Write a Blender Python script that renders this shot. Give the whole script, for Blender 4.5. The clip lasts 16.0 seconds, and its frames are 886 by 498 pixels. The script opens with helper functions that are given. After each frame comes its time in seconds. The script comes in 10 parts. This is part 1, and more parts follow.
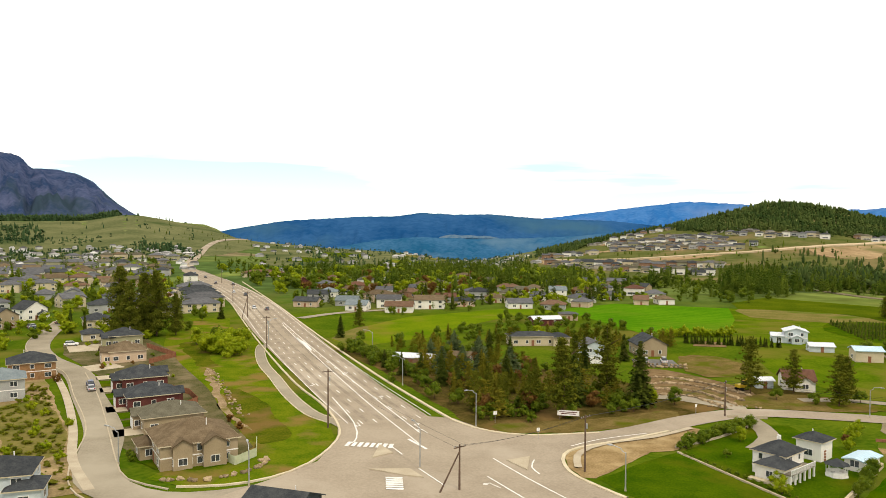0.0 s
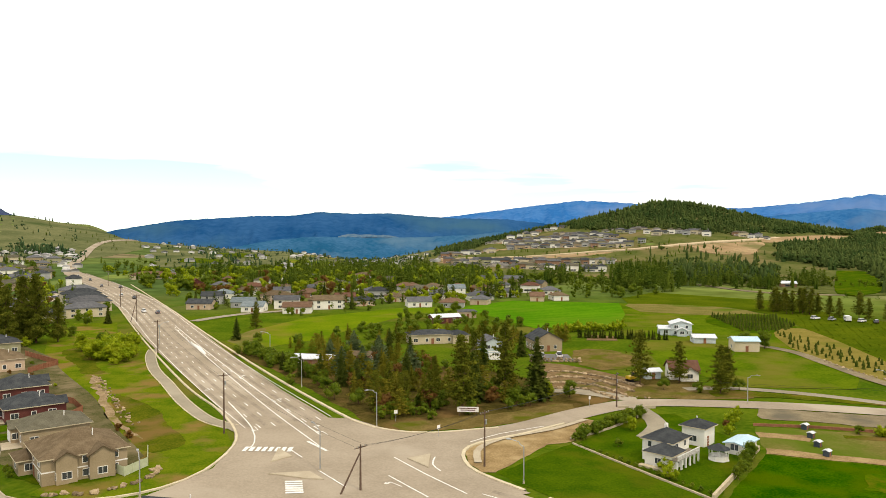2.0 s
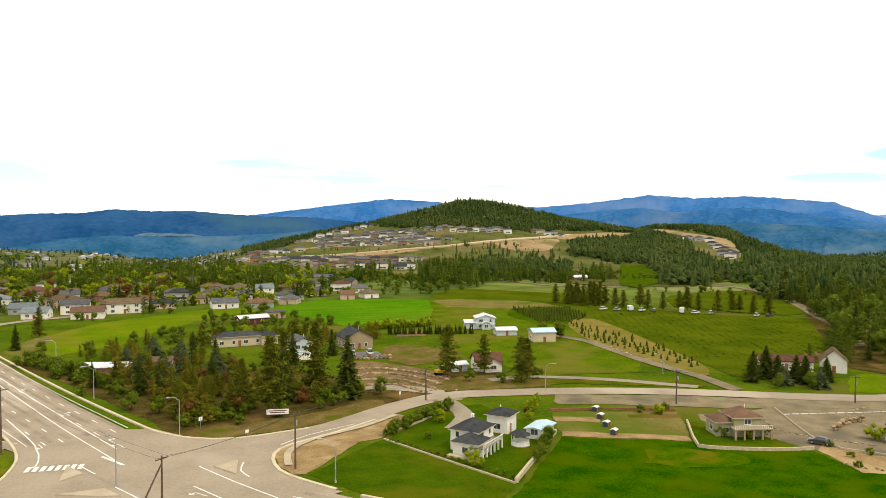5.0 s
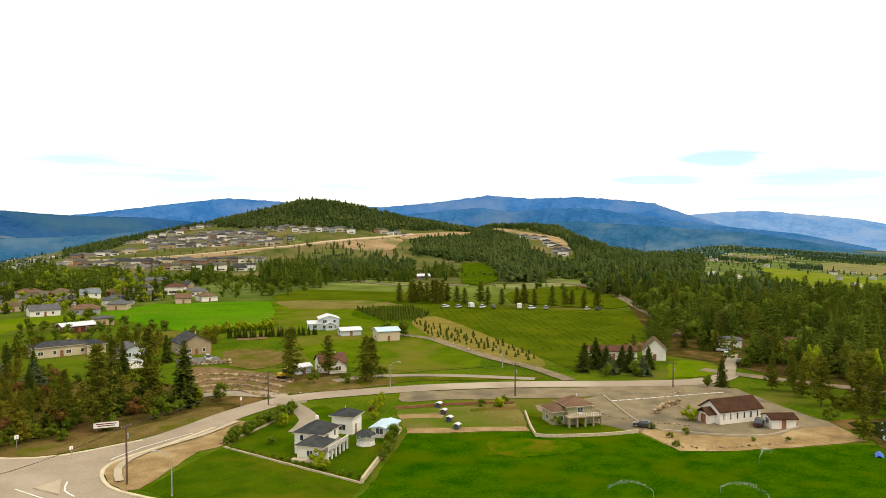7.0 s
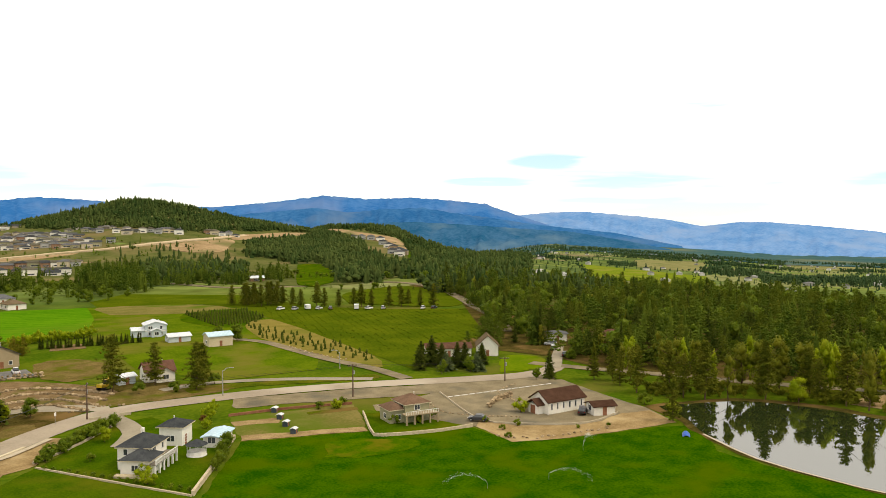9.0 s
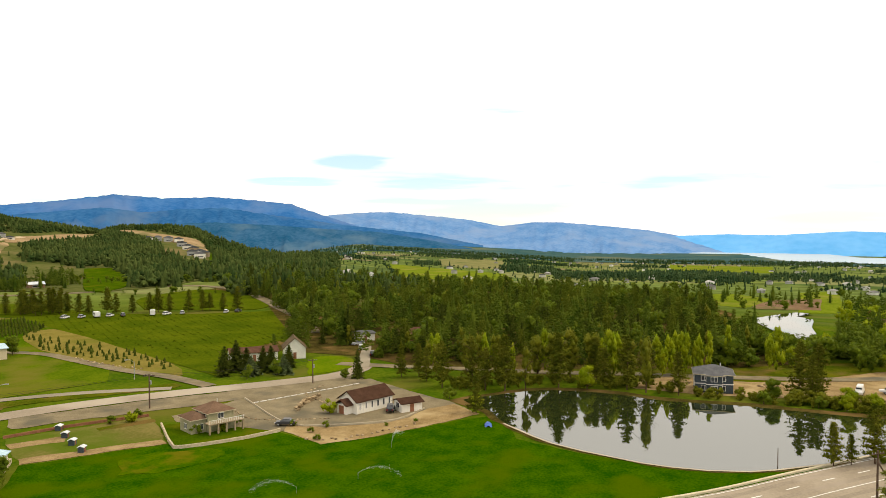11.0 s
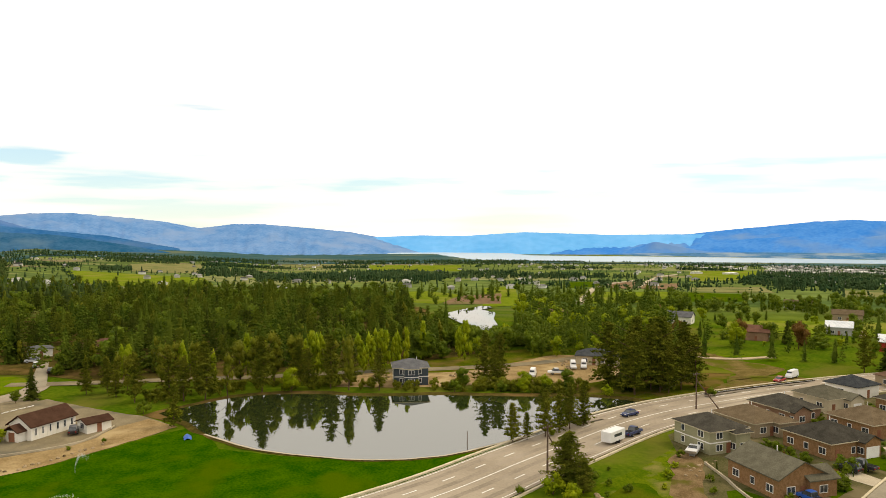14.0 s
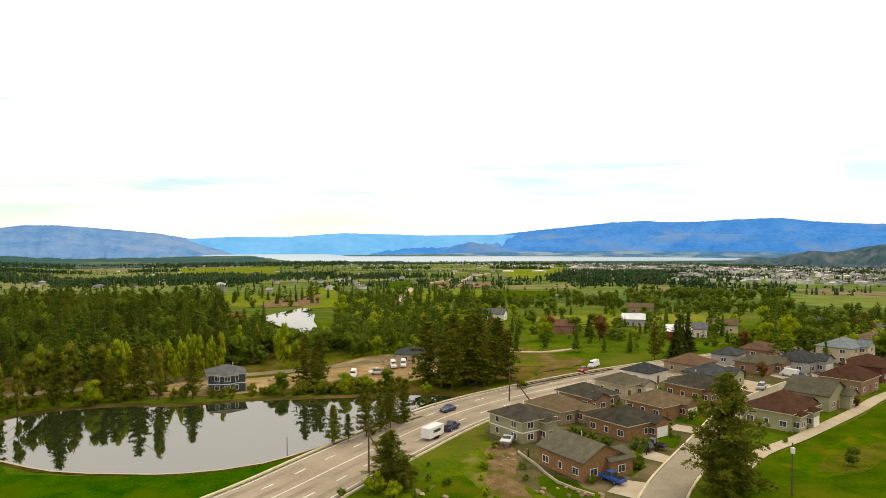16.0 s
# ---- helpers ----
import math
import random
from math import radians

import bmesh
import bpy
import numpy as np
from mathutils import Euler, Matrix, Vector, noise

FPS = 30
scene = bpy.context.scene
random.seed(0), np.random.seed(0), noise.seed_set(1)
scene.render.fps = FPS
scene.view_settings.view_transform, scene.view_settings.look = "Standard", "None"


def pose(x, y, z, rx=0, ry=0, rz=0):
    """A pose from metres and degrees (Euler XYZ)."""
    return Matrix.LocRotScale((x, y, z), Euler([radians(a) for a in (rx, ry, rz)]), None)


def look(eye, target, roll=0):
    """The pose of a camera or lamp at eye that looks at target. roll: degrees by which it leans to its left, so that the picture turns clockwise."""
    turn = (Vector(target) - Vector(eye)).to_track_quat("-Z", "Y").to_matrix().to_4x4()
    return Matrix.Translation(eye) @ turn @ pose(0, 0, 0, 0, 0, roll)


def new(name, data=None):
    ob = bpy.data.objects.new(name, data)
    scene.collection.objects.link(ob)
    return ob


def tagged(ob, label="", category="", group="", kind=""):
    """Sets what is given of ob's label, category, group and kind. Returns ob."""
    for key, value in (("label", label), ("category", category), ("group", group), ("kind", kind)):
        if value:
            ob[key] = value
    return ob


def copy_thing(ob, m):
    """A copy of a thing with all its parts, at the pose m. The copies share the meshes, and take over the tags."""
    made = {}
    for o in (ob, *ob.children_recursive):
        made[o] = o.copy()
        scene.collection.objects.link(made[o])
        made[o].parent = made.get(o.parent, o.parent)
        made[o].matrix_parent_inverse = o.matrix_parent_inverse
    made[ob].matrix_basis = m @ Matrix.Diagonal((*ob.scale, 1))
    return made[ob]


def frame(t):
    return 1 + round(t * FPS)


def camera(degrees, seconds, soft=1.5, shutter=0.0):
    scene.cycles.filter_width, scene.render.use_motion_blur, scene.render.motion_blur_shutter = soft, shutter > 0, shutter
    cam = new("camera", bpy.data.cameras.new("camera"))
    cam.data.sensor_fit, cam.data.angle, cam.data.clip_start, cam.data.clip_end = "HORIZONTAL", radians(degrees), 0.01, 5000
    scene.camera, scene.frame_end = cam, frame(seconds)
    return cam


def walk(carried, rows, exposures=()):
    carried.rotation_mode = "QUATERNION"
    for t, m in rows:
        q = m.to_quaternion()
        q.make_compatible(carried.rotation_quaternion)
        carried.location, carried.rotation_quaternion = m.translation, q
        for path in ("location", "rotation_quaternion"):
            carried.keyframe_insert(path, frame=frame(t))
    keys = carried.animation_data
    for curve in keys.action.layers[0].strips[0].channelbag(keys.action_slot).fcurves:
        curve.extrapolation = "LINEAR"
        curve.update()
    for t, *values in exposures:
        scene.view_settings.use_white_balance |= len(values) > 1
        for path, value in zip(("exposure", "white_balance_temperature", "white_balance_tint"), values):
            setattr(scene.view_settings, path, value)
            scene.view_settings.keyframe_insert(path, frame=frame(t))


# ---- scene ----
EYE = 45.0
cam = camera(60.0, 16.0, soft=0.65)
PATH = [
    (0.0, 0.00, -1.90, -0.29),
    (0.5, -1.63, -1.90, -0.18),
    (1.0, -3.33, -1.92, -0.19),
    (1.5, -5.32, -1.94, -0.14),
    (2.0, -7.52, -1.95, -0.07),
    (2.5, -9.75, -1.98, -0.04),
    (3.0, -12.07, -2.00, 0.01),
    (5.5, -24.46, -2.08, -0.09),
    (6.0, -27.52, -2.09, -0.04),
    (6.5, -30.53, -2.08, 0.01),
    (7.0, -33.30, -2.08, 0.02),
    (7.5, -36.04, -2.08, 0.01),
    (8.0, -38.94, -2.07, -0.00),
    (10.5, -56.24, -2.07, 0.17),
    (11.0, -59.81, -2.06, 0.12),
    (11.5, -63.25, -2.06, 0.04),
    (12.0, -66.90, -2.05, -0.02),
    (12.5, -70.92, -2.02, -0.01),
    (13.0, -74.81, -2.01, 0.02),
    (13.5, -78.33, -1.99, 0.05),
    (14.0, -81.77, -1.96, 0.07),
    (14.5, -85.40, -1.95, 0.10),
    (15.0, -89.25, -1.93, 0.11),
    (15.5, -92.90, -1.92, 0.14),
    (16.0, -95.19, -1.91, 0.09),
]
walk(cam, [(t, pose(0, 0, EYE, 90 + p, r, y)) for t, y, p, r in PATH],
     exposures=[(0.0, -0.1, 6900, 10), (3.0, -0.1, 6950, 10), (7.0, -0.14, 7150, 10), (11.0, -0.2, 7300, 10), (13.0, -0.28, 7400, 10), (16.0, -0.28, 7400, 10)])
import mathutils

delaunay = mathutils.geometry.delaunay_2d_cdt

# ---- light: bright, thinly overcast sky and a soft high sun ----
SUN_EL, SUN_AZ = 52, 150
world = bpy.data.worlds.new("sky")
scene.world = world
world.use_nodes = True
wn, wl = world.node_tree.nodes, world.node_tree.links
wn.clear()
w_out = wn.new("ShaderNodeOutputWorld")
w_bg = wn.new("ShaderNodeBackground")
w_sky = wn.new("ShaderNodeTexSky")
w_sky.sky_type, w_sky.sun_disc = "NISHITA", False
w_sky.sun_elevation, w_sky.sun_rotation = radians(SUN_EL), radians(SUN_AZ)
w_sky.dust_density, w_sky.ozone_density = 0.0, 4.0
w_geo = wn.new("ShaderNodeTexCoord")
w_map = wn.new("ShaderNodeMapping")
w_map.inputs["Scale"].default_value = (2.0, 2.0, 22.0)
w_noise = wn.new("ShaderNodeTexNoise")
w_noise.inputs["Scale"].default_value, w_noise.inputs["Detail"].default_value = 1.5, 5
w_ramp = wn.new("ShaderNodeValToRGB")
w_ramp.color_ramp.elements[0].position, w_ramp.color_ramp.elements[0].color = 0.39, (0, 0, 0, 1)
w_ramp.color_ramp.elements[1].position, w_ramp.color_ramp.elements[1].color = 0.52, (1, 1, 1, 1)
w_scale = wn.new("ShaderNodeVectorMath")
w_scale.operation = "SCALE"
w_scale.inputs["Scale"].default_value = 0.24
w_mix = wn.new("ShaderNodeMix")
w_mix.data_type = "RGBA"
w_mix.inputs["B"].default_value = (1.4, 1.4, 1.4, 1)
wl.new(w_geo.outputs["Generated"], w_map.inputs["Vector"])
wl.new(w_map.outputs["Vector"], w_noise.inputs["Vector"])
w_sep = wn.new("ShaderNodeSeparateXYZ")
w_high = wn.new("ShaderNodeMapRange")
w_high.inputs["From Min"].default_value, w_high.inputs["From Max"].default_value, w_high.inputs["To Max"].default_value = 0.05, 0.13, 0.22
w_add = wn.new("ShaderNodeMath")
w_add.operation = "ADD"
wl.new(w_geo.outputs["Generated"], w_sep.inputs[0])
wl.new(w_sep.outputs["Z"], w_high.inputs["Value"])
wl.new(w_noise.outputs["Fac"], w_add.inputs[0])
wl.new(w_high.outputs["Result"], w_add.inputs[1])
cover = w_add.outputs[0]
for az, el, wide, tall, depth in ((17, 2.0, 12, 2.6, 0.34), (-53.0, 4.4, 2.6, 0.55, 0.12), (-48.6, 2.9, 3.4, 0.35, 0.16), (-124.5, 4.2, 2.2, 1.5, 0.15), (-88, 0.6, 5, 0.6, 0.12)):
    along, z0 = (-math.cos(radians(az)), -math.sin(radians(az)), 0), math.sin(radians(el))
    u, v, uu, vv, gap, less = (wn.new("ShaderNodeVectorMath"), *(wn.new("ShaderNodeMath") for k in range(5)))
    u.operation, u.inputs[1].default_value = "DOT_PRODUCT", Vector(along) / math.sin(radians(wide))
    v.operation = "SUBTRACT"
    v.inputs[1].default_value = z0
    uu.operation, uu.inputs[1].default_value = "MULTIPLY", 1 / math.sin(radians(tall))
    vv.operation, gap.operation, less.operation = "MULTIPLY", "MULTIPLY_ADD", "MULTIPLY_ADD"
    wl.new(w_geo.outputs["Generated"], u.inputs[0])
    wl.new(w_sep.outputs["Z"], v.inputs[0])
    wl.new(v.outputs[0], uu.inputs[0])
    wl.new(uu.outputs[0], vv.inputs[0])
    wl.new(uu.outputs[0], vv.inputs[1])
    wl.new(u.outputs["Value"], gap.inputs[0])
    wl.new(u.outputs["Value"], gap.inputs[1])
    wl.new(vv.outputs[0], gap.inputs[2])
    near = wn.new("ShaderNodeMapRange")
    near.interpolation_type = "SMOOTHERSTEP"
    near.inputs["From Max"].default_value, near.inputs["To Min"].default_value, near.inputs["To Max"].default_value = 2.2, -depth, 0
    ahead, only = wn.new("ShaderNodeVectorMath"), wn.new("ShaderNodeMath")
    ahead.operation, ahead.inputs[1].default_value = "DOT_PRODUCT", (-math.sin(radians(az)), math.cos(radians(az)), 0)
    only.operation, only.inputs[1].default_value = "GREATER_THAN", 0
    wl.new(w_geo.outputs["Generated"], ahead.inputs[0])
    wl.new(ahead.outputs["Value"], only.inputs[0])
    wl.new(gap.outputs[0], near.inputs["Value"])
    wl.new(near.outputs["Result"], less.inputs[0])
    wl.new(only.outputs[0], less.inputs[1])
    wl.new(cover, less.inputs[2])
    cover = less.outputs[0]
wl.new(cover, w_ramp.inputs["Fac"])
wl.new(w_sky.outputs["Color"], w_scale.inputs[0])
w_thin = wn.new("ShaderNodeMix")
w_thin.data_type = "RGBA"
w_thin.inputs["Factor"].default_value, w_thin.inputs["B"].default_value = 0.6, (0.6, 0.9, 1.15, 1)
wl.new(w_scale.outputs["Vector"], w_thin.inputs["A"])
wl.new(w_thin.outputs["Result"], w_mix.inputs["A"])
wl.new(w_ramp.outputs["Color"], w_mix.inputs["Factor"])
wl.new(w_mix.outputs["Result"], w_bg.inputs["Color"])
wl.new(w_bg.outputs["Background"], w_out.inputs["Surface"])

sun = new("sun", bpy.data.lights.new("sun", "SUN"))
sun.data.energy, sun.data.angle, sun.data.color = 1.7, radians(10), (1.0, 0.9, 0.68)
sun_way = Vector((math.sin(radians(SUN_AZ)) * math.cos(radians(SUN_EL)), math.cos(radians(SUN_AZ)) * math.cos(radians(SUN_EL)), math.sin(radians(SUN_EL))))
sun.matrix_world = look(sun_way * 900, (0, 0, 0))


# ---- materials ----
def mat(name, a, b, scale=1.0, fine=None, rough=0.85, metal=0.0, bump=0.3, c=None, spec=None, island=0.0, rand=0.0, stripe=None, thin=0.0):
    """Two colours mixed by coarse and fine noise in metres; c: a third, in patches; stripe: (angle, period, strength) of rows on the ground; thin: how far light shines through a leaf."""
    m = bpy.data.materials.new(name)
    m.use_nodes = True
    n, l = m.node_tree.nodes, m.node_tree.links
    p = n["Principled BSDF"]
    p.inputs["Roughness"].default_value, p.inputs["Metallic"].default_value = rough, metal
    p.inputs["Specular IOR Level"].default_value = (0.0 if rough >= 0.8 else 0.3) if spec is None else spec
    g = n.new("ShaderNodeNewGeometry")
    t1, t2 = n.new("ShaderNodeTexNoise"), n.new("ShaderNodeTexNoise")
    t1.inputs["Scale"].default_value, t1.inputs["Detail"].default_value = 1.0 / scale, 4
    t2.inputs["Scale"].default_value, t2.inputs["Detail"].default_value = 1.0 / (fine or scale * 0.12), 6
    for t in (t1, t2):
        l.new(g.outputs["Position"], t.inputs["Vector"])
    add = n.new("ShaderNodeMath")
    add.operation = "MULTIPLY_ADD"
    add.inputs[1].default_value = 0.55
    half = n.new("ShaderNodeMath")
    half.operation = "MULTIPLY"
    half.inputs[1].default_value = 0.45
    l.new(t2.outputs["Fac"], half.inputs[0])
    l.new(t1.outputs["Fac"], add.inputs[0])
    l.new(half.outputs[0], add.inputs[2])
    fac = add.outputs[0]
    if stripe:
        ang, period, strength = stripe
        dot = n.new("ShaderNodeVectorMath")
        dot.operation = "DOT_PRODUCT"
        dot.inputs[1].default_value = (math.cos(radians(ang)) / period, math.sin(radians(ang)) / period, 0)
        wob = n.new("ShaderNodeMath")
        wob.operation = "SINE"
        k = n.new("ShaderNodeMath")
        k.operation = "MULTIPLY"
        k.inputs[1].default_value = 2 * math.pi
        l.new(g.outputs["Position"], dot.inputs[0])
        l.new(dot.outputs["Value"], k.inputs[0])
        l.new(k.outputs[0], wob.inputs[0])
        s = n.new("ShaderNodeMath")
        s.operation = "MULTIPLY_ADD"
        s.inputs[1].default_value = strength
        l.new(wob.outputs[0], s.inputs[0])
        l.new(fac, s.inputs[2])
        fac = s.outputs[0]
    ramp = n.new("ShaderNodeValToRGB")
    e = ramp.color_ramp.elements
    e[0].position, e[0].color = 0.39, (*a, 1)
    e[1].position, e[1].color = 0.61, (*b, 1)
    l.new(fac, ramp.inputs["Fac"])
    col = ramp.outputs["Color"]
    if c:
        t3 = n.new("ShaderNodeTexNoise")
        t3.inputs["Scale"].default_value, t3.inputs["Detail"].default_value = 0.45 / scale, 5
        off = n.new("ShaderNodeVectorMath")
        off.operation = "ADD"
        off.inputs[1].default_value = (37, 91, 13)
        l.new(g.outputs["Position"], off.inputs[0])
        l.new(off.outputs["Vector"], t3.inputs["Vector"])
        r3 = n.new("ShaderNodeValToRGB")
        r3.color_ramp.elements[0].position, r3.color_ramp.elements[1].position = 0.52, 0.66
        l.new(t3.outputs["Fac"], r3.inputs["Fac"])
        mx = n.new("ShaderNodeMix")
        mx.data_type = "RGBA"
        mx.inputs["B"].default_value = (*c, 1)
        l.new(r3.outputs["Color"], mx.inputs["Factor"])
        l.new(col, mx.inputs["A"])
        col = mx.outputs["Result"]
    if island or rand:
        if island:
            src = g.outputs["Random Per Island"]
        else:
            src = n.new("ShaderNodeObjectInfo").outputs["Random"]
        hsv = n.new("ShaderNodeHueSaturation")
        mr = n.new("ShaderNodeMapRange")
        mr.inputs["To Min"].default_value, mr.inputs["To Max"].default_value = 1 - (island or rand), 1 + (island or rand)
        l.new(src, mr.inputs["Value"])
        l.new(mr.outputs["Result"], hsv.inputs["Value"])
        l.new(col, hsv.inputs["Color"])
        col = hsv.outputs["Color"]
    l.new(col, p.inputs["Base Color"])
    if thin:
        leaf, mixed = n.new("ShaderNodeBsdfTranslucent"), n.new("ShaderNodeMixShader")
        mixed.inputs["Fac"].default_value = thin
        l.new(col, leaf.inputs["Color"])
        l.new(p.outputs["BSDF"], mixed.inputs[1])
        l.new(leaf.outputs["BSDF"], mixed.inputs[2])
        l.new(mixed.outputs["Shader"], n["Material Output"].inputs["Surface"])
    if bump:
        bp = n.new("ShaderNodeBump")
        bp.inputs["Strength"].default_value = bump
        bp.inputs["Distance"].default_value = min(0.3, scale * 0.05)
        l.new(t2.outputs["Fac"], bp.inputs["Height"])
        l.new(bp.outputs["Normal"], p.inputs["Normal"])
    return m


def siding(name, a, b, pitch=0.18, rough=0.7):
    """Horizontal lap boards, weathered in two tones."""
    m = mat(name, a, b, 2.5, 0.2, rough=rough, bump=0)
    n, l = m.node_tree.nodes, m.node_tree.links
    g = n.new("ShaderNodeNewGeometry")
    sep = n.new("ShaderNodeSeparateXYZ")
    saw = n.new("ShaderNodeMath")
    saw.operation = "PINGPONG"
    saw.inputs[1].default_value = pitch
    bp = n.new("ShaderNodeBump")
    bp.inputs["Strength"].default_value, bp.inputs["Distance"].default_value = 0.6, 0.03
    l.new(g.outputs["Position"], sep.inputs[0])
    l.new(sep.outputs["Z"], saw.inputs[0])
    l.new(saw.outputs[0], bp.inputs["Height"])
    l.new(bp.outputs["Normal"], n["Principled BSDF"].inputs["Normal"])
    return m


def valley(name):
    """Meadows near by; a patchwork of orchards, hay and tilled strips further off."""
    m = mat(name, (0.042, 0.085, 0.004), (0.095, 0.13, 0.008), 14, 1.2, rough=0.95, bump=0.6, c=(0.12, 0.115, 0.02))
    n, l = m.node_tree.nodes, m.node_tree.links
    p = n["Principled BSDF"]
    near = p.inputs["Base Color"].links[0].from_socket
    g = n.new("ShaderNodeNewGeometry")
    sc = n.new("ShaderNodeVectorMath")
    sc.operation = "MULTIPLY"
    sc.inputs[1].default_value = (1 / 130.0, 1 / 170.0, 0)
    v = n.new("ShaderNodeTexVoronoi")
    v.distance, v.inputs["Scale"].default_value = "MANHATTAN", 1.0
    l.new(g.outputs["Position"], sc.inputs[0])
    l.new(sc.outputs["Vector"], v.inputs["Vector"])
    sep = n.new("ShaderNodeSeparateColor")
    l.new(v.outputs["Color"], sep.inputs[0])
    ramp = n.new("ShaderNodeValToRGB")
    ramp.color_ramp.interpolation = "CONSTANT"
    e = ramp.color_ramp.elements
    e[0].position, e[0].color = 0.0, (0.07, 0.11, 0.03, 1)
    e[1].position, e[1].color = 0.2, (0.14, 0.175, 0.042, 1)
    for pos, col in ((0.38, (0.105, 0.14, 0.036)), (0.55, (0.18, 0.19, 0.075)), (0.7, (0.115, 0.155, 0.04)), (0.84, (0.18, 0.15, 0.08)), (0.9, (0.085, 0.12, 0.034))):
        q = e.new(pos)
        q.color = (*col, 1)
    l.new(sep.outputs[0], ramp.inputs["Fac"])
    t = n.new("ShaderNodeTexNoise")
    t.inputs["Scale"].default_value, t.inputs["Detail"].default_value = 1 / 25.0, 6
    l.new(g.outputs["Position"], t.inputs["Vector"])
    hsv = n.new("ShaderNodeHueSaturation")
    mr = n.new("ShaderNodeMapRange")
    mr.inputs["From Min"].default_value, mr.inputs["From Max"].default_value = 0.3, 0.7
    mr.inputs["To Min"].default_value, mr.inputs["To Max"].default_value = 0.6, 1.35
    l.new(t.outputs["Fac"], mr.inputs["Value"])
    l.new(mr.outputs["Result"], hsv.inputs["Value"])
    l.new(ramp.outputs["Color"], hsv.inputs["Color"])
    ln = n.new("ShaderNodeVectorMath")
    ln.operation = "LENGTH"
    l.new(g.outputs["Position"], ln.inputs[0])
    far = n.new("ShaderNodeMapRange")
    far.inputs["From Min"].default_value, far.inputs["From Max"].default_value = 380, 560
    l.new(ln.outputs["Value"], far.inputs["Value"])
    mx = n.new("ShaderNodeMix")
    mx.data_type = "RGBA"
    l.new(far.outputs["Result"], mx.inputs["Factor"])
    l.new(near, mx.inputs["A"])
    l.new(hsv.outputs["Color"], mx.inputs["B"])
    l.new(mx.outputs["Result"], p.inputs["Base Color"])
    return m


M = {}
M["valley"] = valley("valley_ground")
M["crop"] = mat("young_crop", (0.01, 0.055, 0.0004), (0.042, 0.098, 0.0009), 5, 0.5, rough=0.9, bump=1.0, c=(0.05, 0.09, 0.0009))
M["cropspot"] = mat("yellowed_crop", (0.0264, 0.0792, 0.00088), (0.066, 0.11, 0.00176), 2.5, 0.4, rough=0.9, c=(0.1056, 0.1056, 0.00528))
M["lawn"] = mat("lawn", (0.028, 0.066, 0.0018), (0.062, 0.103, 0.0028), 6, 0.45, rough=0.92, bump=0.8, c=(0.085, 0.1, 0.005))
M["hilldirt"] = mat("hillside_earth", (0.25, 0.17, 0.09), (0.37, 0.265, 0.15), 25, 3, rough=0.95, c=(0.16, 0.145, 0.06))
M["brightcrop"] = mat("bright_hay", (0.05, 0.15, 0.004), (0.085, 0.195, 0.006), 25, 2, rough=0.9, stripe=(60, 7, 0.05), c=(0.1, 0.17, 0.01))
# bluish cast of distance haze put into the plain's own colour
M["farplain"] = mat("hazed_far_plain", (0.028, 0.08, 0.085), (0.06, 0.11, 0.1), 120, 18, rough=1, spec=0, bump=0, c=(0.12, 0.14, 0.09))
M["gully"] = mat("washed_out_gully", (0.2, 0.14, 0.075), (0.34, 0.25, 0.15), 3, 0.4, rough=0.95, bump=0.6, c=(0.13, 0.12, 0.02))
M["vine"] = mat("vineyard_rows", (0.105, 0.15, 0.01), (0.165, 0.205, 0.016), 22, 2.0, rough=0.95, stripe=(70, 5, 0.06), c=(0.19, 0.19, 0.035))
M["oat"] = mat("pale_oat_field", (0.16, 0.155, 0.06), (0.22, 0.205, 0.085), 26, 3, rough=0.95, c=(0.09, 0.12, 0.035))
M["weeds"] = mat("flowering_weeds", (0.045, 0.09, 0.003), (0.11, 0.14, 0.006), 3.5, 0.4, rough=0.95, bump=0.9, c=(0.2, 0.17, 0.05))
M["tilled"] = mat("tilled_red_brown_earth", (0.16, 0.1, 0.06), (0.24, 0.155, 0.095), 20, 2, rough=0.95, stripe=(70, 5, 0.06), c=(0.17, 0.15, 0.06))
M["scrub"] = mat("brown_dry_scrub", (0.1, 0.075, 0.022), (0.18, 0.13, 0.045), 4, 0.45, rough=0.95, bump=0.8, c=(0.085, 0.095, 0.01))
M["ruts"] = mat("rutted_brown_earth", (0.13, 0.085, 0.04), (0.22, 0.15, 0.08), 2.5, 0.3, rough=0.95, bump=0.7, c=(0.1, 0.09, 0.02))
M["hay"] = mat("mown_hay", (0.075, 0.135, 0.004), (0.13, 0.175, 0.006), 16, 1.0, rough=0.92, c=(0.17, 0.15, 0.02))
M["farmgrass"] = mat("farm_meadow", (0.048, 0.094, 0.003), (0.1, 0.14, 0.006), 12, 0.9, rough=0.93, bump=0.6, c=(0.13, 0.125, 0.018))
M["drygrass"] = mat("dry_grass", (0.12, 0.115, 0.026), (0.19, 0.155, 0.05), 10, 0.8, rough=0.95, bump=0.6, c=(0.085, 0.12, 0.012))
M["straw"] = mat("straw_coloured_grass", (0.15, 0.125, 0.026), (0.225, 0.18, 0.045), 9, 0.8, rough=0.95, bump=0.6, c=(0.13, 0.13, 0.02))
M["roughgrass"] = mat("rough_grass", (0.043, 0.0688, 0.00344), (0.1075, 0.1101, 0.0086), 6, 0.5, rough=0.95, bump=0.7, c=(0.1548, 0.1015, 0.0301))
M["undergrowth"] = mat("forest_floor", (0.04, 0.034, 0.008), (0.1, 0.076, 0.02), 6, 0.6, rough=0.95, bump=0.8, c=(0.16, 0.1, 0.036))
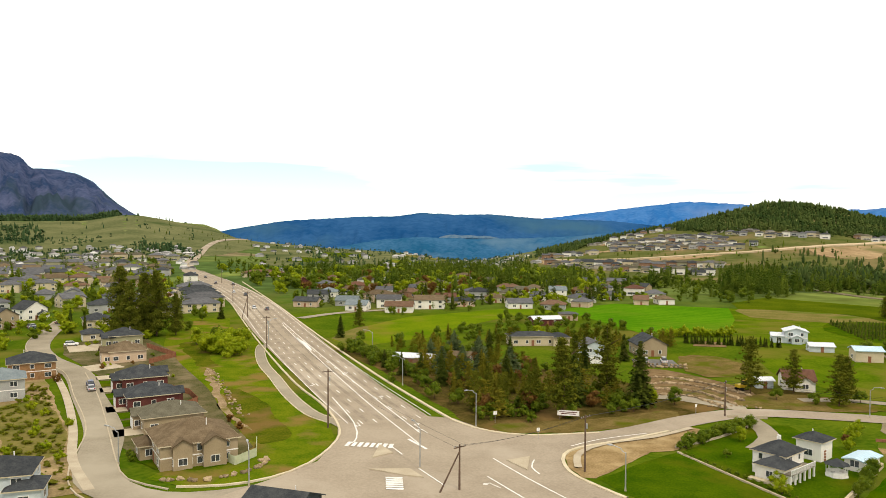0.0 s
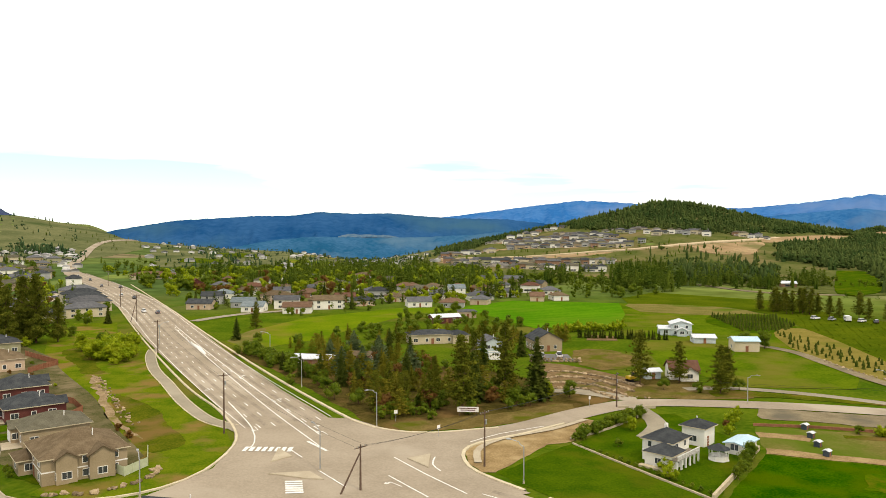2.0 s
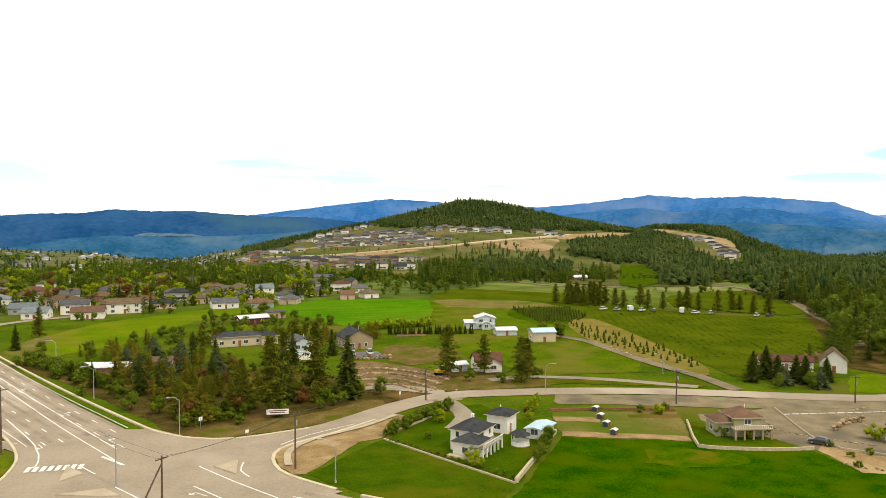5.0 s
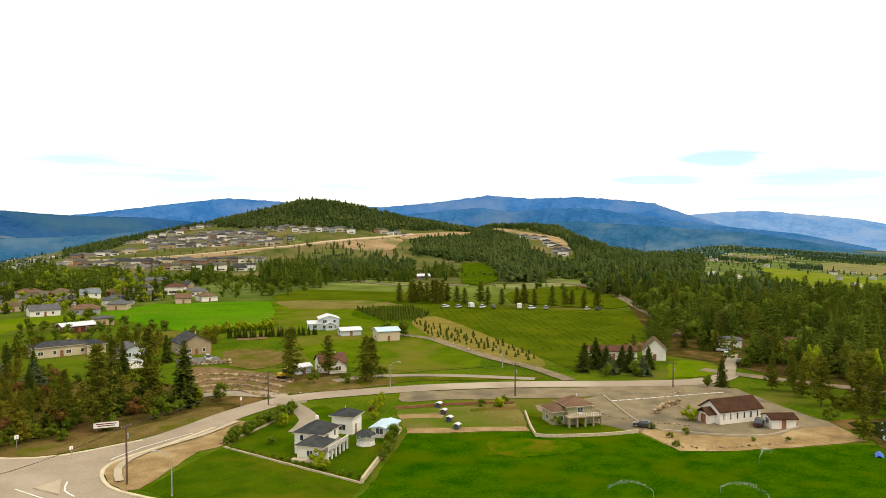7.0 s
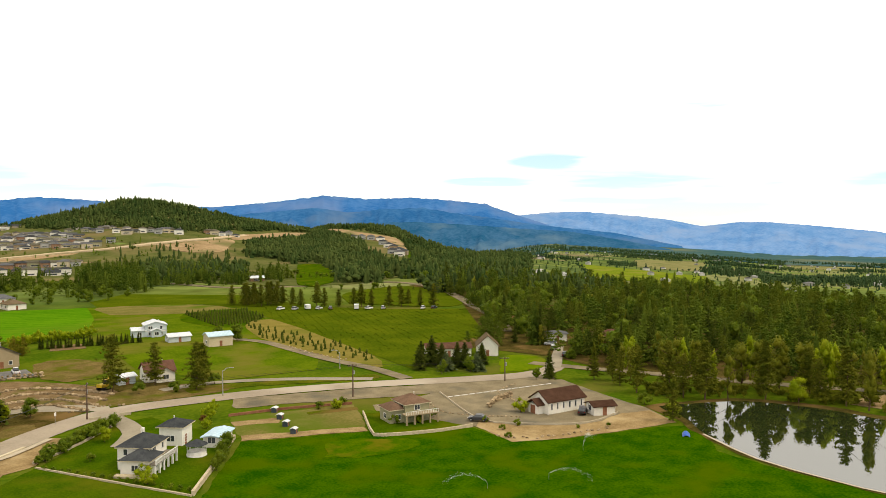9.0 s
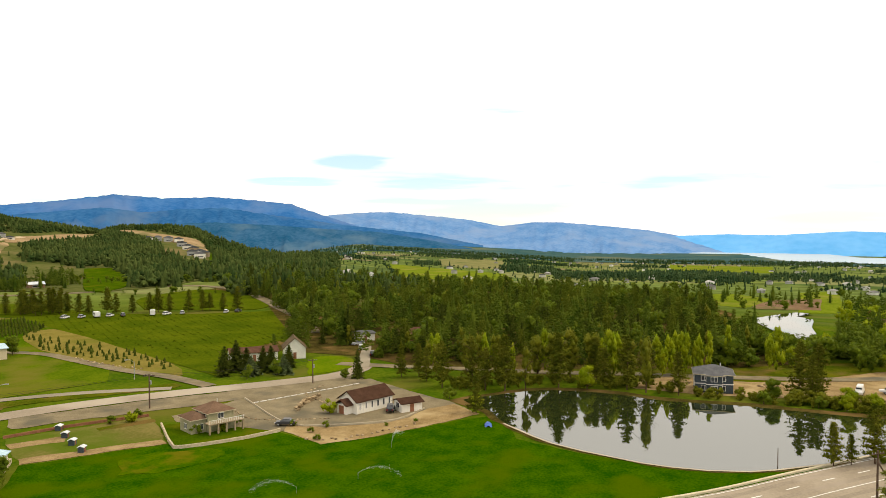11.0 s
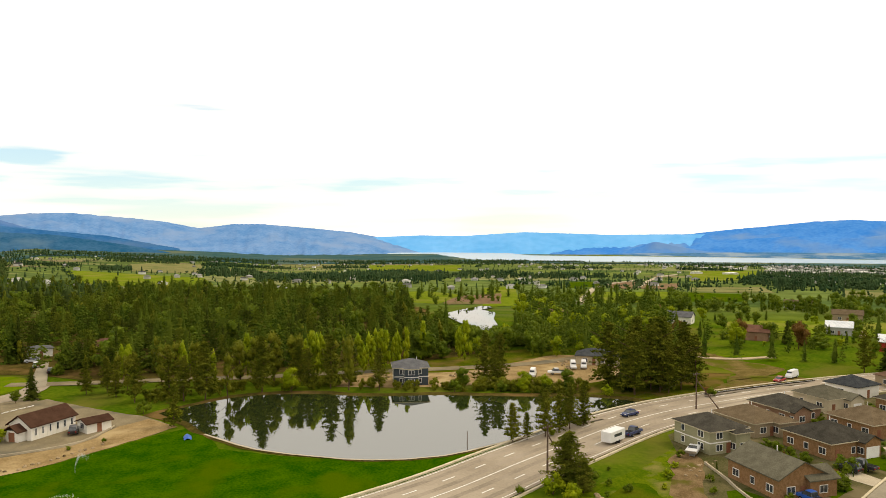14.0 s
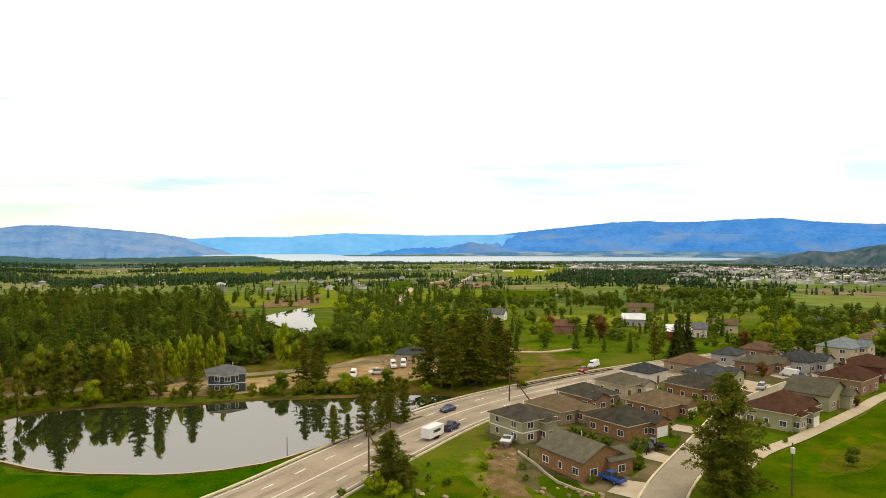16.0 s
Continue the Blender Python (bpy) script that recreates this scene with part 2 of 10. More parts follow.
M["orchard"] = mat("orchard_ground", (0.045, 0.072, 0.003), (0.084, 0.108, 0.005), 18, 1.0, rough=0.95)
M["soil"] = mat("bare_soil", (0.21, 0.1406, 0.064), (0.34, 0.2425, 0.12), 4, 0.35, rough=0.95, bump=0.6, c=(0.4, 0.3007, 0.16))
M["gravel"] = mat("gravel", (0.17, 0.138, 0.086), (0.265, 0.218, 0.138), 5, 0.25, rough=0.95, bump=0.5, c=(0.135, 0.12, 0.085))
M["benchgrass"] = mat("bench_grass", (0.062, 0.11, 0.004), (0.13, 0.155, 0.008), 5, 0.5, rough=0.95, bump=0.9, c=(0.19, 0.13, 0.035))
M["bank"] = mat("scrubby_bank", (0.2, 0.15, 0.07), (0.36, 0.26, 0.14), 5, 0.5, rough=0.95, bump=0.6, c=(0.13, 0.14, 0.02))
M["sand"] = mat("pale_dust", (0.42, 0.32, 0.2), (0.55, 0.44, 0.3), 8, 0.6, rough=0.95)
M["asphalt"] = mat("worn_asphalt", (0.278, 0.23, 0.171), (0.36, 0.302, 0.23), 12, 0.4, rough=0.9, bump=0.15, c=(0.403, 0.345, 0.269))
M["tracks"] = mat("tyre_darkened_asphalt", (0.225, 0.187, 0.142), (0.317, 0.264, 0.201), 6, 0.4, rough=0.9, bump=0.15, c=(0.345, 0.288, 0.225))
M["street"] = mat("street_asphalt", (0.243, 0.2117, 0.1539), (0.3105, 0.269, 0.2025), 8, 0.4, rough=0.9, bump=0.15, c=(0.342, 0.2999, 0.2268))
M["tar"] = mat("fresh_tar", (0.12, 0.115, 0.11), (0.2, 0.19, 0.18), 3, 0.3, rough=0.9, bump=0.2)
M["concrete"] = mat("pale_concrete", (0.37, 0.31, 0.225), (0.47, 0.405, 0.3), 3, 0.2, rough=0.9, bump=0.15)
M["kerbstone"] = mat("kerb_concrete", (0.48, 0.41, 0.28), (0.62, 0.54, 0.39), 2, 0.2, rough=0.9, bump=0.1)
M["paint"] = mat("road_paint", (0.62, 0.6, 0.55), (0.82, 0.8, 0.75), 0.8, 0.1, rough=0.8, bump=0)
M["slope"] = mat("dry_hill_grass", (0.085, 0.098, 0.04), (0.15, 0.15, 0.068), 60, 5, rough=0.95, bump=0.3, c=(0.06, 0.08, 0.028))
M["yard"] = mat("garden_ground", (0.0595, 0.0638, 0.0213), (0.1275, 0.1062, 0.051), 4, 0.4, rough=0.95, bump=0.5, c=(0.17, 0.136, 0.0765))
M["decking"] = mat("grey_decking", (0.16, 0.14, 0.11), (0.24, 0.21, 0.17), 1.5, 0.2, rough=0.9, bump=0.3)
M["rock"] = mat("warm_boulder", (0.2, 0.145, 0.085), (0.38, 0.29, 0.18), 1.2, 0.2, rough=0.95, bump=0.6, rand=0.4)
M["bark"] = mat("pine_bark", (0.07, 0.045, 0.03), (0.14, 0.09, 0.055), 0.6, 0.08, rough=0.95, bump=0.7)
M["pine"] = mat("pine_needles", (0.05, 0.066, 0.006), (0.14, 0.142, 0.016), 3.0, 0.4, rough=0.8, bump=0, island=0.2)
# pine_needles made lighter and yellower, since these dense crowns render dark
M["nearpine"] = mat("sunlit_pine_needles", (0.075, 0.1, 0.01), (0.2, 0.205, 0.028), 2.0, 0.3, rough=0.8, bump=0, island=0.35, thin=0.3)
M["fir"] = mat("fir_needles", (0.032, 0.05, 0.007), (0.078, 0.092, 0.014), 3.0, 0.4, rough=0.8, bump=0, island=0.2)
M["spruce"] = mat("blue_spruce_needles", (0.05, 0.074, 0.028), (0.1, 0.125, 0.05), 3.0, 0.4, rough=0.8, bump=0, island=0.35)
M["leaf"] = mat("spring_leaves", (0.085, 0.14, 0.008), (0.17, 0.215, 0.014), 3.0, 0.4, rough=0.7, spec=0.1, bump=0, island=0.16, thin=0.4)
M["lime"] = mat("fresh_yellow_leaves", (0.19, 0.27, 0.006), (0.34, 0.38, 0.014), 3.0, 0.4, rough=0.7, spec=0.1, bump=0, island=0.16, thin=0.4)
M["rust"] = mat("copper_leaves", (0.13, 0.07, 0.018), (0.22, 0.11, 0.028), 3.0, 0.4, rough=0.75, spec=0.1, bump=0, island=0.16, thin=0.4)
M["poplar"] = mat("poplar_leaves", (0.12, 0.145, 0.008), (0.23, 0.225, 0.018), 2.0, 0.4, rough=0.7, spec=0.1, bump=0, island=0.16, thin=0.4)
M["woods"] = mat("mixed_pine_woods", (0.044, 0.076, 0.009), (0.115, 0.15, 0.018), 22.0, 3, rough=0.85, bump=0, island=0.14)
# lighter, browner copy of the woods colour for roadside and garden pines
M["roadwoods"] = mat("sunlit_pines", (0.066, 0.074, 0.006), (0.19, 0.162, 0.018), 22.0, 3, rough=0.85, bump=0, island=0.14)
M["lightwoods"] = mat("olive_green_pines", (0.055, 0.08, 0.007), (0.135, 0.155, 0.018), 22.0, 3, rough=0.85, bump=0, island=0.14)
M["hillwoods"] = mat("dark_hill_conifers", (0.026, 0.05, 0.014), (0.076, 0.1, 0.027), 60.0, 6, rough=0.9, bump=0, island=0.22)
M["hillgrass"] = mat("olive_hill_grass", (0.066, 0.084, 0.02), (0.118, 0.12, 0.038), 30, 4, rough=0.95, bump=0.3, c=(0.17, 0.135, 0.06))
# green moved a little towards blue to carry some distance haze
M["farwoods"] = mat("distant_woods", (0.022, 0.05, 0.022), (0.058, 0.09, 0.034), 120.0, 10, rough=0.9, bump=0, island=0.33)
M["glass"] = mat("window_glass", (0.03, 0.035, 0.04), (0.06, 0.07, 0.08), 1.0, rough=0.08, bump=0, spec=0.8)
M["white"] = mat("white_trim", (0.72, 0.7, 0.66), (0.82, 0.8, 0.77), 1.5, 0.2, rough=0.6, bump=0.05)
M["metalwhite"] = mat("white_sheet_metal", (0.5, 0.53, 0.56), (0.66, 0.68, 0.7), 4, 0.5, rough=0.5, bump=0.05, stripe=(20, 0.9, 0.06))
M["metalblue"] = mat("pale_blue_sheet_metal", (0.36, 0.52, 0.62), (0.5, 0.64, 0.72), 4, 0.5, rough=0.5, bump=0.05, stripe=(20, 0.9, 0.06))
M["wood_pole"] = mat("weathered_pole", (0.09, 0.06, 0.045), (0.16, 0.11, 0.08), 1.0, 0.1, rough=0.95, bump=0.5)
M["steel"] = mat("galvanised_steel", (0.32, 0.33, 0.33), (0.45, 0.46, 0.46), 1.0, 0.1, rough=0.5, metal=0.6, bump=0.05)
M["rubber"] = mat("tyre_rubber", (0.02, 0.02, 0.02), (0.035, 0.035, 0.035), 0.5, rough=0.9, bump=0.1)
M["wire"] = mat("dark_cable", (0.03, 0.03, 0.03), (0.05, 0.05, 0.05), 1.0, rough=0.7, bump=0)
M["fence_wood"] = mat("red_brown_fence", (0.2, 0.085, 0.05), (0.3, 0.14, 0.08), 1.5, 0.15, rough=0.9, bump=0.4)
M["fence_green"] = mat("sage_fence", (0.42, 0.45, 0.3), (0.52, 0.54, 0.38), 1.5, 0.15, rough=0.9, bump=0.3)
for key, a, b in (("roof_tan", (0.105, 0.076, 0.046), (0.16, 0.12, 0.076)), ("roof_brown", (0.119, 0.0723, 0.0467), (0.17, 0.1062, 0.0723)),
                  ("roof_grey", (0.08, 0.082, 0.088), (0.13, 0.13, 0.135)), ("roof_dark", (0.036, 0.04, 0.045), (0.068, 0.072, 0.074)),
                  ("roof_red", (0.1, 0.052, 0.036), (0.155, 0.08, 0.055)), ("roof_maroon", (0.0493, 0.0255, 0.017), (0.0765, 0.0408, 0.0272)),
                  ("roof_char", (0.04, 0.037, 0.03), (0.07, 0.064, 0.052)), ("roof_sage", (0.085, 0.078, 0.055), (0.13, 0.12, 0.086)), ("roof_slate", (0.13, 0.16, 0.17), (0.2, 0.23, 0.24))):
    M[key] = mat(key + "_shingle", a, b, 1.6, 0.25, rough=0.9, bump=0.5, rand=0.16)
for key, a, b in (("w_white", (0.7, 0.67, 0.6), (0.8, 0.77, 0.7)), ("w_cream", (0.47, 0.4, 0.27), (0.56, 0.48, 0.34)), ("w_tan", (0.28, 0.215, 0.13), (0.35, 0.275, 0.175)),
                  ("w_sage", (0.26, 0.25, 0.145), (0.33, 0.31, 0.19)), ("w_maroon", (0.085, 0.022, 0.018), (0.13, 0.036, 0.03)), ("w_blue", (0.036, 0.05, 0.062), (0.056, 0.072, 0.088)),
                  ("w_grey", (0.3, 0.3, 0.29), (0.4, 0.4, 0.38)), ("w_paleblue", (0.42, 0.48, 0.5), (0.52, 0.58, 0.6)), ("w_brown", (0.22, 0.12, 0.07), (0.3, 0.18, 0.11)),
                  ("w_pink", (0.46, 0.34, 0.24), (0.55, 0.42, 0.3))):
    M[key] = siding(key + "_siding", a, b)
M["brick"] = mat("orange_brick", (0.21, 0.115, 0.055), (0.31, 0.18, 0.09), 0.5, 0.12, rough=0.9, bump=0.6)
M["stonewall"] = mat("stone_facing", (0.38, 0.3135, 0.208), (0.56, 0.475, 0.336), 0.5, 0.12, rough=0.95, bump=0.7)
for key, col in (("car_white", (0.75, 0.75, 0.75)), ("car_silver", (0.42, 0.43, 0.45)), ("car_black", (0.02, 0.02, 0.025)), ("car_blue", (0.015, 0.1, 0.45)),
                 ("car_navy", (0.02, 0.035, 0.12)), ("car_red", (0.35, 0.02, 0.02)), ("car_grey", (0.12, 0.12, 0.13))):
    M[key] = mat(key + "_paint", tuple(v * 0.9 for v in col), col, 2.0, rough=0.3, bump=0, spec=0.6)
M["lamp_red"] = mat("red_lens", (0.4, 0.01, 0.01), (0.5, 0.02, 0.02), 0.5, rough=0.3, bump=0)
M["lamp_clear"] = mat("clear_lens", (0.6, 0.6, 0.6), (0.75, 0.75, 0.75), 0.5, rough=0.2, bump=0)
# far ranges: distance haze is mixed into their base colours as blue
M["ridge_dark"] = mat("haze_blue_near_range", (0.008, 0.056, 0.16), (0.024, 0.088, 0.21), 260, 30, rough=1, spec=0, bump=0, c=(0.035, 0.1, 0.17))
M["ridge_mid"] = mat("haze_blue_long_range", (0.02, 0.118, 0.33), (0.055, 0.168, 0.39), 160, 20, rough=1, spec=0, bump=0, c=(0.09, 0.18, 0.37))
M["ridge_fold"] = mat("haze_blue_folds", (0.014, 0.096, 0.26), (0.04, 0.14, 0.31), 140, 18, rough=1, spec=0, bump=0, c=(0.075, 0.15, 0.28))
M["ridge_shore"] = mat("haze_blue_lake_shore", (0.04, 0.14, 0.28), (0.09, 0.2, 0.34), 60, 9, rough=1, spec=0, bump=0, c=(0.22, 0.3, 0.38))
M["ridge_low"] = mat("haze_navy_foothills", (0.011, 0.078, 0.165), (0.038, 0.118, 0.225), 110, 14, rough=1, spec=0, bump=0, c=(0.075, 0.15, 0.23))
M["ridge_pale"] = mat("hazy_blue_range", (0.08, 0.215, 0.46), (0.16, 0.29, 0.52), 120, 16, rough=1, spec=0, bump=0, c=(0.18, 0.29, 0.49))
# sandy clearing whose colour is pulled towards the range's haze blue
M["clearing"] = mat("hazed_dusty_clearing", (0.035, 0.1, 0.18), (0.12, 0.17, 0.22), 24, 5, rough=1, spec=0, bump=0)
M["ridge_far"] = mat("haze_pale_range", (0.1, 0.37, 0.74), (0.15, 0.43, 0.8), 350, 60, rough=1, spec=0, bump=0)
M["ridge_right"] = mat("haze_blue_lake_range", (0.03, 0.19, 0.57), (0.07, 0.25, 0.62), 150, 20, rough=1, spec=0, bump=0, c=(0.13, 0.26, 0.5))
# rock colours of hills and cliff shifted to blue as distance haze
M["ridge_rock"] = mat("haze_bluish_rocky_hills", (0.03, 0.075, 0.09), (0.085, 0.125, 0.15), 24, 4, rough=1, spec=0, bump=0, c=(0.13, 0.15, 0.18))
M["cliff"] = mat("haze_blue_cliff", (0.022, 0.042, 0.095), (0.075, 0.09, 0.16), 60, 9, rough=1, spec=0, bump=0, c=(0.03, 0.05, 0.07))


def water_mat(name, tint, rough, ripple):
    m = bpy.data.materials.new(name)
    m.use_nodes = True
    n, l = m.node_tree.nodes, m.node_tree.links
    p = n["Principled BSDF"]
    p.inputs["Base Color"].default_value = (*tint, 1)
    p.inputs["Roughness"].default_value, p.inputs["IOR"].default_value = rough, 2.5
    p.inputs["Specular IOR Level"].default_value = 0.85
    g = n.new("ShaderNodeNewGeometry")
    t = n.new("ShaderNodeTexNoise")
    t.inputs["Scale"].default_value, t.inputs["Detail"].default_value = 0.9, 3
    b = n.new("ShaderNodeBump")
    b.inputs["Strength"].default_value, b.inputs["Distance"].default_value = ripple, 0.03
    l.new(g.outputs["Position"], t.inputs["Vector"])
    l.new(t.outputs["Fac"], b.inputs["Height"])
    l.new(b.outputs["Normal"], p.inputs["Normal"])
    return m


M["pond"] = water_mat("pond_water", (0.016, 0.024, 0.008), 0.012, 0.03)
# the lake's pale tint paints in sky reflection on top of its gloss
M["lake"] = water_mat("lake_water", (0.3, 0.42, 0.5), 0.25, 0.05)


# ---- building helpers ----
def part(name, bm, material, parent=None, label=""):
    """Links a bmesh (or a ready mesh) as one object, under its parent if given."""
    if isinstance(bm, bmesh.types.BMesh):
        me = bpy.data.meshes.new(name)
        bm.to_mesh(me)
        bm.free()
    else:
        me = bm
    if material is not None and not me.materials:
        me.materials.append(material)
    ob = new(name, me)
    if parent is not None:
        ob.parent = parent
    if label:
        ob["label"] = label
    return ob


def box(bm, x0, x1, y0, y1, z0, z1, bevel=0.0):
    b = bmesh.new() if bevel else bm
    v = [b.verts.new((x, y, z)) for z in (z0, z1) for y in (y0, y1) for x in (x0, x1)]
    for f in ((0, 2, 3, 1), (4, 5, 7, 6), (0, 1, 5, 4), (2, 6, 7, 3), (0, 4, 6, 2), (1, 3, 7, 5)):
        b.faces.new([v[i] for i in f])
    if bevel:
        bmesh.ops.bevel(b, geom=b.edges[:], offset=bevel, segments=2, affect="EDGES", profile=0.6)
        me = bpy.data.meshes.new("tmp")
        b.to_mesh(me)
        b.free()
        bm.from_mesh(me)
        bpy.data.meshes.remove(me)
    return bm


def tube(bm, a, b, r0, r1, sides=8, cap=True):
    a, b = Vector(a), Vector(b)
    q = (b - a).to_track_quat("Z", "Y")
    rings = []
    for p, r in ((a, r0), (b, r1)):
        rings.append([bm.verts.new(p + q @ Vector((math.cos(2 * math.pi * i / sides) * r, math.sin(2 * math.pi * i / sides) * r, 0))) for i in range(sides)])
    for i in range(sides):
        j = (i + 1) % sides
        bm.faces.new((rings[0][i], rings[0][j], rings[1][j], rings[1][i]))
    if cap:
        bm.faces.new(rings[0][::-1])
        bm.faces.new(rings[1])
    return bm


def mesh_from(name, verts, faces, material=None):
    me = bpy.data.meshes.new(name)
    me.from_pydata([tuple(v) for v in verts], [], [tuple(f) for f in faces])
    if material:
        me.materials.append(material)
    return me


def tri_mesh(name, verts, tris, material):
    """A big mesh of triangles from arrays."""
    me = bpy.data.meshes.new(name)
    verts, tris = np.asarray(verts, np.float32), np.asarray(tris, np.int32)
    me.vertices.add(len(verts))
    me.vertices.foreach_set("co", verts.ravel())
    me.loops.add(tris.size)
    me.loops.foreach_set("vertex_index", tris.ravel())
    me.polygons.add(len(tris))
    me.polygons.foreach_set("loop_start", np.arange(0, tris.size, 3, dtype=np.int32))
    me.update(calc_edges=True)
    me.materials.append(material)
    return me


def empty(name, x, y, z=0.0, turn=0.0):
    ob = new(name)
    ob.matrix_basis = pose(x, y, z, 0, 0, turn)
    return ob


def facing(dx, dy):
    """Turn in degrees that points a thing's front, its -y side, along (dx, dy)."""
    return math.degrees(math.atan2(dx, -dy))


def smooth(points, step=5.0):
    """A Catmull-Rom line through the points, as an array of points about step apart."""
    p = [Vector(q) for q in points]
    p = [p[0] * 2 - p[1]] + p + [p[-1] * 2 - p[-2]]
    out = []
    for i in range(1, len(p) - 2):
        n = max(2, int((p[i + 1] - p[i]).length / step))
        for k in range(n):
            t = k / n
            out.append(0.5 * (2 * p[i] + (p[i + 1] - p[i - 1]) * t + (2 * p[i - 1] - 5 * p[i] + 4 * p[i + 1] - p[i + 2]) * t * t
                              + (3 * p[i] - p[i - 1] - 3 * p[i + 1] + p[i + 2]) * t ** 3))
    out.append(p[-2])
    return out


def sides(line):
    """Left-hand normals of a line of 2D or 3D points."""
    out = []
    for i in range(len(line)):
        d = line[min(i + 1, len(line) - 1)] - line[max(i - 1, 0)]
        out.append(Vector((-d.y, d.x)).normalized())
    return out


def inside(poly, x, y):
    hit, j = False, len(poly) - 1
    for i in range(len(poly)):
        (xi, yi), (xj, yj) = poly[i][:2], poly[j][:2]
        if (yi > y) != (yj > y) and x < (xj - xi) * (y - yi) / (yj - yi) + xi:
            hit = not hit
        j = i
    return hit


# ---- the land ----
LAND_A = (-180, -150, -130, -70, -55, -48.9, -45.6, -43.3, -41.9, -40.1, -37.1, -35.7, -32.7, -31.1, -29, -26.9, -24.5, -22.7, -19.8, -16.6, -12.3, -10.2, -7, -3, 0, 4, 8.5, 13.5, 15.8, 17.5, 20, 21.6, 22.6, 25, 40, 180)
LAND_Z = (0, 0, -107, -107, -55, -16, -4, 15, 29, 34, 33, 26, 38, 43, 54, 65, 73, 72, 55, 40, 22, 12, -3, -22, -22, -8, -1, 16, 31, 36, 50, 58, 58, 46, 43, 0)


def terrain(x, y):
    """Height of the land: a flat bench, a wooded hill beyond it, and a valley that falls away to the lake."""
    r = np.hypot(x, y)
    a = np.degrees(np.arctan2(-x, y))
    top = np.interp(a, LAND_A, LAND_Z)
    plain = np.interp(a, (-56, -48), (1, 0))
    lo = np.interp(a, (-56, -48, -6, 2, 12), (300, 700, 700, 600, 800))
    hi = np.interp(a, (-56, -48, -6, 2, 12), (3000, 1250, 1250, 1500, 1600))
    u = np.clip((r - lo) / (hi - lo), 0, 1)
    up = plain * u + (1 - plain) * u ** 1.4
    back = np.clip((r - 1400) / 900, 0, 1) * np.interp(a, (-54, -48, 13, 17), (0, 1, 1, 0))
    far = np.clip((r - 3700) / 1000, 0, 1) * 40
    return top * up * (1 - back) - 95 * back - far


def ground_z(x, y):
    return float(terrain(np.float64(x), np.float64(y)))


def polar(az, r):
    return -r * math.sin(radians(az)), r * math.cos(radians(az))


radii = np.concatenate([[0.0, 40, 80, 120, 160, 200, 240], np.arange(280, 1800, 20), np.geomspace(1800, 4900, 40)])
angs = np.radians(np.arange(0, 360, 0.75))
RR, AA = np.meshgrid(radii[1:], angs, indexing="ij")
gx, gy = -RR * np.sin(AA), RR * np.cos(AA)
gz = terrain(gx, gy)
gv = np.concatenate([[[0, 0, 0]], np.stack([gx, gy, gz], 2).reshape(-1, 3)])
na, nr = len(angs), len(radii) - 1
tris = [(0, 1 + i, 1 + (i + 1) % na) for i in range(na)]
for k in range(nr - 1):
    o, q = 1 + k * na, 1 + (k + 1) * na
    for i in range(na):
        j = (i + 1) % na
        tris += [(o + i, q + i, q + j), (o + i, q + j, o + j)]
ground = part("ground", tri_mesh("ground", gv, [(t[0], t[2], t[1]) for t in tris], M["valley"]), None)
tagged(ground, "valley floor of meadows, orchards and tilled strips", "ground", kind="structure")
for pl in ground.data.polygons:
    pl.use_smooth = True


PAVED = [M[k] for k in ("asphalt", "street", "concrete", "tar", "pond")]


def ragged(poly, rag, step):
    """The outline drawn with an uneven edge; outlines that share a border share its wobble."""
    out = []
    for (x0, y0), (x1, y1) in zip(poly, [*poly[1:], poly[0]]):
        n = max(1, int(math.hypot(x1 - x0, y1 - y0) / step))
        for k in range(n):
            p = Vector((x0 + (x1 - x0) * k / n, y0 + (y1 - y0) * k / n, 0))
            q = noise.noise_vector(p / (7 * step)) * 0.9 + noise.noise_vector(p / (1.9 * step)) * 0.75
            out.append(Vector((p.x + q.x * rag, p.y + q.y * rag)))
    return out


def skirt(me, drop):
    """Turns the rim of a raised sheet down into the ground."""
    bm = bmesh.new()
    bm.from_mesh(me)
    bmesh.ops.recalc_face_normals(bm, faces=bm.faces[:])
    if sum(f.normal.z for f in bm.faces) < 0:
        bmesh.ops.reverse_faces(bm, faces=bm.faces[:])
    if drop:
        rim = bmesh.ops.extrude_edge_only(bm, edges=[e for e in bm.edges if e.is_boundary])
        bmesh.ops.translate(bm, verts=[g for g in rim["geom"] if isinstance(g, bmesh.types.BMVert)], vec=(0, 0, -drop))
    bm.to_mesh(me)
    bm.free()


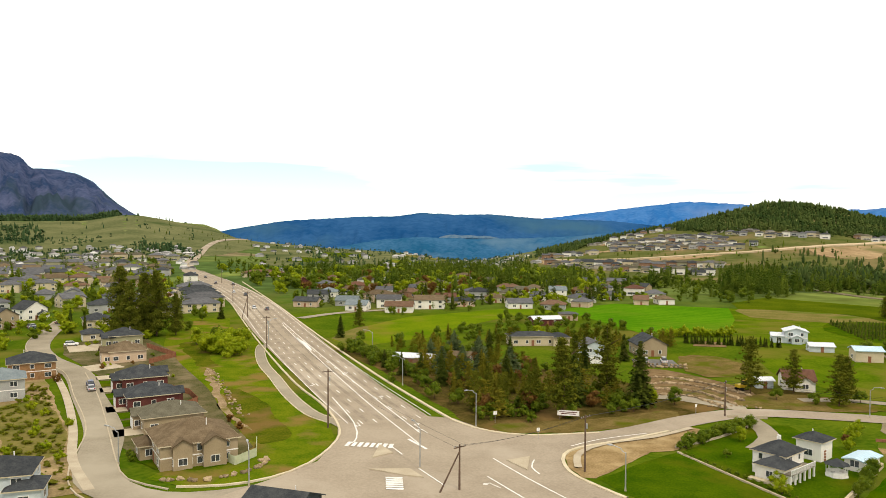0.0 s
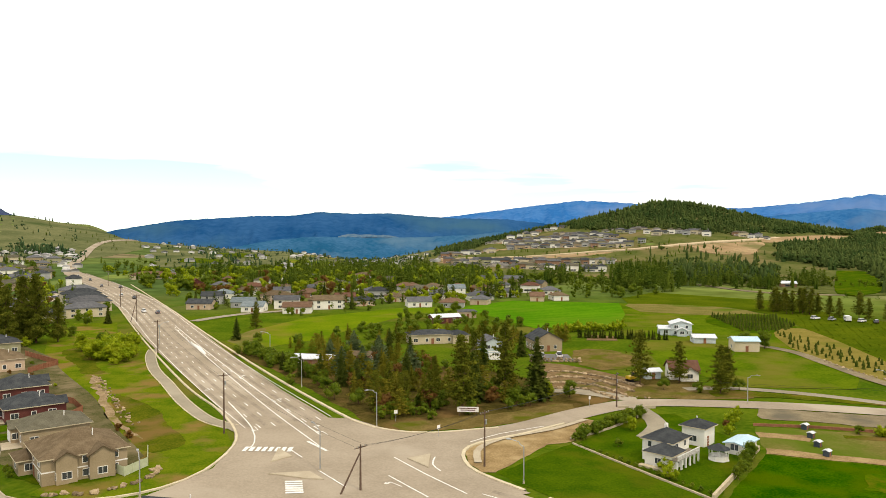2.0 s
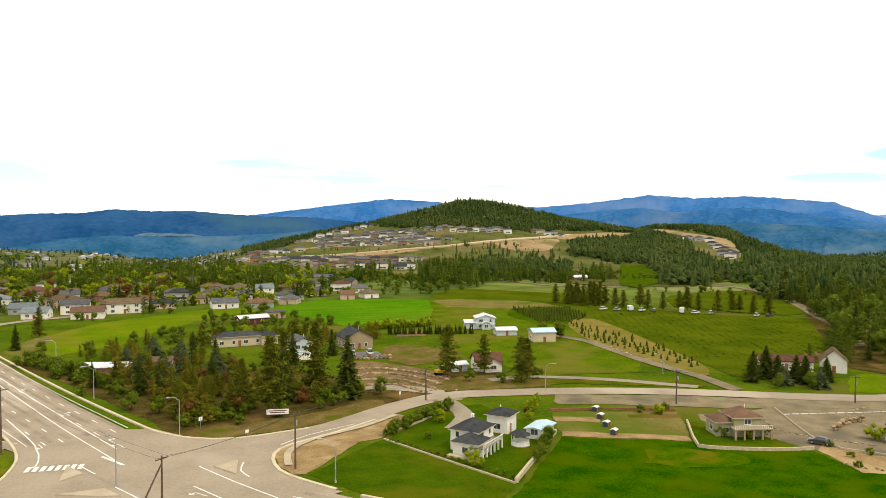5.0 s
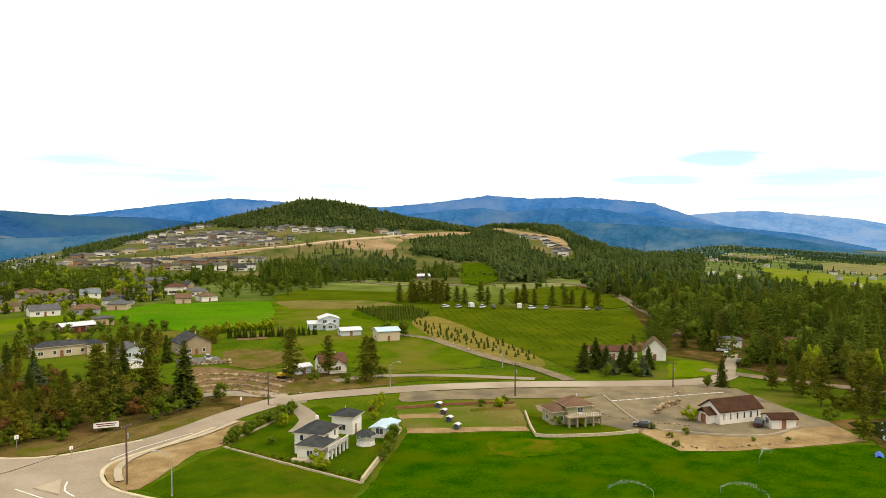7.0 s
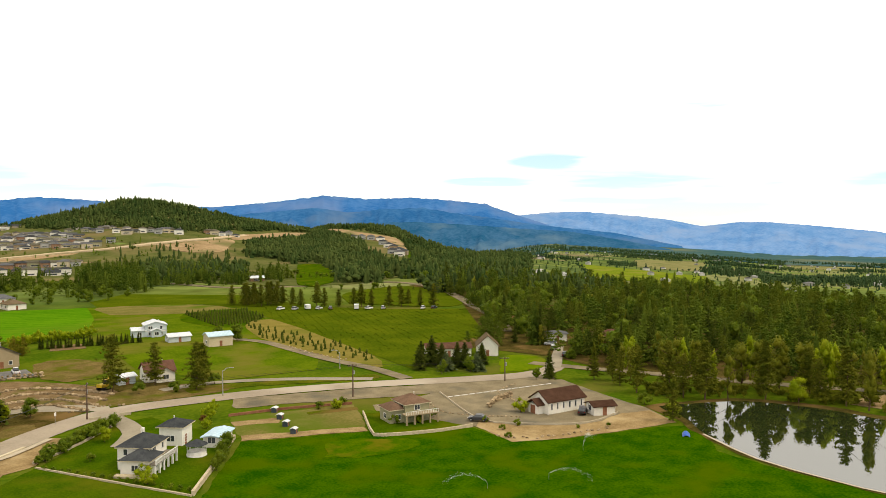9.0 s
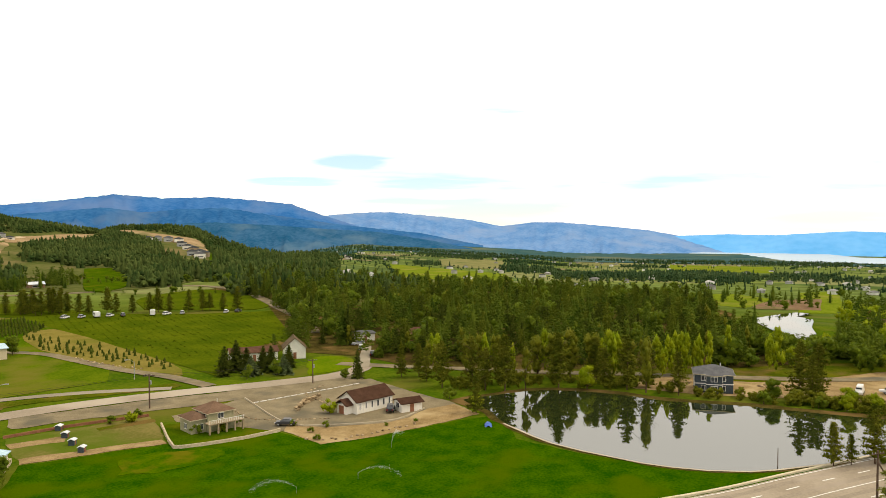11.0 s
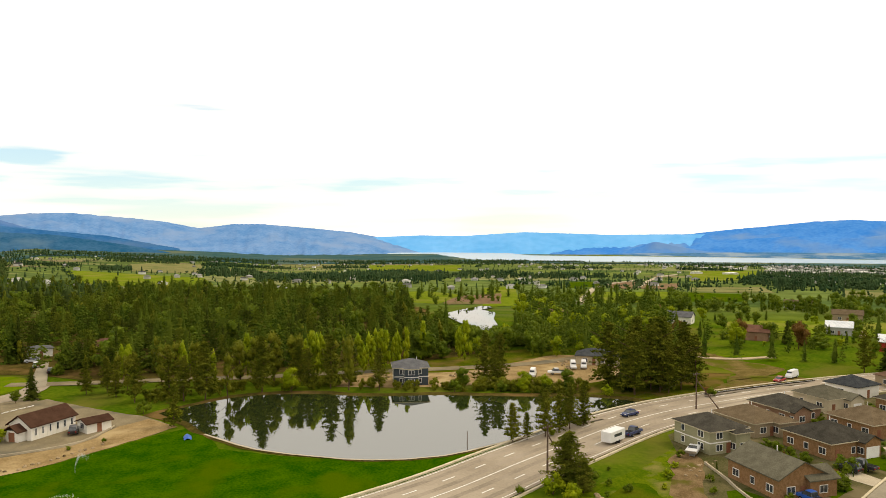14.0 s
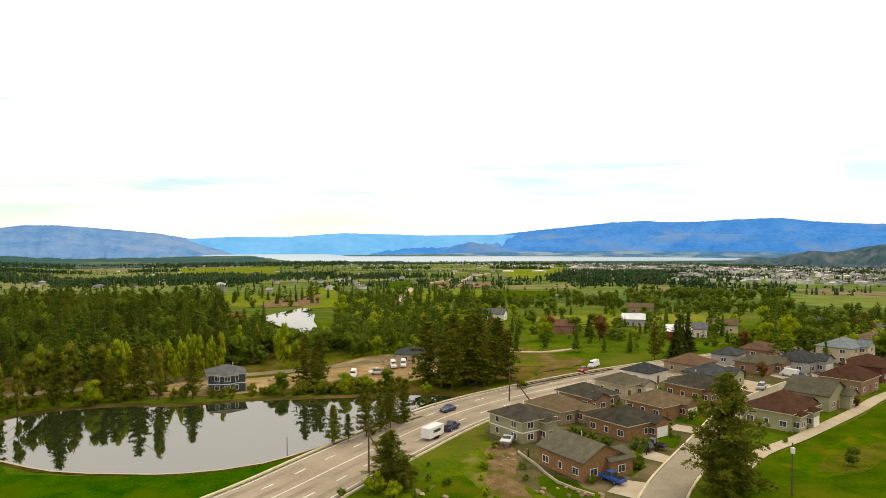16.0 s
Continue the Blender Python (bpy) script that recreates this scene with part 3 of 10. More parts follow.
def patch(name, poly, material, lift=0.05, label="", category="", step=None, curve=True, kind="structure", rag=0.5):
    """A sheet of ground cover inside a closed outline, laid on the land."""
    near = max(abs(q[0]) + abs(q[1]) for q in poly) < 420
    if curve:
        poly = [p[:2] for p in smooth([(q[0], q[1], 0) for q in [*poly, poly[0]]], (3.0 if rag < 1 else 2.2) if near else 12.0)][:-1]
    if material in PAVED:
        poly = [Vector(p) for p in poly]
    else:
        poly = ragged(poly, max(rag, 0.7), 1.6 if near else 8.0)
    xs, ys = [p.x for p in poly], [p.y for p in poly]
    pts = list(poly)
    far = max(math.hypot(p.x, p.y) for p in poly)
    if far > 290:
        step = step or max(12.0, (max(xs) - min(xs)) / 40)
        for ix in np.arange(min(xs), max(xs), step):
            for iy in np.arange(min(ys), max(ys), step):
                if inside(poly, ix, iy):
                    pts.append(Vector((ix, iy)))
    n = len(poly)
    from_cdt = delaunay(pts, [(i, (i + 1) % n) for i in range(n)], [], 1, 0.01)
    vs, fs = from_cdt[0], from_cdt[2]
    me = mesh_from(name, [(v.x, v.y, ground_z(v.x, v.y) + lift) for v in vs], fs, material)
    skirt(me, lift + 0.8 if lift >= 0.3 and material is not M["pond"] else 0)
    return tagged(part(name, me, None), label, category, kind=kind)


def ribbon(name, points, widths, material, lift, parent=None, label="", category="", step=5.0):
    """A road or strip along a smooth line; widths: half widths to the left and right, one pair or one a point."""
    line = smooth([(x, y, 0) for x, y in points], step)
    nrm = sides(line)
    vs, fs = [], []
    for i, (p, q) in enumerate(zip(line, nrm)):
        k = i / (len(line) - 1) * (len(points) - 1)
        ws = widths if isinstance(widths[0], tuple) else [widths] * len(points)
        k0 = min(int(k), len(points) - 2)
        u = k - k0
        wl_, wr_ = (ws[k0][s] * (1 - u) + ws[k0 + 1][s] * u for s in (0, 1))
        for w in (wl_, (wl_ - wr_) / 2, -wr_):
            x, y = p.x + q.x * w, p.y + q.y * w
            vs.append((x, y, ground_z(x, y) + lift))
        if i:
            o = 3 * i
            fs += [(o - 3, o - 2, o + 1, o), (o - 2, o - 1, o + 2, o + 1)]
    me = mesh_from(name, vs, fs, material)
    if lift >= 0.3:
        skirt(me, lift + 0.8)
    return tagged(part(name, me, None, parent, label), "", category, kind="" if parent else "structure")


def kerb(points, side, height=0.15, width=0.35, parent=None, name="kerb", material=None, step=4.0):
    """A raised kerb whose road edge runs along the points; side: +1 it lies to the left of the line."""
    line = smooth([(x, y, 0) for x, y in points], step)
    nrm = sides(line)
    vs, fs = [], []
    for i, (p, q) in enumerate(zip(line, nrm)):
        for w, h in ((0, 0), (0.03, height), (width, height), (width + 0.03, 0)):
            x, y = p.x + q.x * w * side, p.y + q.y * w * side
            vs.append((x, y, ground_z(x, y) + h))
        if i:
            o = 4 * i
            for s in range(3):
                fs.append((o - 4 + s, o - 3 + s, o + 1 + s, o + s) if side < 0 else (o + s, o + 1 + s, o - 3 + s, o - 4 + s))
    return part(name, mesh_from(name, vs, fs, material or M["kerbstone"]), None, parent)


# ---- far ranges ----
def ridge(name, profile, r, base, material, label, depth=900.0, rough=0.1, rows=30, power=1.3, seed=0, crown=4.0):
    """A mountain range: profile holds (bearing, rise in degrees as seen from the viewpoint's height) along its crest."""
    prof = sorted(profile)
    a0, a1 = prof[0][0], prof[-1][0]
    az = np.arange(a0, a1 + 0.01, 0.14)
    el = np.interp(az, [p[0] for p in prof], [p[1] for p in prof])
    el = np.convolve(np.pad(el, 1, mode="edge"), np.ones(3) / 3, mode="valid")
    vs, fs = [], []
    for i, a in enumerate(az):
        crest = EYE + r * math.tan(radians(el[i]))
        crest += (noise.noise(Vector((a * 1.9, seed, 0))) + 0.6 * noise.noise(Vector((a * 5.3, seed, 4)))) * 0.015 * abs(crest - base) + crown
        for k in range(rows):
            v = k / (rows - 1)
            rr = r - depth * (1 - v)
            x, y = polar(a, rr)
            h = base + (crest - base) * v ** power
            fold = noise.fractal(Vector((a * 0.9, v * 3.2, seed * 7)), 0.9, 2.2, 4) + 0.9 * (0.4 - abs(noise.noise(Vector((a * 1.7 + v * 1.5, v * 2.0, seed * 3)))) * 1.6)
            h += (crest - base) * rough * fold * (1 - v) ** 0.5 * min(1, v * 4)
            vs.append((x, y, h))
        x, y = polar(a, r + 350)
        vs.append((x, y, base - 60))
        if i:
            o, q = i * (rows + 1), (i - 1) * (rows + 1)
            for k in range(rows):
                fs.append((q + k, q + k + 1, o + k + 1, o + k))
    ob = part(name, mesh_from(name, vs, fs, material), None)
    for pl in ob.data.polygons:
        pl.use_smooth = True
    return tagged(ob, label, "mountain range", kind="structure")


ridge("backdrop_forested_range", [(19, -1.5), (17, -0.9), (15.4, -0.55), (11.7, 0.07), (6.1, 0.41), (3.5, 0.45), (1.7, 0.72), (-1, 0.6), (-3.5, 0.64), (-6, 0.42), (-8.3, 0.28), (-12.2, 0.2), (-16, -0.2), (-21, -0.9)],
      3300, -120, M["ridge_dark"], "forested mountain range across the valley, coloured dark haze blue", seed=1)
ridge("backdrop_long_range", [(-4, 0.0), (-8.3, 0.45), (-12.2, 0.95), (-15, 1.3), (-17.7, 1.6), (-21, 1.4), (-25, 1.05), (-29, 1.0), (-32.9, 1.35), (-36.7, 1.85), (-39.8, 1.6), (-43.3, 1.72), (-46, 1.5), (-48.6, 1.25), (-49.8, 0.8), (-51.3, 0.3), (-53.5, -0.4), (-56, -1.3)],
      4150, -150, M["ridge_mid"], "long forested mountain range, coloured haze blue", depth=1300, rough=0.1, seed=2)
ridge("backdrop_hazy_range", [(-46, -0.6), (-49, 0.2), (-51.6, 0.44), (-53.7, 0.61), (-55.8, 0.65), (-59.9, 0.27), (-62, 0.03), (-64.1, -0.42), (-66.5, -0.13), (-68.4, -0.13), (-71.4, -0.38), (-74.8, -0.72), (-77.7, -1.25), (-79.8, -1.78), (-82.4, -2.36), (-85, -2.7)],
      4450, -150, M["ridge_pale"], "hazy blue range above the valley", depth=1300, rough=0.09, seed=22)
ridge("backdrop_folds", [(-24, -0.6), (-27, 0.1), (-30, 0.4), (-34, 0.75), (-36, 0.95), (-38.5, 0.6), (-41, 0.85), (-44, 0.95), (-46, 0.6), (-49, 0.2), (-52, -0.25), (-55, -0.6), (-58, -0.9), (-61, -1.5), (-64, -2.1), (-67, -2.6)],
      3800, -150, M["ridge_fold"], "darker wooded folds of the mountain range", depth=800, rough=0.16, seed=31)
ridge("backdrop_foothills", [(-28, -1.6), (-34, -0.9), (-38, -0.3), (-43, -0.1), (-47, -0.3), (-51, -0.6), (-55, -0.85), (-59, -1.5), (-62, -2.1), (-64, -2.6)], 3350, -150, M["ridge_low"], "wooded foothills, coloured dark haze blue", depth=650, rough=0.12, seed=12)
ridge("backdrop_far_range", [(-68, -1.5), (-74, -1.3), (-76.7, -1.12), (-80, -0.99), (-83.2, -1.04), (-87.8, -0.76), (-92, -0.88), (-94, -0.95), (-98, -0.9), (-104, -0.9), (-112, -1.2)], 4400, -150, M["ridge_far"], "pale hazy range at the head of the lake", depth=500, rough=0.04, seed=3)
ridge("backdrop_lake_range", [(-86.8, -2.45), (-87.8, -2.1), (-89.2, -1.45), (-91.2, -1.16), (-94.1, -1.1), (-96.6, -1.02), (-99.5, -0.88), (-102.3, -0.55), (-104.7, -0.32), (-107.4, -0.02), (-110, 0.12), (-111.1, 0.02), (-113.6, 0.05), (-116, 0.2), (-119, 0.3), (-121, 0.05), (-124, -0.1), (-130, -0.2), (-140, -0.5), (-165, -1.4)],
      4450, -150, M["ridge_right"], "range along the far lake shore, coloured haze blue", depth=700, rough=0.07, seed=4)
ridge("backdrop_lake_folds", [(-98, -2.1), (-101, -1.5), (-104, -1.15), (-107, -1.0), (-110, -1.1), (-113, -0.75), (-117, -0.85), (-120, -0.6), (-126, -0.9), (-136, -1.2), (-150, -1.6)], 4150, -150, M["ridge_right"], "foothills behind the lake town, coloured haze blue", depth=420, rough=0.09, seed=33)
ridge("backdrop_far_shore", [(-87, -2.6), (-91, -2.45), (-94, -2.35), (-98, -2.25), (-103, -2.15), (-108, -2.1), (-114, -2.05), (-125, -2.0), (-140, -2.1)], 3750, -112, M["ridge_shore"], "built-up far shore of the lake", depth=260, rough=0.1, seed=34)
ridge("backdrop_knoll", [(-94, -2.35), (-95.6, -1.95), (-97.2, -1.42), (-98.6, -1.7), (-100.5, -2.1), (-103, -2.35)], 3980, -150, M["ridge_right"], "rounded knoll by the lake, coloured haze blue", depth=160, rough=0.05, seed=5)
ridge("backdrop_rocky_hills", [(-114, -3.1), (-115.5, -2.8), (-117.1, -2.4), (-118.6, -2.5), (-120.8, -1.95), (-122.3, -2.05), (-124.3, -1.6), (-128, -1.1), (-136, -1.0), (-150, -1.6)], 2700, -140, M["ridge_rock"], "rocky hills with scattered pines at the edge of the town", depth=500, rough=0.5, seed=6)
ridge("backdrop_cliff", [(60, 3.0), (45, 4.6), (36, 4.6), (29.9, 4.4), (28.8, 4.15), (28.2, 3.4), (26.6, 3.36), (25.4, 3.1), (24.5, 2.64), (23.6, 1.75), (23, 1.2), (22, 0.5), (20.5, -0.15), (19.5, -0.6)], 2350, 38, M["cliff"], "rocky cliff above grassy slopes, coloured haze blue-grey", depth=520, rough=0.2, power=0.8, seed=8)

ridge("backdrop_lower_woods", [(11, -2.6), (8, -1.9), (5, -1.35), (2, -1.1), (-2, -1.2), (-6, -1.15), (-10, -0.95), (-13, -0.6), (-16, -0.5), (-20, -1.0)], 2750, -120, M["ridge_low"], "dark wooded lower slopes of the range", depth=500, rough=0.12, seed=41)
ridge("backdrop_clearing", [(0.4, -1.02), (-0.3, -0.86), (-0.9, -0.8), (-1.3, -0.9), (-1.9, -0.84), (-2.6, -0.92), (-3.3, -0.9), (-4.2, -1.05)], 2960, -10, M["clearing"], "dusty clearing on the forested range, tinted haze blue", depth=70, rough=0.3, seed=42, crown=0.0)

# the lake far down the valley
shore = [(-77.6, 3600), (-81, 3330), (-84, 3150), (-90, 2990), (-96, 3020), (-102, 3080), (-108, 3150), (-114, 3260), (-119, 3400)]
lake_pts = [polar(a, r) for a, r in shore] + [polar(-119, 3530), polar(-112, 3530), polar(-105, 3530), polar(-98, 3530), polar(-92, 3530), polar(-88.3, 3560), polar(-86.6, 3840), polar(-82, 3900), polar(-77.6, 3900)]
lake_me = mesh_from("lake_water", [(x, y, -106.0) for x, y in lake_pts], [tuple(range(len(lake_pts)))], M["lake"])
lake = tagged(part("water_lake", lake_me, None), "broad pale lake reflecting the bright sky", "lake", kind="structure")
if lake.data.polygons[0].normal.z < 0:
    lake.data.flip_normals()

# ---- ground cover ----
patch("field_crop", [(60, 114.5), (81.5, 138), (105, 125.5), (105, 120.8), (116, 114.5), (122.7, 112), (120, 98.5), (130, 92), (139, 88.5), (152, 83), (157, 79), (152, 72), (144, 66), (141.5, 56), (140, 44), (143, 33), (151, 14), (160, 2), (128, 27), (95, 56), (62, 92), (50, 104)], M["crop"], 0.06, "even bright green field of young crop", "field", curve=False)
patch("crop_yellow", [(88, 118), (95, 124), (103, 121), (108, 115), (102, 110), (94, 112)], M["cropspot"], 0.1, "yellow flowering patch in the crop", "field", rag=2.2)
patch("lawn_corner", [(27, 134), (46, 150.5), (59.5, 116), (49, 105), (36, 117)], M["lawn"], 0.06, "mown green lawn beside the road corner", "lawn", curve=False)
patch("lawn_garden", [(47, 150), (70, 171), (78, 171), (82, 142), (60.5, 117)], M["lawn"], 0.07, "kept lawn around a white house", "lawn", curve=False)
patch("soil_verge", [(23, 141), (24, 148.5), (28, 153), (44, 161), (55, 169.5), (57, 167), (46.5, 151.5), (41, 150), (27, 134.5), (24.5, 135)], M["soil"], 0.08, "bare beige soil verge at the road corner", "soil", curve=False)
patch("garden_plot", [(82, 138.5), (90.5, 158), (118, 147), (105.2, 126)], M["drygrass"], 0.06, "strip garden with bare soil and short grass", "garden", curve=False)
patch("garden_bed", [(82, 138.5), (83.6, 142), (106.8, 129.4), (105.2, 126)], M["soil"], 0.09, "strip of tilled brown soil", "garden", curve=False)
patch("garden_bed", [(87, 150), (88.6, 153.6), (98, 149), (95.5, 145.5)], M["soil"], 0.09, "strip of tilled brown soil", "garden", curve=False)
patch("garden_bed", [(104, 146), (105.4, 149), (117.2, 144.6), (115.5, 142)], M["roughgrass"], 0.09, "strip of thin vegetables", "garden", curve=False)
patch("church_yard", [(124, 112), (120, 98.5), (130, 92.5), (139, 89), (152, 84), (158, 82), (166, 96), (170, 108), (178, 128), (163, 135), (142, 143), (131, 140)], M["gravel"], 0.06, "gravel car park around a white church", "car park", curve=False)
patch("church_bank", [(124, 112), (120, 98.5), (130, 92.5), (139, 89), (152, 84), (158, 82), (163, 92), (156, 95), (147, 94.5), (140, 97), (131, 106), (128.5, 115)], M["soil"], 0.09, "bare earth bank below the car park", "soil", curve=False)
patch("farm_yard", [(118, 138), (121, 143), (131, 140), (126, 112), (123.5, 112.5)], M["gravel"], 0.08, "gravel drive", "drive", curve=False)
patch("lawn_house", [(105, 121), (105.5, 125), (114, 138.5), (122, 134), (126, 124), (124, 112.5), (116, 114.8)], M["lawn"], 0.07, "small lawn within a low wall", "lawn", curve=False)
patch("verge_wood", [(14, 163), (40, 168), (56, 179), (70, 187), (95, 190), (100, 205), (84, 214), (70, 215), (55, 214), (40, 235), (20, 240), (-16, 247), (-35, 276), (-38, 270), (-20, 236), (2, 182), (6, 168)], M["undergrowth"], 0.06, "shady forest floor of brown needles and scrub", "undergrowth", curve=False)
patch("verge_dry", [(14, 162.5), (36, 166.5), (54, 177), (54, 184), (36, 176), (12, 171)], M["scrub"], 0.09, "dry brown scrub verge", "grass", rag=1.2)
patch("verge_brown", [(71, 188), (84, 185.5), (96, 183.5), (106, 184), (103, 196), (88, 204), (77, 198)], M["scrub"], 0.11, "dry brown scrub between the terraces and the lane", "grass", rag=1.4)
patch("terrace_yard", [(50, 202), (58, 202), (65, 199.5), (70, 187), (82, 198), (82, 212), (76, 226), (66, 238), (58, 228)], M["ruts"], 0.1, "terraced yard of bare soil", "soil")
patch("dirt_slope", [(79, 224), (90, 229), (97, 244), (92, 262), (81, 260), (75, 242)], M["scrub"], 0.12, "stony slope of dry scrub beside the terraces", "grass", rag=2.4)
patch("garden_bed", [(93, 283), (104, 280), (108, 292), (97, 296)], M["ruts"], 0.13, "square bed of bare brown soil", "garden", curve=False)
patch("terrace_drive", [(50, 200), (60, 200.5), (68, 197), (75, 188), (72, 184.5), (66, 190), (58, 196), (50, 197)], M["street"], 0.14, "curving paved drive", "drive")
patch("field_hay", [(-39, 322), (-16, 368), (31, 403), (52, 406), (60, 390), (33, 371), (6, 330), (-6, 300), (-24, 284), (-30, 273), (-44, 296)], M["hay"], 0.1, "mown hay meadow, yellowing at one end", "field", curve=False)
patch("field_hay_dry", [(-43, 298), (-39, 321), (-33, 333), (-31, 318), (-34, 300), (-27, 280), (-30, 273)], M["drygrass"], 0.16, "dry brown end of the meadow", "field")
patch("field_bright", [(60, 402), (98, 434), (154, 412), (138, 360), (116, 313), (82, 318)], M["brightcrop"], 0.12, "vivid green hay field", "field", curve=False)
patch("field_farm", [(116, 313), (138, 360), (154, 412), (200, 388), (208, 352), (190, 305), (160, 250), (150, 205), (138, 190), (110, 196), (100, 230), (110, 280)], M["farmgrass"], 0.1, "farm meadow with worn patches", "field", curve=False)
patch("field_stubble", [(150, 372), (158, 408), (200, 388), (206, 356), (180, 352)], M["drygrass"], 0.16, "dry meadow by the farm", "field")
patch("field_nursery", [(163, 326), (178, 352), (208, 351), (194, 305), (178, 292), (164, 296)], M["lawn"], 0.17, "nursery plot of young trees", "field")
patch("field_nursery_dry", [(160, 255), (176, 293), (195, 302), (172, 216), (161, 186), (150, 178), (153, 205)], M["straw"], 0.2, "dry nursery strip with rows of seedlings", "field")
patch("orchard_ground", [(158, 408), (166, 440), (200, 474), (247, 416), (240, 332), (262, 292), (290, 268), (258, 232), (220, 192), (190, 190), (158, 166), (172, 216), (196, 302), (210, 352), (205, 386)], M["orchard"], 0.13, "grass under the orchard rows", "orchard", curve=False)
patch("field_upper", [(262, 330), (290, 280), (330, 312), (360, 390), (300, 380)], M["orchard"], 0.3, "green meadow behind a line of trees", "field")
patch("lawn_firs", [(174, 147), (184, 143), (193, 145), (203, 154), (198, 164), (186, 158)], M["hay"], 0.12, "sunlit grass between the firs and the road", "grass", rag=1.2)
patch("forest_floor", [(200, 196), (226, 198), (262, 238), (330, 312), (360, 390), (430, 420), (560, 300), (590, 200), (520, 110), (440, 72), (380, 66), (318, 40), (268, 18), (246, 40), (218, 84), (205, 108), (200, 128), (206, 152)], M["undergrowth"], 0.14, "dark floor of the pine wood", "undergrowth", curve=False)
patch("bench_grass", [(-84, 305), (-70, 290), (-62, 262), (-50, 226), (-33, 186), (-26, 172), (-22, 158), (-24, 143), (-29, 134.5), (-36, 130.5), (-44, 129), (-52, 133), (-46, 152), (-52, 175), (-62, 200), (-80, 235), (-100, 275), (-112, 310), (-118, 360), (-100, 360)], M["benchgrass"], 0.06, "rough grass slope with worn brown patches", "grass", curve=False)
patch("bench_bare", [(-73, 236), (-70.5, 233), (-63.5, 215), (-57.5, 199), (-50, 182), (-44, 170), (-41, 165), (-45.5, 170), (-51, 180), (-59, 196), (-64.5, 212), (-71, 226)], M["gully"], 0.1, "eroded gully of stones and bare soil", "soil", rag=1.4)


patch("bench_dry", [(-58, 208), (-52, 203), (-45, 190), (-38, 177), (-34, 168), (-31, 160), (-36, 154), (-41, 160), (-47, 172), (-53, 186)], M["roughgrass"], 0.08, "dry orange-brown grass on the slope", "grass", rag=1.6)
patch("bench_dry", [(-92, 290), (-84, 284), (-76, 252), (-70, 240), (-76, 238), (-84, 254), (-96, 280)], M["roughgrass"], 0.08, "dry orange-brown grass on the slope", "grass", rag=1.6)
patch("bank_street", [(-124, 236), (-100, 196), (-80, 163), (-67, 138), (-58, 127), (-66, 122), (-80, 140), (-100, 165), (-130, 205), (-140, 230)], M["bank"], 0.06, "dry sandy bank with scrub", "soil", curve=False)
patch("bank_scrub", [(-100, 192), (-86, 172), (-74, 148), (-80, 142), (-96, 165), (-106, 185)], M["drygrass"], 0.1, "scrubby grass on the bank", "grass")
patch("east_bank", [(100, 18), (124, -1), (146, -18), (158, -24), (168, -30), (150, -32), (138, -24), (126, -30), (112, -40), (96, -30), (86, 10)], M["weeds"], 0.06, "bright weedy bank beside the highway", "grass", curve=False)
patch("east_trail", [(156, -26), (149, -22), (140, -20.5), (130, -19.5), (118, -19), (118, -24.5), (131, -25.5), (141, -26), (150, -28.5)], M["ruts"], 0.1, "worn grass beside a vehicle track", "grass", rag=1.2)
for off in (-0.95, 0.95):
    ribbon("track_rut", [(155, -26 + off), (149, -24.6 + off), (141, -23.4 + off), (131, -22.6 + off), (122, -22 + off), (112, -21 + off)], (0.75, 0.75), M["ruts"], 0.16, None, "bare earth wheel rut", "track")
patch("east_slope", [(116, -58), (130, -66), (140, -75.5), (149, -88.5), (160, -103), (172, -118), (184, -132), (200, -160), (160, -150), (120, -110), (104, -84)], M["lawn"], 0.06, "green grassy hillside with dry patches", "grass", curve=False)
patch("site_scrub", [(199, -24), (203, -6), (214, 10), (222, 0), (236, -18), (258, -26), (262, -40), (240, -52), (222, -46), (206, -44)], M["roughgrass"], 0.08, "olive and brown scrub beside the building plots", "grass", rag=1.5)
patch("wood_verge", [(201, 112), (207, 90), (203, 60), (222, 56), (228, 30), (246, 12), (262, -2), (276, -12), (268, 22), (250, 42), (228, 86), (215, 114)], M["roughgrass"], 0.07, "olive and brown rough grass before the wood", "grass", rag=1.5)
patch("meadow_scrub", [(222, -47), (240, -53), (262, -41), (288, -28), (292, -46), (264, -56), (250, -68), (238, -66)], M["scrub"], 0.2, "brown scrub at the edge of the meadow", "grass", rag=2)
patch("meadow_scrub", [(201, -36), (222, -47), (234, -64), (229, -74), (217, -58), (207, -44)], M["scrub"], 0.2, "brown scrub between the meadow and the highway", "grass", rag=1.5)
patch("building_site", [(203, 60), (205, 36), (214, 12), (216, -8), (234, -22), (258, -24), (262, -2), (246, 12), (228, 30), (222, 56)], M["soil"], 0.1, "bare building plots of pale soil", "soil")
P = polar
patch("hill_ground", [P(-5, 720), P(-14, 640), P(-24, 620), P(-36, 540), P(-44, 640), P(-50, 700), P(-50, 1330), P(-40, 1360), P(-28, 1360), P(-16, 1340), P(-9, 1320), P(-5, 1000)], M["hillgrass"], 0.5, "dry olive grass of the wooded hill", "grass", step=28, rag=6)
patch("hill_bank", [P(-7.3, 930), P(-12.3, 868), P(-17, 880), P(-20, 878), P(-17, 852), P(-14.5, 832), P(-9.8, 822), P(-7.5, 880)], M["hilldirt"], 1.0, "bare earth cutting below the hillside road", "soil", step=20, rag=3)
patch("hill_dirt", [P(-25.4, 912), P(-28.9, 982), P(-30.2, 1000), P(-29.4, 880), P(-26.6, 868)], M["hilldirt"], 1.2, "pale earth scar on the hillside", "soil", step=20, rag=4)
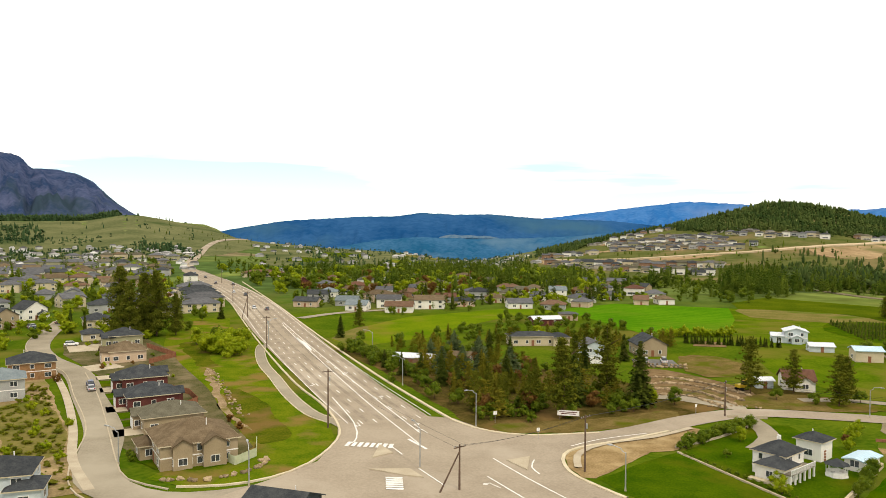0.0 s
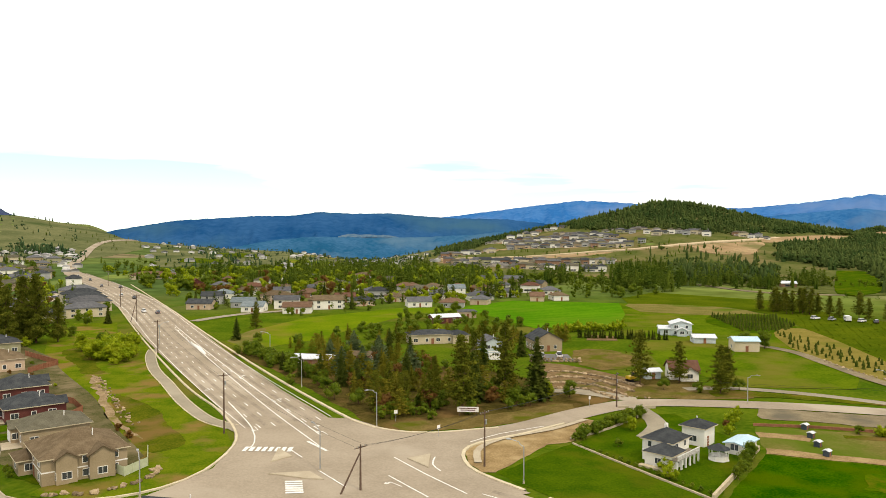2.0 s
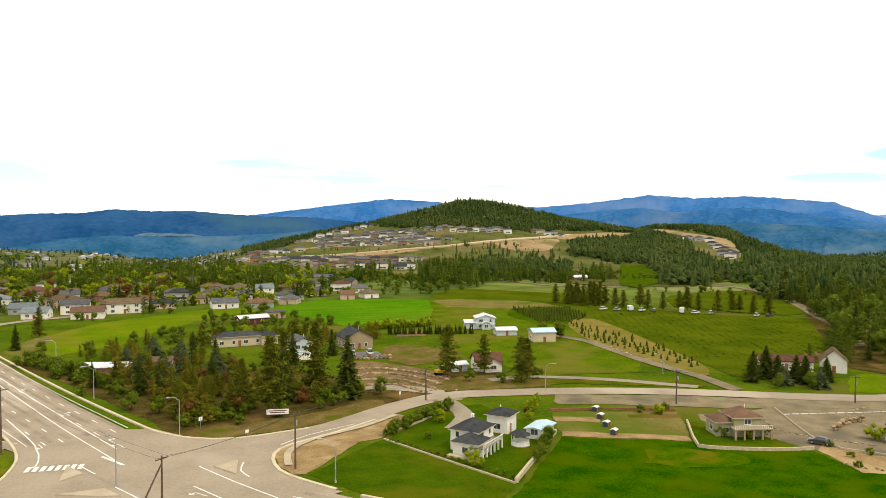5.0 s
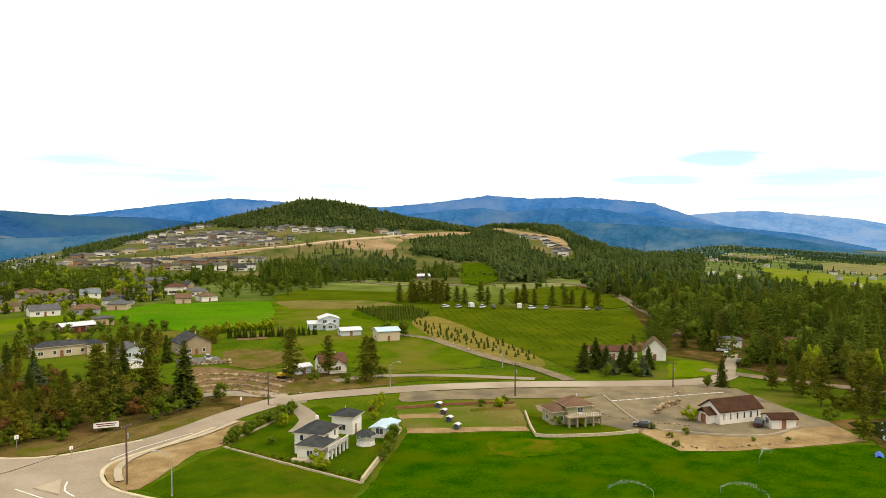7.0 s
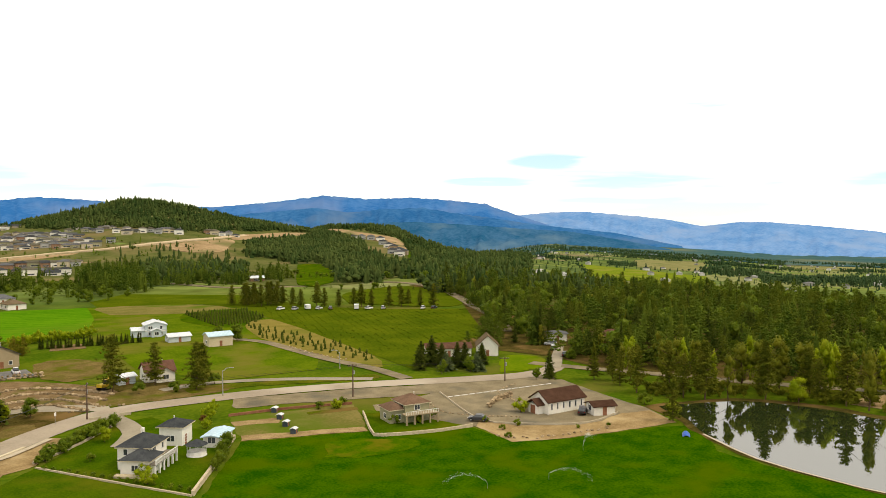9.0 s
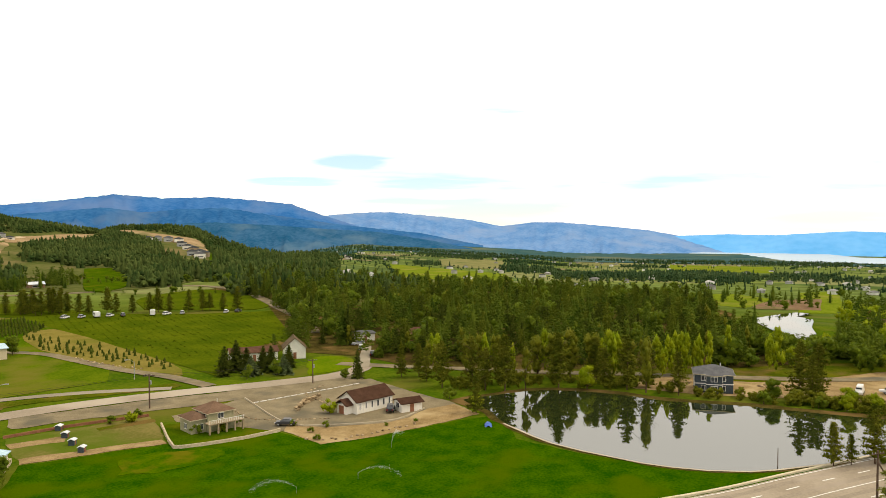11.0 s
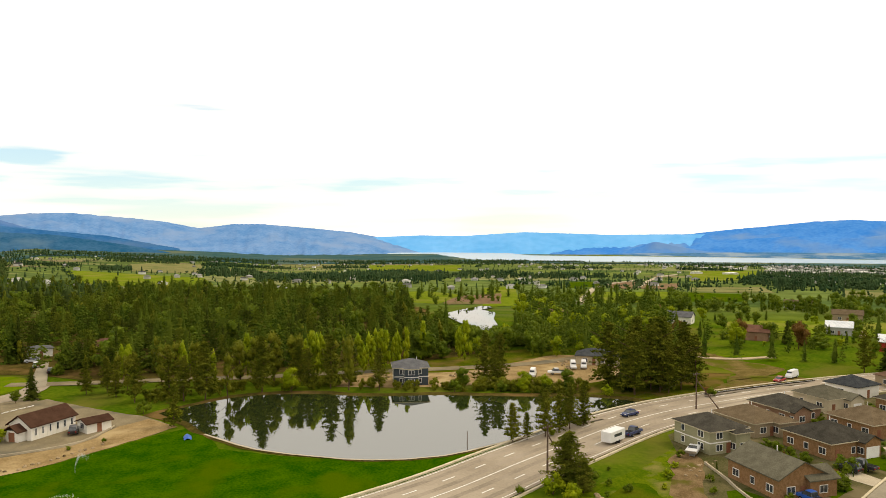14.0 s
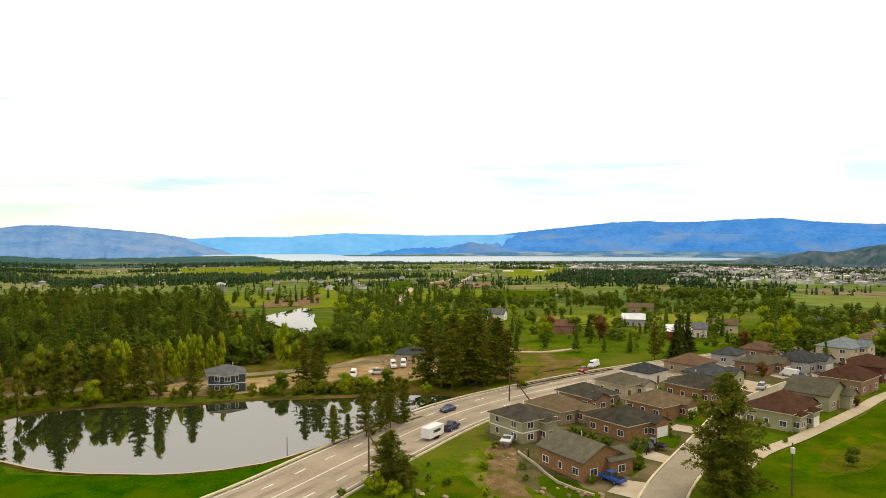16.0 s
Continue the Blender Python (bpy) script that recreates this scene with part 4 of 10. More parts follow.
patch("hill_dirt", [P(-30, 1050), P(-35.3, 1230), P(-35.5, 1190), P(-31.7, 1046), P(-30.1, 1010)], M["hilldirt"], 1.2, "pale earth scar on the hillside", "soil", step=20, rag=4)
patch("hill_dirt", [P(-36.7, 1240), P(-37.8, 1230), P(-40.1, 1150), P(-42.2, 1114), P(-42.8, 960), P(-42.2, 890), P(-41.6, 900), P(-41.1, 1010), P(-39.6, 1105), P(-37.3, 1195)], M["hilldirt"], 1.2, "pale earth scar on the hillside", "soil", step=20, rag=4)
for ring in ([P(-8, 1010), P(-12.5, 1020), P(-17, 960), P(-17, 948), P(-12.4, 1000), P(-8, 995)], [P(-12, 1150), P(-16.6, 1062), P(-16.4, 1050), P(-11.8, 1130)], [P(-7.5, 872), P(-12.6, 828), P(-20, 806), P(-20, 798), P(-12.6, 816), P(-7.5, 858)], [P(-13, 1090), P(-20.4, 985), P(-20.2, 972), P(-12.8, 1072)]):
    patch("hill_terrace", ring, M["hilldirt"], 0.9, "bare earth terrace between rows of houses", "soil", step=16, rag=2.5)
patch("hill_meadow", [P(-42.9, 972), P(-43.8, 850), P(-43.8, 756), P(-42.9, 790)], M["lawn"], 1.0, "narrow green clearing in the forest", "grass", step=20)
patch("hill_meadow", [P(-34.7, 770), P(-36.4, 772), P(-37.4, 658), P(-37.1, 560), P(-34.8, 545)], M["lawn"], 1.0, "small bright green field on the slope", "field", step=20)

patch("slope_west", [polar(13, 1350), polar(16, 1000), polar(24, 900), polar(40, 900), polar(52, 1300), polar(50, 1900), polar(30, 1900), polar(20, 1750), polar(13, 1650)], M["slope"], 0.3, "dry olive grass slope below the cliff", "grass", step=22, rag=6)
patch("estate_ground", [(120, -30), (134, -22), (150, -24), (166, -24), (184, -36), (206, -56), (224, -78), (250, -112), (276, -190), (240, -172), (200, -128), (182, -108), (166, -84), (150, -72), (132, -60), (116, -46)], M["yard"], 0.07, "gravelly garden ground between the houses", "ground", curve=False)
patch("estate_ground", [(-50, 138), (-64, 152), (-82, 186), (-100, 222), (-128, 258), (-140, 282), (-118, 300), (-96, 270), (-82, 240), (-62, 204), (-50, 176), (-38, 152), (-40, 142)], M["yard"], 0.1, "gravelly garden ground between the houses", "ground", curve=False)
# ponds
pond_line = [(174, 89), (188, 79), (193, 62), (192, 48), (196, 30), (197, 13), (199, -8), (196, -20), (190, -20), (177, -11), (158, 8), (145, 21), (140.5, 34), (141, 44), (144, 58), (153, 73), (162, 82), (168, 92)]
patch("pond_bank", [(174, 92), (191, 81), (197, 62), (196, 48), (200, 30), (201, 13), (203, -10), (198, -24), (190, -21.5), (176.5, -12), (157.5, 7.2), (144.3, 20.4), (139.9, 33.6), (140.4, 44.3), (143.2, 58.6), (151.8, 73.6), (160.5, 83.5), (166, 95)], M["undergrowth"], 0.1, "brown weedy bank around the pond", "bank")
patch("water_pond", pond_line, M["pond"], 0.16, "still dark pond mirroring the trees", "pond")
ribbon("pond_edge", [(177, -11.3), (158, 7.7), (144.8, 20.8), (140.3, 34), (140.8, 44.2), (143.7, 58.3), (152.6, 73.3)], (0.3, 0.3), M["concrete"], 0.2, None, "thin pale edge along the pond", "bank edge")
patch("water_pond_upper", [(400, 58), (430, 53), (462, 44), (458, 35), (434, 41), (418, 32), (374, 29), (344, 25), (320, 24), (322, 31), (338, 38), (364, 47)], M["pond"], 0.9, "small bright pond among trees", "pond")

# ---- roads ----
EAST_LINE = [(100, -36), (121, -47.4), (131.6, -54.2), (145, -64), (158.5, -74), (170, -82.5), (189, -101), (203, -118), (217, -140), (230, -168)]
patch("weed_patch", [(108, 8), (120, -4), (134, -14), (128, -18), (114, -10), (104, -2)], M["lawn"], 0.1, "bright patch of weeds on the bank", "grass", rag=1.5)
patch("weed_patch", [(118, -30), (128, -29), (134, -31), (126, -36), (116, -38)], M["lawn"], 0.1, "bright patch of weeds on the bank", "grass", rag=1.5)
HW = [polar(18.4, 860), (-236, 716), (-162, 560), (-106, 427), (-62, 303), (-32, 223), (-12, 174), (20, 120), (68, 68), (116, 24), (147, 3), (177, -18), (198, -41), (222, -77), (246, -125), (268, -190), (300, -300)]
HWW = [(5, 5), (6.5, 6.5), (9, 9), (10.5, 10.5), (11, 11), (11.5, 12), (12, 12), (11.5, 11), (10, 10)] + [(9, 9)] * 8
highway = ribbon("road_highway", HW, HWW, M["asphalt"], 0.2, None, "wide worn four-lane highway with turning lanes", "road")
street = ribbon("road_street", [(-172, 345), (-150, 283), (-132, 252), (-109, 226), (-91, 195), (-73, 163), (-64, 139), (-57, 128), (-47, 122), (-36, 123), (-24, 130), (-12, 144), (-4, 158)], (4.5, 3.4), M["street"], 0.16, None, "residential street curving between houses", "road")
patch("road_mouth", [(-38, 122), (-29, 134), (-23.5, 143), (-21.5, 157), (-23, 168), (-30, 190), (-14, 180), (2, 150), (14, 128), (16, 116), (4, 112), (-14, 116), (-22, 120), (-26, 124)], M["asphalt"], 0.18, "wide asphalt junction", "road", curve=False)
patch("road_mouth_far", [(-6, 178), (2.5, 175.5), (10, 164.8), (18, 161.5), (36, 164), (44, 162), (27, 153), (23.5, 148), (22.5, 140), (27, 129), (31, 123), (18, 118), (0, 140)], M["asphalt"], 0.18, "asphalt mouth of the side road", "road", curve=False)
ribbon("road_side", [(24, 157), (40, 163.5), (58, 175.5), (74, 182), (94, 178.5), (116, 171.5), (138, 160.5), (158, 148), (176, 139), (188, 139), (196, 142.5)], [(3.8, 3.8)] * 9 + [(3.6, 3.6), (2.8, 2.8)], M["asphalt"], 0.16, None, "two-lane country road", "road")
ribbon("road_pines", [(190, 140), (199, 145.5), (212, 154), (224, 162)], [(2.6, 2.6), (2.1, 2.1), (1.7, 1.7), (1.5, 1.5)], M["street"], 0.27, None, "narrow asphalt road into the pines", "road")
ribbon("road_lane", [(148, 160), (151, 180), (151, 201), (154, 228), (156, 248), (150, 268)], (2.2, 2.2), M["gravel"], 0.24, None, "narrow gravel farm lane", "lane")
ribbon("road_farm_track", [(92, 196), (106, 195), (124, 184), (141, 167)], (1.9, 1.9), M["street"], 0.14, None, "gravel track beside the road", "lane")
ribbon("road_upper", [(258, 529), (268, 470), (300, 445), (340, 440), (378, 420), (362, 360), (331, 314), (300, 272), (274, 236), (240, 200)], (3, 3), M["gravel"], 0.45, None, "pale country road past the wood", "road")
ribbon("road_wood_lane", [(192, 150), (198, 128), (205, 108), (212, 86), (222, 62), (232, 34), (244, 8), (262, -14)], (2.6, 2.6), M["gravel"], 0.2, None, "gravel lane along the pond shore", "lane")
east_street = ribbon("road_east_street", EAST_LINE, (3.3, 3.3), M["street"], 0.16, None, "curving residential street", "road")
ribbon("path_east", [(130, -64), (142, -75), (150.6, -87.3), (162, -102), (174, -117), (186, -131), (198, -150)], (1.6, 1.6), M["concrete"], 0.18, None, "concrete lane above the houses", "path")
foot = ribbon("path_bench", [(-66, 281), (-64, 268), (-57, 243), (-48, 220), (-40, 199), (-31, 180), (-24, 172), (-20, 165)], (1.5, 1.5), M["street"], 0.16, None, "winding asphalt footpath beside the highway", "path")
ribbon("road_meadow_street", [(-67, 360), (-58, 374), (-46, 387), (-28, 397)], (2.8, 2.8), M["street"], 0.2, None, "short side street off the highway", "road")
ribbon("path_driveway", [(71, 181), (71, 170), (69, 160), (63, 152)], (2.3, 2.3), M["street"], 0.17, None, "paved drive to the white house", "drive")
ribbon("road_hill", [P(-7.3, 936), P(-12.3, 878), P(-18.9, 890), P(-23.1, 896), P(-28.2, 980), P(-31.1, 1076)], (3.5, 3.5), M["sand"], 1.9, None, "pale hillside road", "road")
ribbon("road_ridge_highway", [P(18.45, 850), P(18.1, 900), P(17.6, 1000), P(17.1, 1130), P(16.4, 1250), P(15.4, 1330), P(14.4, 1400), P(13.4, 1480)], [(5, 5)] * 3 + [(4.5, 4.5)] * 3 + [(4, 4), (3, 3)], M["asphalt"], 0.9, None, "highway climbing over the far slope", "road")

patch("valley_slope", [P(13, 830), P(10, 800), P(2, 790), P(-6, 800), P(-6, 1500), P(2, 1620), P(9, 1700), P(13, 1600)], M["slope"], 0.28, "grey-green farmland on the far slope", "grass", step=22, rag=8)
patch("slope_field", [P(9, 1050), P(6, 1040), P(5.5, 1160), P(8.6, 1180)], M["orchard"], 0.6, "green field on the far slope", "field", step=20)
patch("slope_field", [P(4, 900), P(0.5, 900), P(0.5, 980), P(3.6, 1000)], M["hay"], 0.6, "green field on the far slope", "field", step=20)
patch("slope_field", [P(3, 1200), P(-1, 1180), P(-1.5, 1260), P(2.6, 1300)], M["drygrass"], 0.6, "dry field on the far slope", "field", step=20)
patch("slope_field", [P(11.5, 900), P(9, 880), P(8.6, 960), P(11, 990)], M["orchard"], 0.6, "green field on the far slope", "field", step=20)

VALLEY_FIELDS = (
    ("vine", "bright yellow-green valley field", ((-101.8, 398), (-104.8, 420), (-109.4, 432), (-110.3, 362), (-102.2, 350))),
    ("vine", "yellow-green vineyard slope", ((-109.9, 436), (-113.8, 448), (-116.4, 440), (-115.6, 366), (-110.9, 360))),
    ("lawn", "dark green vineyard rows", ((-98.5, 699), (-103.1, 687), (-103.3, 579), (-98.5, 552))),
    ("vine", "olive hay field", ((-92, 663), (-98.2, 699), (-98.3, 549), (-91.8, 504))),
    ("vine", "yellow-green field by the pond", ((-84.7, 714), (-87.1, 771), (-87.4, 564), (-87, 480), (-84.7, 465))),
    ("tilled", "brown tilled strip", ((-94.1, 900), (-96, 915), (-95.7, 750), (-94.1, 735))),
    ("tilled", "brown tilled strip", ((-96.4, 900), (-98.9, 900), (-98.7, 750), (-96.2, 753))),
    ("oat", "pale mown field", ((-99.6, 792), (-104.4, 858), (-105.2, 732), (-99.6, 700))),
    ("lawn", "green orchard block", ((-90.9, 876), (-93.7, 930), (-93.4, 783), (-91.1, 735))),
    ("farmgrass", "near meadow with a sandy path", ((-100, 276), (-105.2, 276), (-106, 267), (-105.8, 246), (-100.5, 240), (-99.6, 258))),
    ("oat", "pale yellow field", ((-109.3, 849), (-111.8, 867), (-111.8, 726), (-109.5, 702))),
    ("vine", "far green field", ((-99.6, 1600), (-104.1, 1700), (-104.1, 1101), (-99.6, 981))),
    ("vine", "bright green field behind the wood", ((-74.7, 651), (-80.5, 660), (-83.3, 606), (-81.4, 495), (-74.9, 561))),
    ("tilled", "red-brown tilled field", ((-81.7, 573), (-86.1, 630), (-86.1, 501), (-81.9, 489))),
    ("vine", "yellow-green rising field", ((-55.4, 1143), (-64.4, 972), (-65.1, 792), (-61, 729), (-56.5, 765))),
    ("oat", "dry olive field", ((-59.5, 1600), (-64.2, 1900), (-64.6, 1164), (-59.7, 1116))),
    ("oat", "dry olive field", ((-69.5, 2700), (-73.8, 2600), (-73.8, 1810), (-69.8, 1890))),
    ("vine", "far green field", ((-76.1, 2100), (-83.1, 2050), (-83.1, 1404), (-76.3, 1449))))
for key, label, ring in VALLEY_FIELDS:
    far_off = min(q[1] for q in ring)
    patch("field_valley", [P(*q) for q in ring], M[key], 0.1 + far_off * 0.0003, label, "field", curve=False, step=max(10, far_off / 45))
ribbon("track_vineyard", [P(-109.6, 436), P(-110.6, 358)], (1.5, 1.5), M["sand"], 0.8, None, "sandy track between the vineyards", "track")
ribbon("track_valley", [P(-91.8, 504), P(-93.4, 783), P(-96.4, 1014)], (2.5, 2.5), M["concrete"], 1.0, None, "pale valley road", "road")
ribbon("track_valley", [P(-96, 771), P(-97.4, 1092), P(-98.7, 1275)], (3, 3), M["concrete"], 1.2, None, "pale valley road", "road")
ribbon("path_meadow", [P(-100.2, 267), P(-102.6, 267), P(-105.2, 276)], (1.2, 1.2), M["sand"], 0.5, None, "sandy path across a meadow", "path")

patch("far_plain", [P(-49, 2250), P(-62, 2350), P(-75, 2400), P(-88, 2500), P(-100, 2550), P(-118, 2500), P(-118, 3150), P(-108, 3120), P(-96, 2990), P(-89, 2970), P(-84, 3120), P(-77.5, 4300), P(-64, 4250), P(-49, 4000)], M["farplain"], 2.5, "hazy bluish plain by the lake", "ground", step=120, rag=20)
ribbon("pavement_corner", [(25.2, 140), (26.2, 147), (29.5, 152.4), (36, 157), (45, 160.8), (55, 168)], (0.7, 0.7), M["concrete"], 0.26, None, "pale concrete pavement along the bend", "pavement")

patch("road_shoulder", [(100, 173), (118, 166), (138, 155.5), (160, 143.5), (178, 134.5), (174, 128.5), (150, 138), (128, 147.5), (108, 158.5), (96, 164)], M["gravel"], 0.1, "wide gravel shoulder of the country road", "verge", rag=0.8)
patch("verge_scrub", [(96, 187), (112, 182), (128, 174), (142, 166), (146, 170), (130, 180), (112, 189), (98, 194)], M["roughgrass"], 0.12, "rough scrub strip above the road", "grass", rag=1.4)

patch("slope_flowers", [(134, -76), (141, -84), (148, -95), (154, -106), (148, -108), (140, -98), (132, -88), (127, -80)], M["cropspot"], 0.08, "yellow flowers spread over the grass slope", "grass", rag=1.6)
patch("slope_dry", [(130, -80), (136, -84), (143, -94), (147, -104), (141, -102), (134, -94), (129, -87)], M["roughgrass"], 0.1, "dry brown patch on the hillside", "grass", rag=0.3)


# ---- trees ----
def conifer_arrays(seed, h=1.0, rad=0.2, whorls=16, per=7, leaves=7, bare=0.12, ragged=0.3, core=0.5, taper=0.85):
    """Triangles of a conifer crown: whorls of drooping sprays round a ragged core."""
    rng = random.Random(seed)
    vs, fs = [], []
    lean = (rng.uniform(-0.02, 0.02), rng.uniform(-0.02, 0.02))
    rings = 6
    base = []
    for k in range(rings + 1):
        t = k / rings
        z = (bare + (1 - bare) * t) * h
        rr = rad * h * core * (1 - t) ** taper * rng.uniform(0.75, 1.2)
        ring = []
        for i in range(6):
            a = 2 * math.pi * (i + 0.5 * (k % 2)) / 6
            q = rr * rng.uniform(0.65, 1.25)
            vs.append((math.cos(a) * q + lean[0] * z, math.sin(a) * q + lean[1] * z, z + rng.uniform(-0.03, 0.03) * h * (0 < k < rings)))
            ring.append(len(vs) - 1)
        base.append(ring)
    for k in range(rings):
        for i in range(6):
            j = (i + 1) % 6
            fs += [(base[k][i], base[k][j], base[k + 1][j]), (base[k][i], base[k + 1][j], base[k + 1][i])]
    gap = rng.uniform(0, 6.28)
    for k in range(whorls):
        t = (k + rng.uniform(0, 0.8)) / whorls
        z = (bare + (1 - bare) * t) * h
        reach = rad * h * ((1 - t) ** taper * 0.95 + 0.06)
        for b in range(per):
            a = gap + k * 2.4 + 2 * math.pi * b / per + rng.uniform(-0.4, 0.4)
            L = reach * rng.uniform(1 - ragged, 1 + ragged)
            droop = rng.uniform(0.05, 0.4) * L
            for q in range(leaves):
                u = (q + rng.uniform(0.2, 1.0)) / leaves
                cx, cy, cz = math.cos(a) * L * u, math.sin(a) * L * u, z - droop * u * u + rng.uniform(-0.015, 0.02) * h
                s = (0.36 - 0.16 * u) * reach * rng.uniform(0.7, 1.3) + 0.008 * h
                tip = (cx + math.cos(a) * s * 0.9, cy + math.sin(a) * s * 0.9, cz - s * rng.uniform(-0.1, 0.5))
                w = s * 0.75
                lift = rng.uniform(-0.6, 0.6) * w
                p1 = (cx - math.sin(a) * w, cy + math.cos(a) * w, cz + lift)
                p2 = (cx + math.sin(a) * w, cy - math.cos(a) * w, cz - lift)
                o = len(vs)
                for p in (p1, p2, tip):
                    vs.append((p[0] + lean[0] * z, p[1] + lean[1] * z, p[2]))
                fs.append((o, o + 1, o + 2))
    return np.array(vs), np.array(fs)


def pine_arrays(seed, h=1.0, rad=0.2, branches=46, tufts=3, tris=13, bare=0.22, tuft=0.06, core=8):
    """Triangles of an open pine crown: tufts of needles along irregular branches, with gaps between."""
    rng = random.Random(seed)
    vs, fs = [], []
    for b in range(branches):
        t = (b + rng.random()) / branches
        z = (bare + (0.97 - bare) * t) * h
        a = b * 2.4 + rng.uniform(-0.6, 0.6)
        L = rad * h * (0.35 + 0.75 * math.sin(math.pi * min(1, 0.22 + 0.72 * t)) ** 0.8) * rng.uniform(0.55, 1.2) * (1.15 - 0.65 * t)
        rise = rng.uniform(-0.25, 0.25) * L
        for q in range(tufts):
            u = (q + rng.uniform(0.35, 1.0)) / tufts
            c = Vector((math.cos(a) * L * u, math.sin(a) * L * u, z + rise * u)) + Vector((rng.uniform(-1, 1), rng.uniform(-1, 1), rng.uniform(-0.6, 0.6))) * tuft * h * 0.4
            R = tuft * h * rng.uniform(0.7, 1.25) * (1.1 - 0.35 * t)
            if core:
                o = len(vs)
                for px, py, pz in ((1, 0, 0), (-1, 0, 0), (0, 1, 0), (0, -1, 0), (0, 0, 1), (0, 0, -1)):
                    k = rng.uniform(0.45, 0.8) * R
                    vs.append((c.x + px * k, c.y + py * k, c.z + pz * k * 0.7))
                fs += [(o + i, o + j, o + k) for i, j, k in ((0, 2, 4), (2, 1, 4), (1, 3, 4), (3, 0, 4), (2, 0, 5), (1, 2, 5), (3, 1, 5), (0, 3, 5))]
            for k in range(tris):
                n = Vector((rng.gauss(0, 1), rng.gauss(0, 1), rng.gauss(0.3, 0.8))).normalized()
                p = c + Vector((n.x * R, n.y * R, n.z * R * 0.75)) * rng.uniform(0.45, 1.0)
                side = n.orthogonal().normalized()
                side.rotate(Matrix.Rotation(rng.uniform(0, 6.28), 3, n))
                s = R * rng.uniform(0.25, 0.5)
                tip = n * s * rng.uniform(0.6, 1.6)
                o = len(vs)
                vs += [tuple(p + side * s * 0.55), tuple(p - side * s * 0.55), tuple(p + tip)]
                fs.append((o, o + 1, o + 2))
    return np.array(vs), np.array(fs)


def broadleaf_arrays(seed, h=1.0, rad=0.4, lobes=13, leaves=60, low=0.25, upright=1.0):
    """Triangles of a broadleaved crown: lobes of many small leaf clumps round ragged cores."""
    rng = random.Random(seed)
    vs, fs = [], []
    for k in range(lobes):
        t = rng.random()
        a = rng.uniform(0, 6.28)
        z = (low + (1 - low) * (0.15 + 0.7 * t)) * h
        spread = rad * h * math.sin(math.pi * (0.2 + 0.65 * t)) * rng.uniform(0.2, 0.75)
        c = (math.cos(a) * spread, math.sin(a) * spread, z)
        R = rad * h * rng.uniform(0.32, 0.55)
        Rz = R * upright * rng.uniform(0.8, 1.1)
        o = len(vs)
        for i, (px, py, pz) in enumerate(((1, 0, 0), (-1, 0, 0), (0, 1, 0), (0, -1, 0), (0, 0, 1), (0, 0, -1))):
            q = rng.uniform(0.7, 0.95)
            vs.append((c[0] + px * R * q, c[1] + py * R * q, c[2] + pz * Rz * q))
        for f in ((0, 2, 4), (2, 1, 4), (1, 3, 4), (3, 0, 4), (2, 0, 5), (1, 2, 5), (3, 1, 5), (0, 3, 5)):
            fs.append(tuple(o + i for i in f))
        for q in range(leaves):
            n = Vector((rng.gauss(0, 1), rng.gauss(0, 1), rng.gauss(0.25, 1))).normalized()
            rr = rng.uniform(0.6, 1.12)
            p = Vector((c[0] + n.x * R * rr, c[1] + n.y * R * rr, c[2] + n.z * Rz * rr))
            u = n.orthogonal().normalized()
            u.rotate(Matrix.Rotation(rng.uniform(0, 6.28), 3, n))
            v = n.cross(u)
            s = R * rng.uniform(0.13, 0.27) * (70 / max(leaves, 30)) ** 0.5 * 1.15
            tilt = n * s * rng.uniform(-0.7, 0.7)
            o = len(vs)
            for d in (u * s + tilt, v * s * 0.8 - tilt * 0.5, -u * s * 0.6 - v * s * 0.5):
                vs.append(tuple(p + d))
            fs.append((o, o + 1, o + 2))
    return np.array(vs), np.array(fs)


def trunk_mesh(name, h, r, limbs=4, seed=0):
    rng = random.Random(seed)
    bm = bmesh.new()
    z, x, y = 0.0, 0.0, 0.0
    for k in range(4):
        nx, ny, nz = x + rng.uniform(-0.02, 0.02) * h, y + rng.uniform(-0.02, 0.02) * h, h * (k + 1) / 4
        tube(bm, (x, y, z - 0.05), (nx, ny, nz), r * (1 - k * 0.22), r * (1 - (k + 1) * 0.22), 7)
        if k:
            for q in range(limbs // 2):
                a = rng.uniform(0, 6.28)
                L = h * rng.uniform(0.15, 0.3)
                tube(bm, (x, y, z), (x + math.cos(a) * L, y + math.sin(a) * L, z + L * 0.6), r * 0.35, r * 0.1, 5)
        x, y, z = nx, ny, nz
    me = bpy.data.meshes.new(name)
    bm.to_mesh(me)
    bm.free()
    me.materials.append(M["bark"])
    return me


STOCK = {}


def make_stock(kind, variants, crown, material, trunk_h, trunk_r, limbs=4):
    STOCK[kind] = []
    for i in range(variants):
        v, f = crown(i)
        STOCK[kind].append((tri_mesh("crown", v, f, M[material]), trunk_mesh("trunk", trunk_h, trunk_r, limbs, i)))


make_stock("pine_tree", 5, lambda i: pine_arrays(10 + i, 1, 0.2 + 0.03 * (i % 2), 74 + 5 * i, 4, 11, bare=0.08 + 0.06 * (i % 3), tuft=0.044), "pine", 0.95, 0.014)
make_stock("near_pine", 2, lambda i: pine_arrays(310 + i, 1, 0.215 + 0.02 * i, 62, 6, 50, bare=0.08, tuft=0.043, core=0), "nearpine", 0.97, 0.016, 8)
make_stock("fir_tree", 4, lambda i: conifer_arrays(30 + i, 1, 0.21, 24, 9, 9, bare=0.05, ragged=0.35, core=0.5, taper=0.75), "fir", 0.85, 0.016)
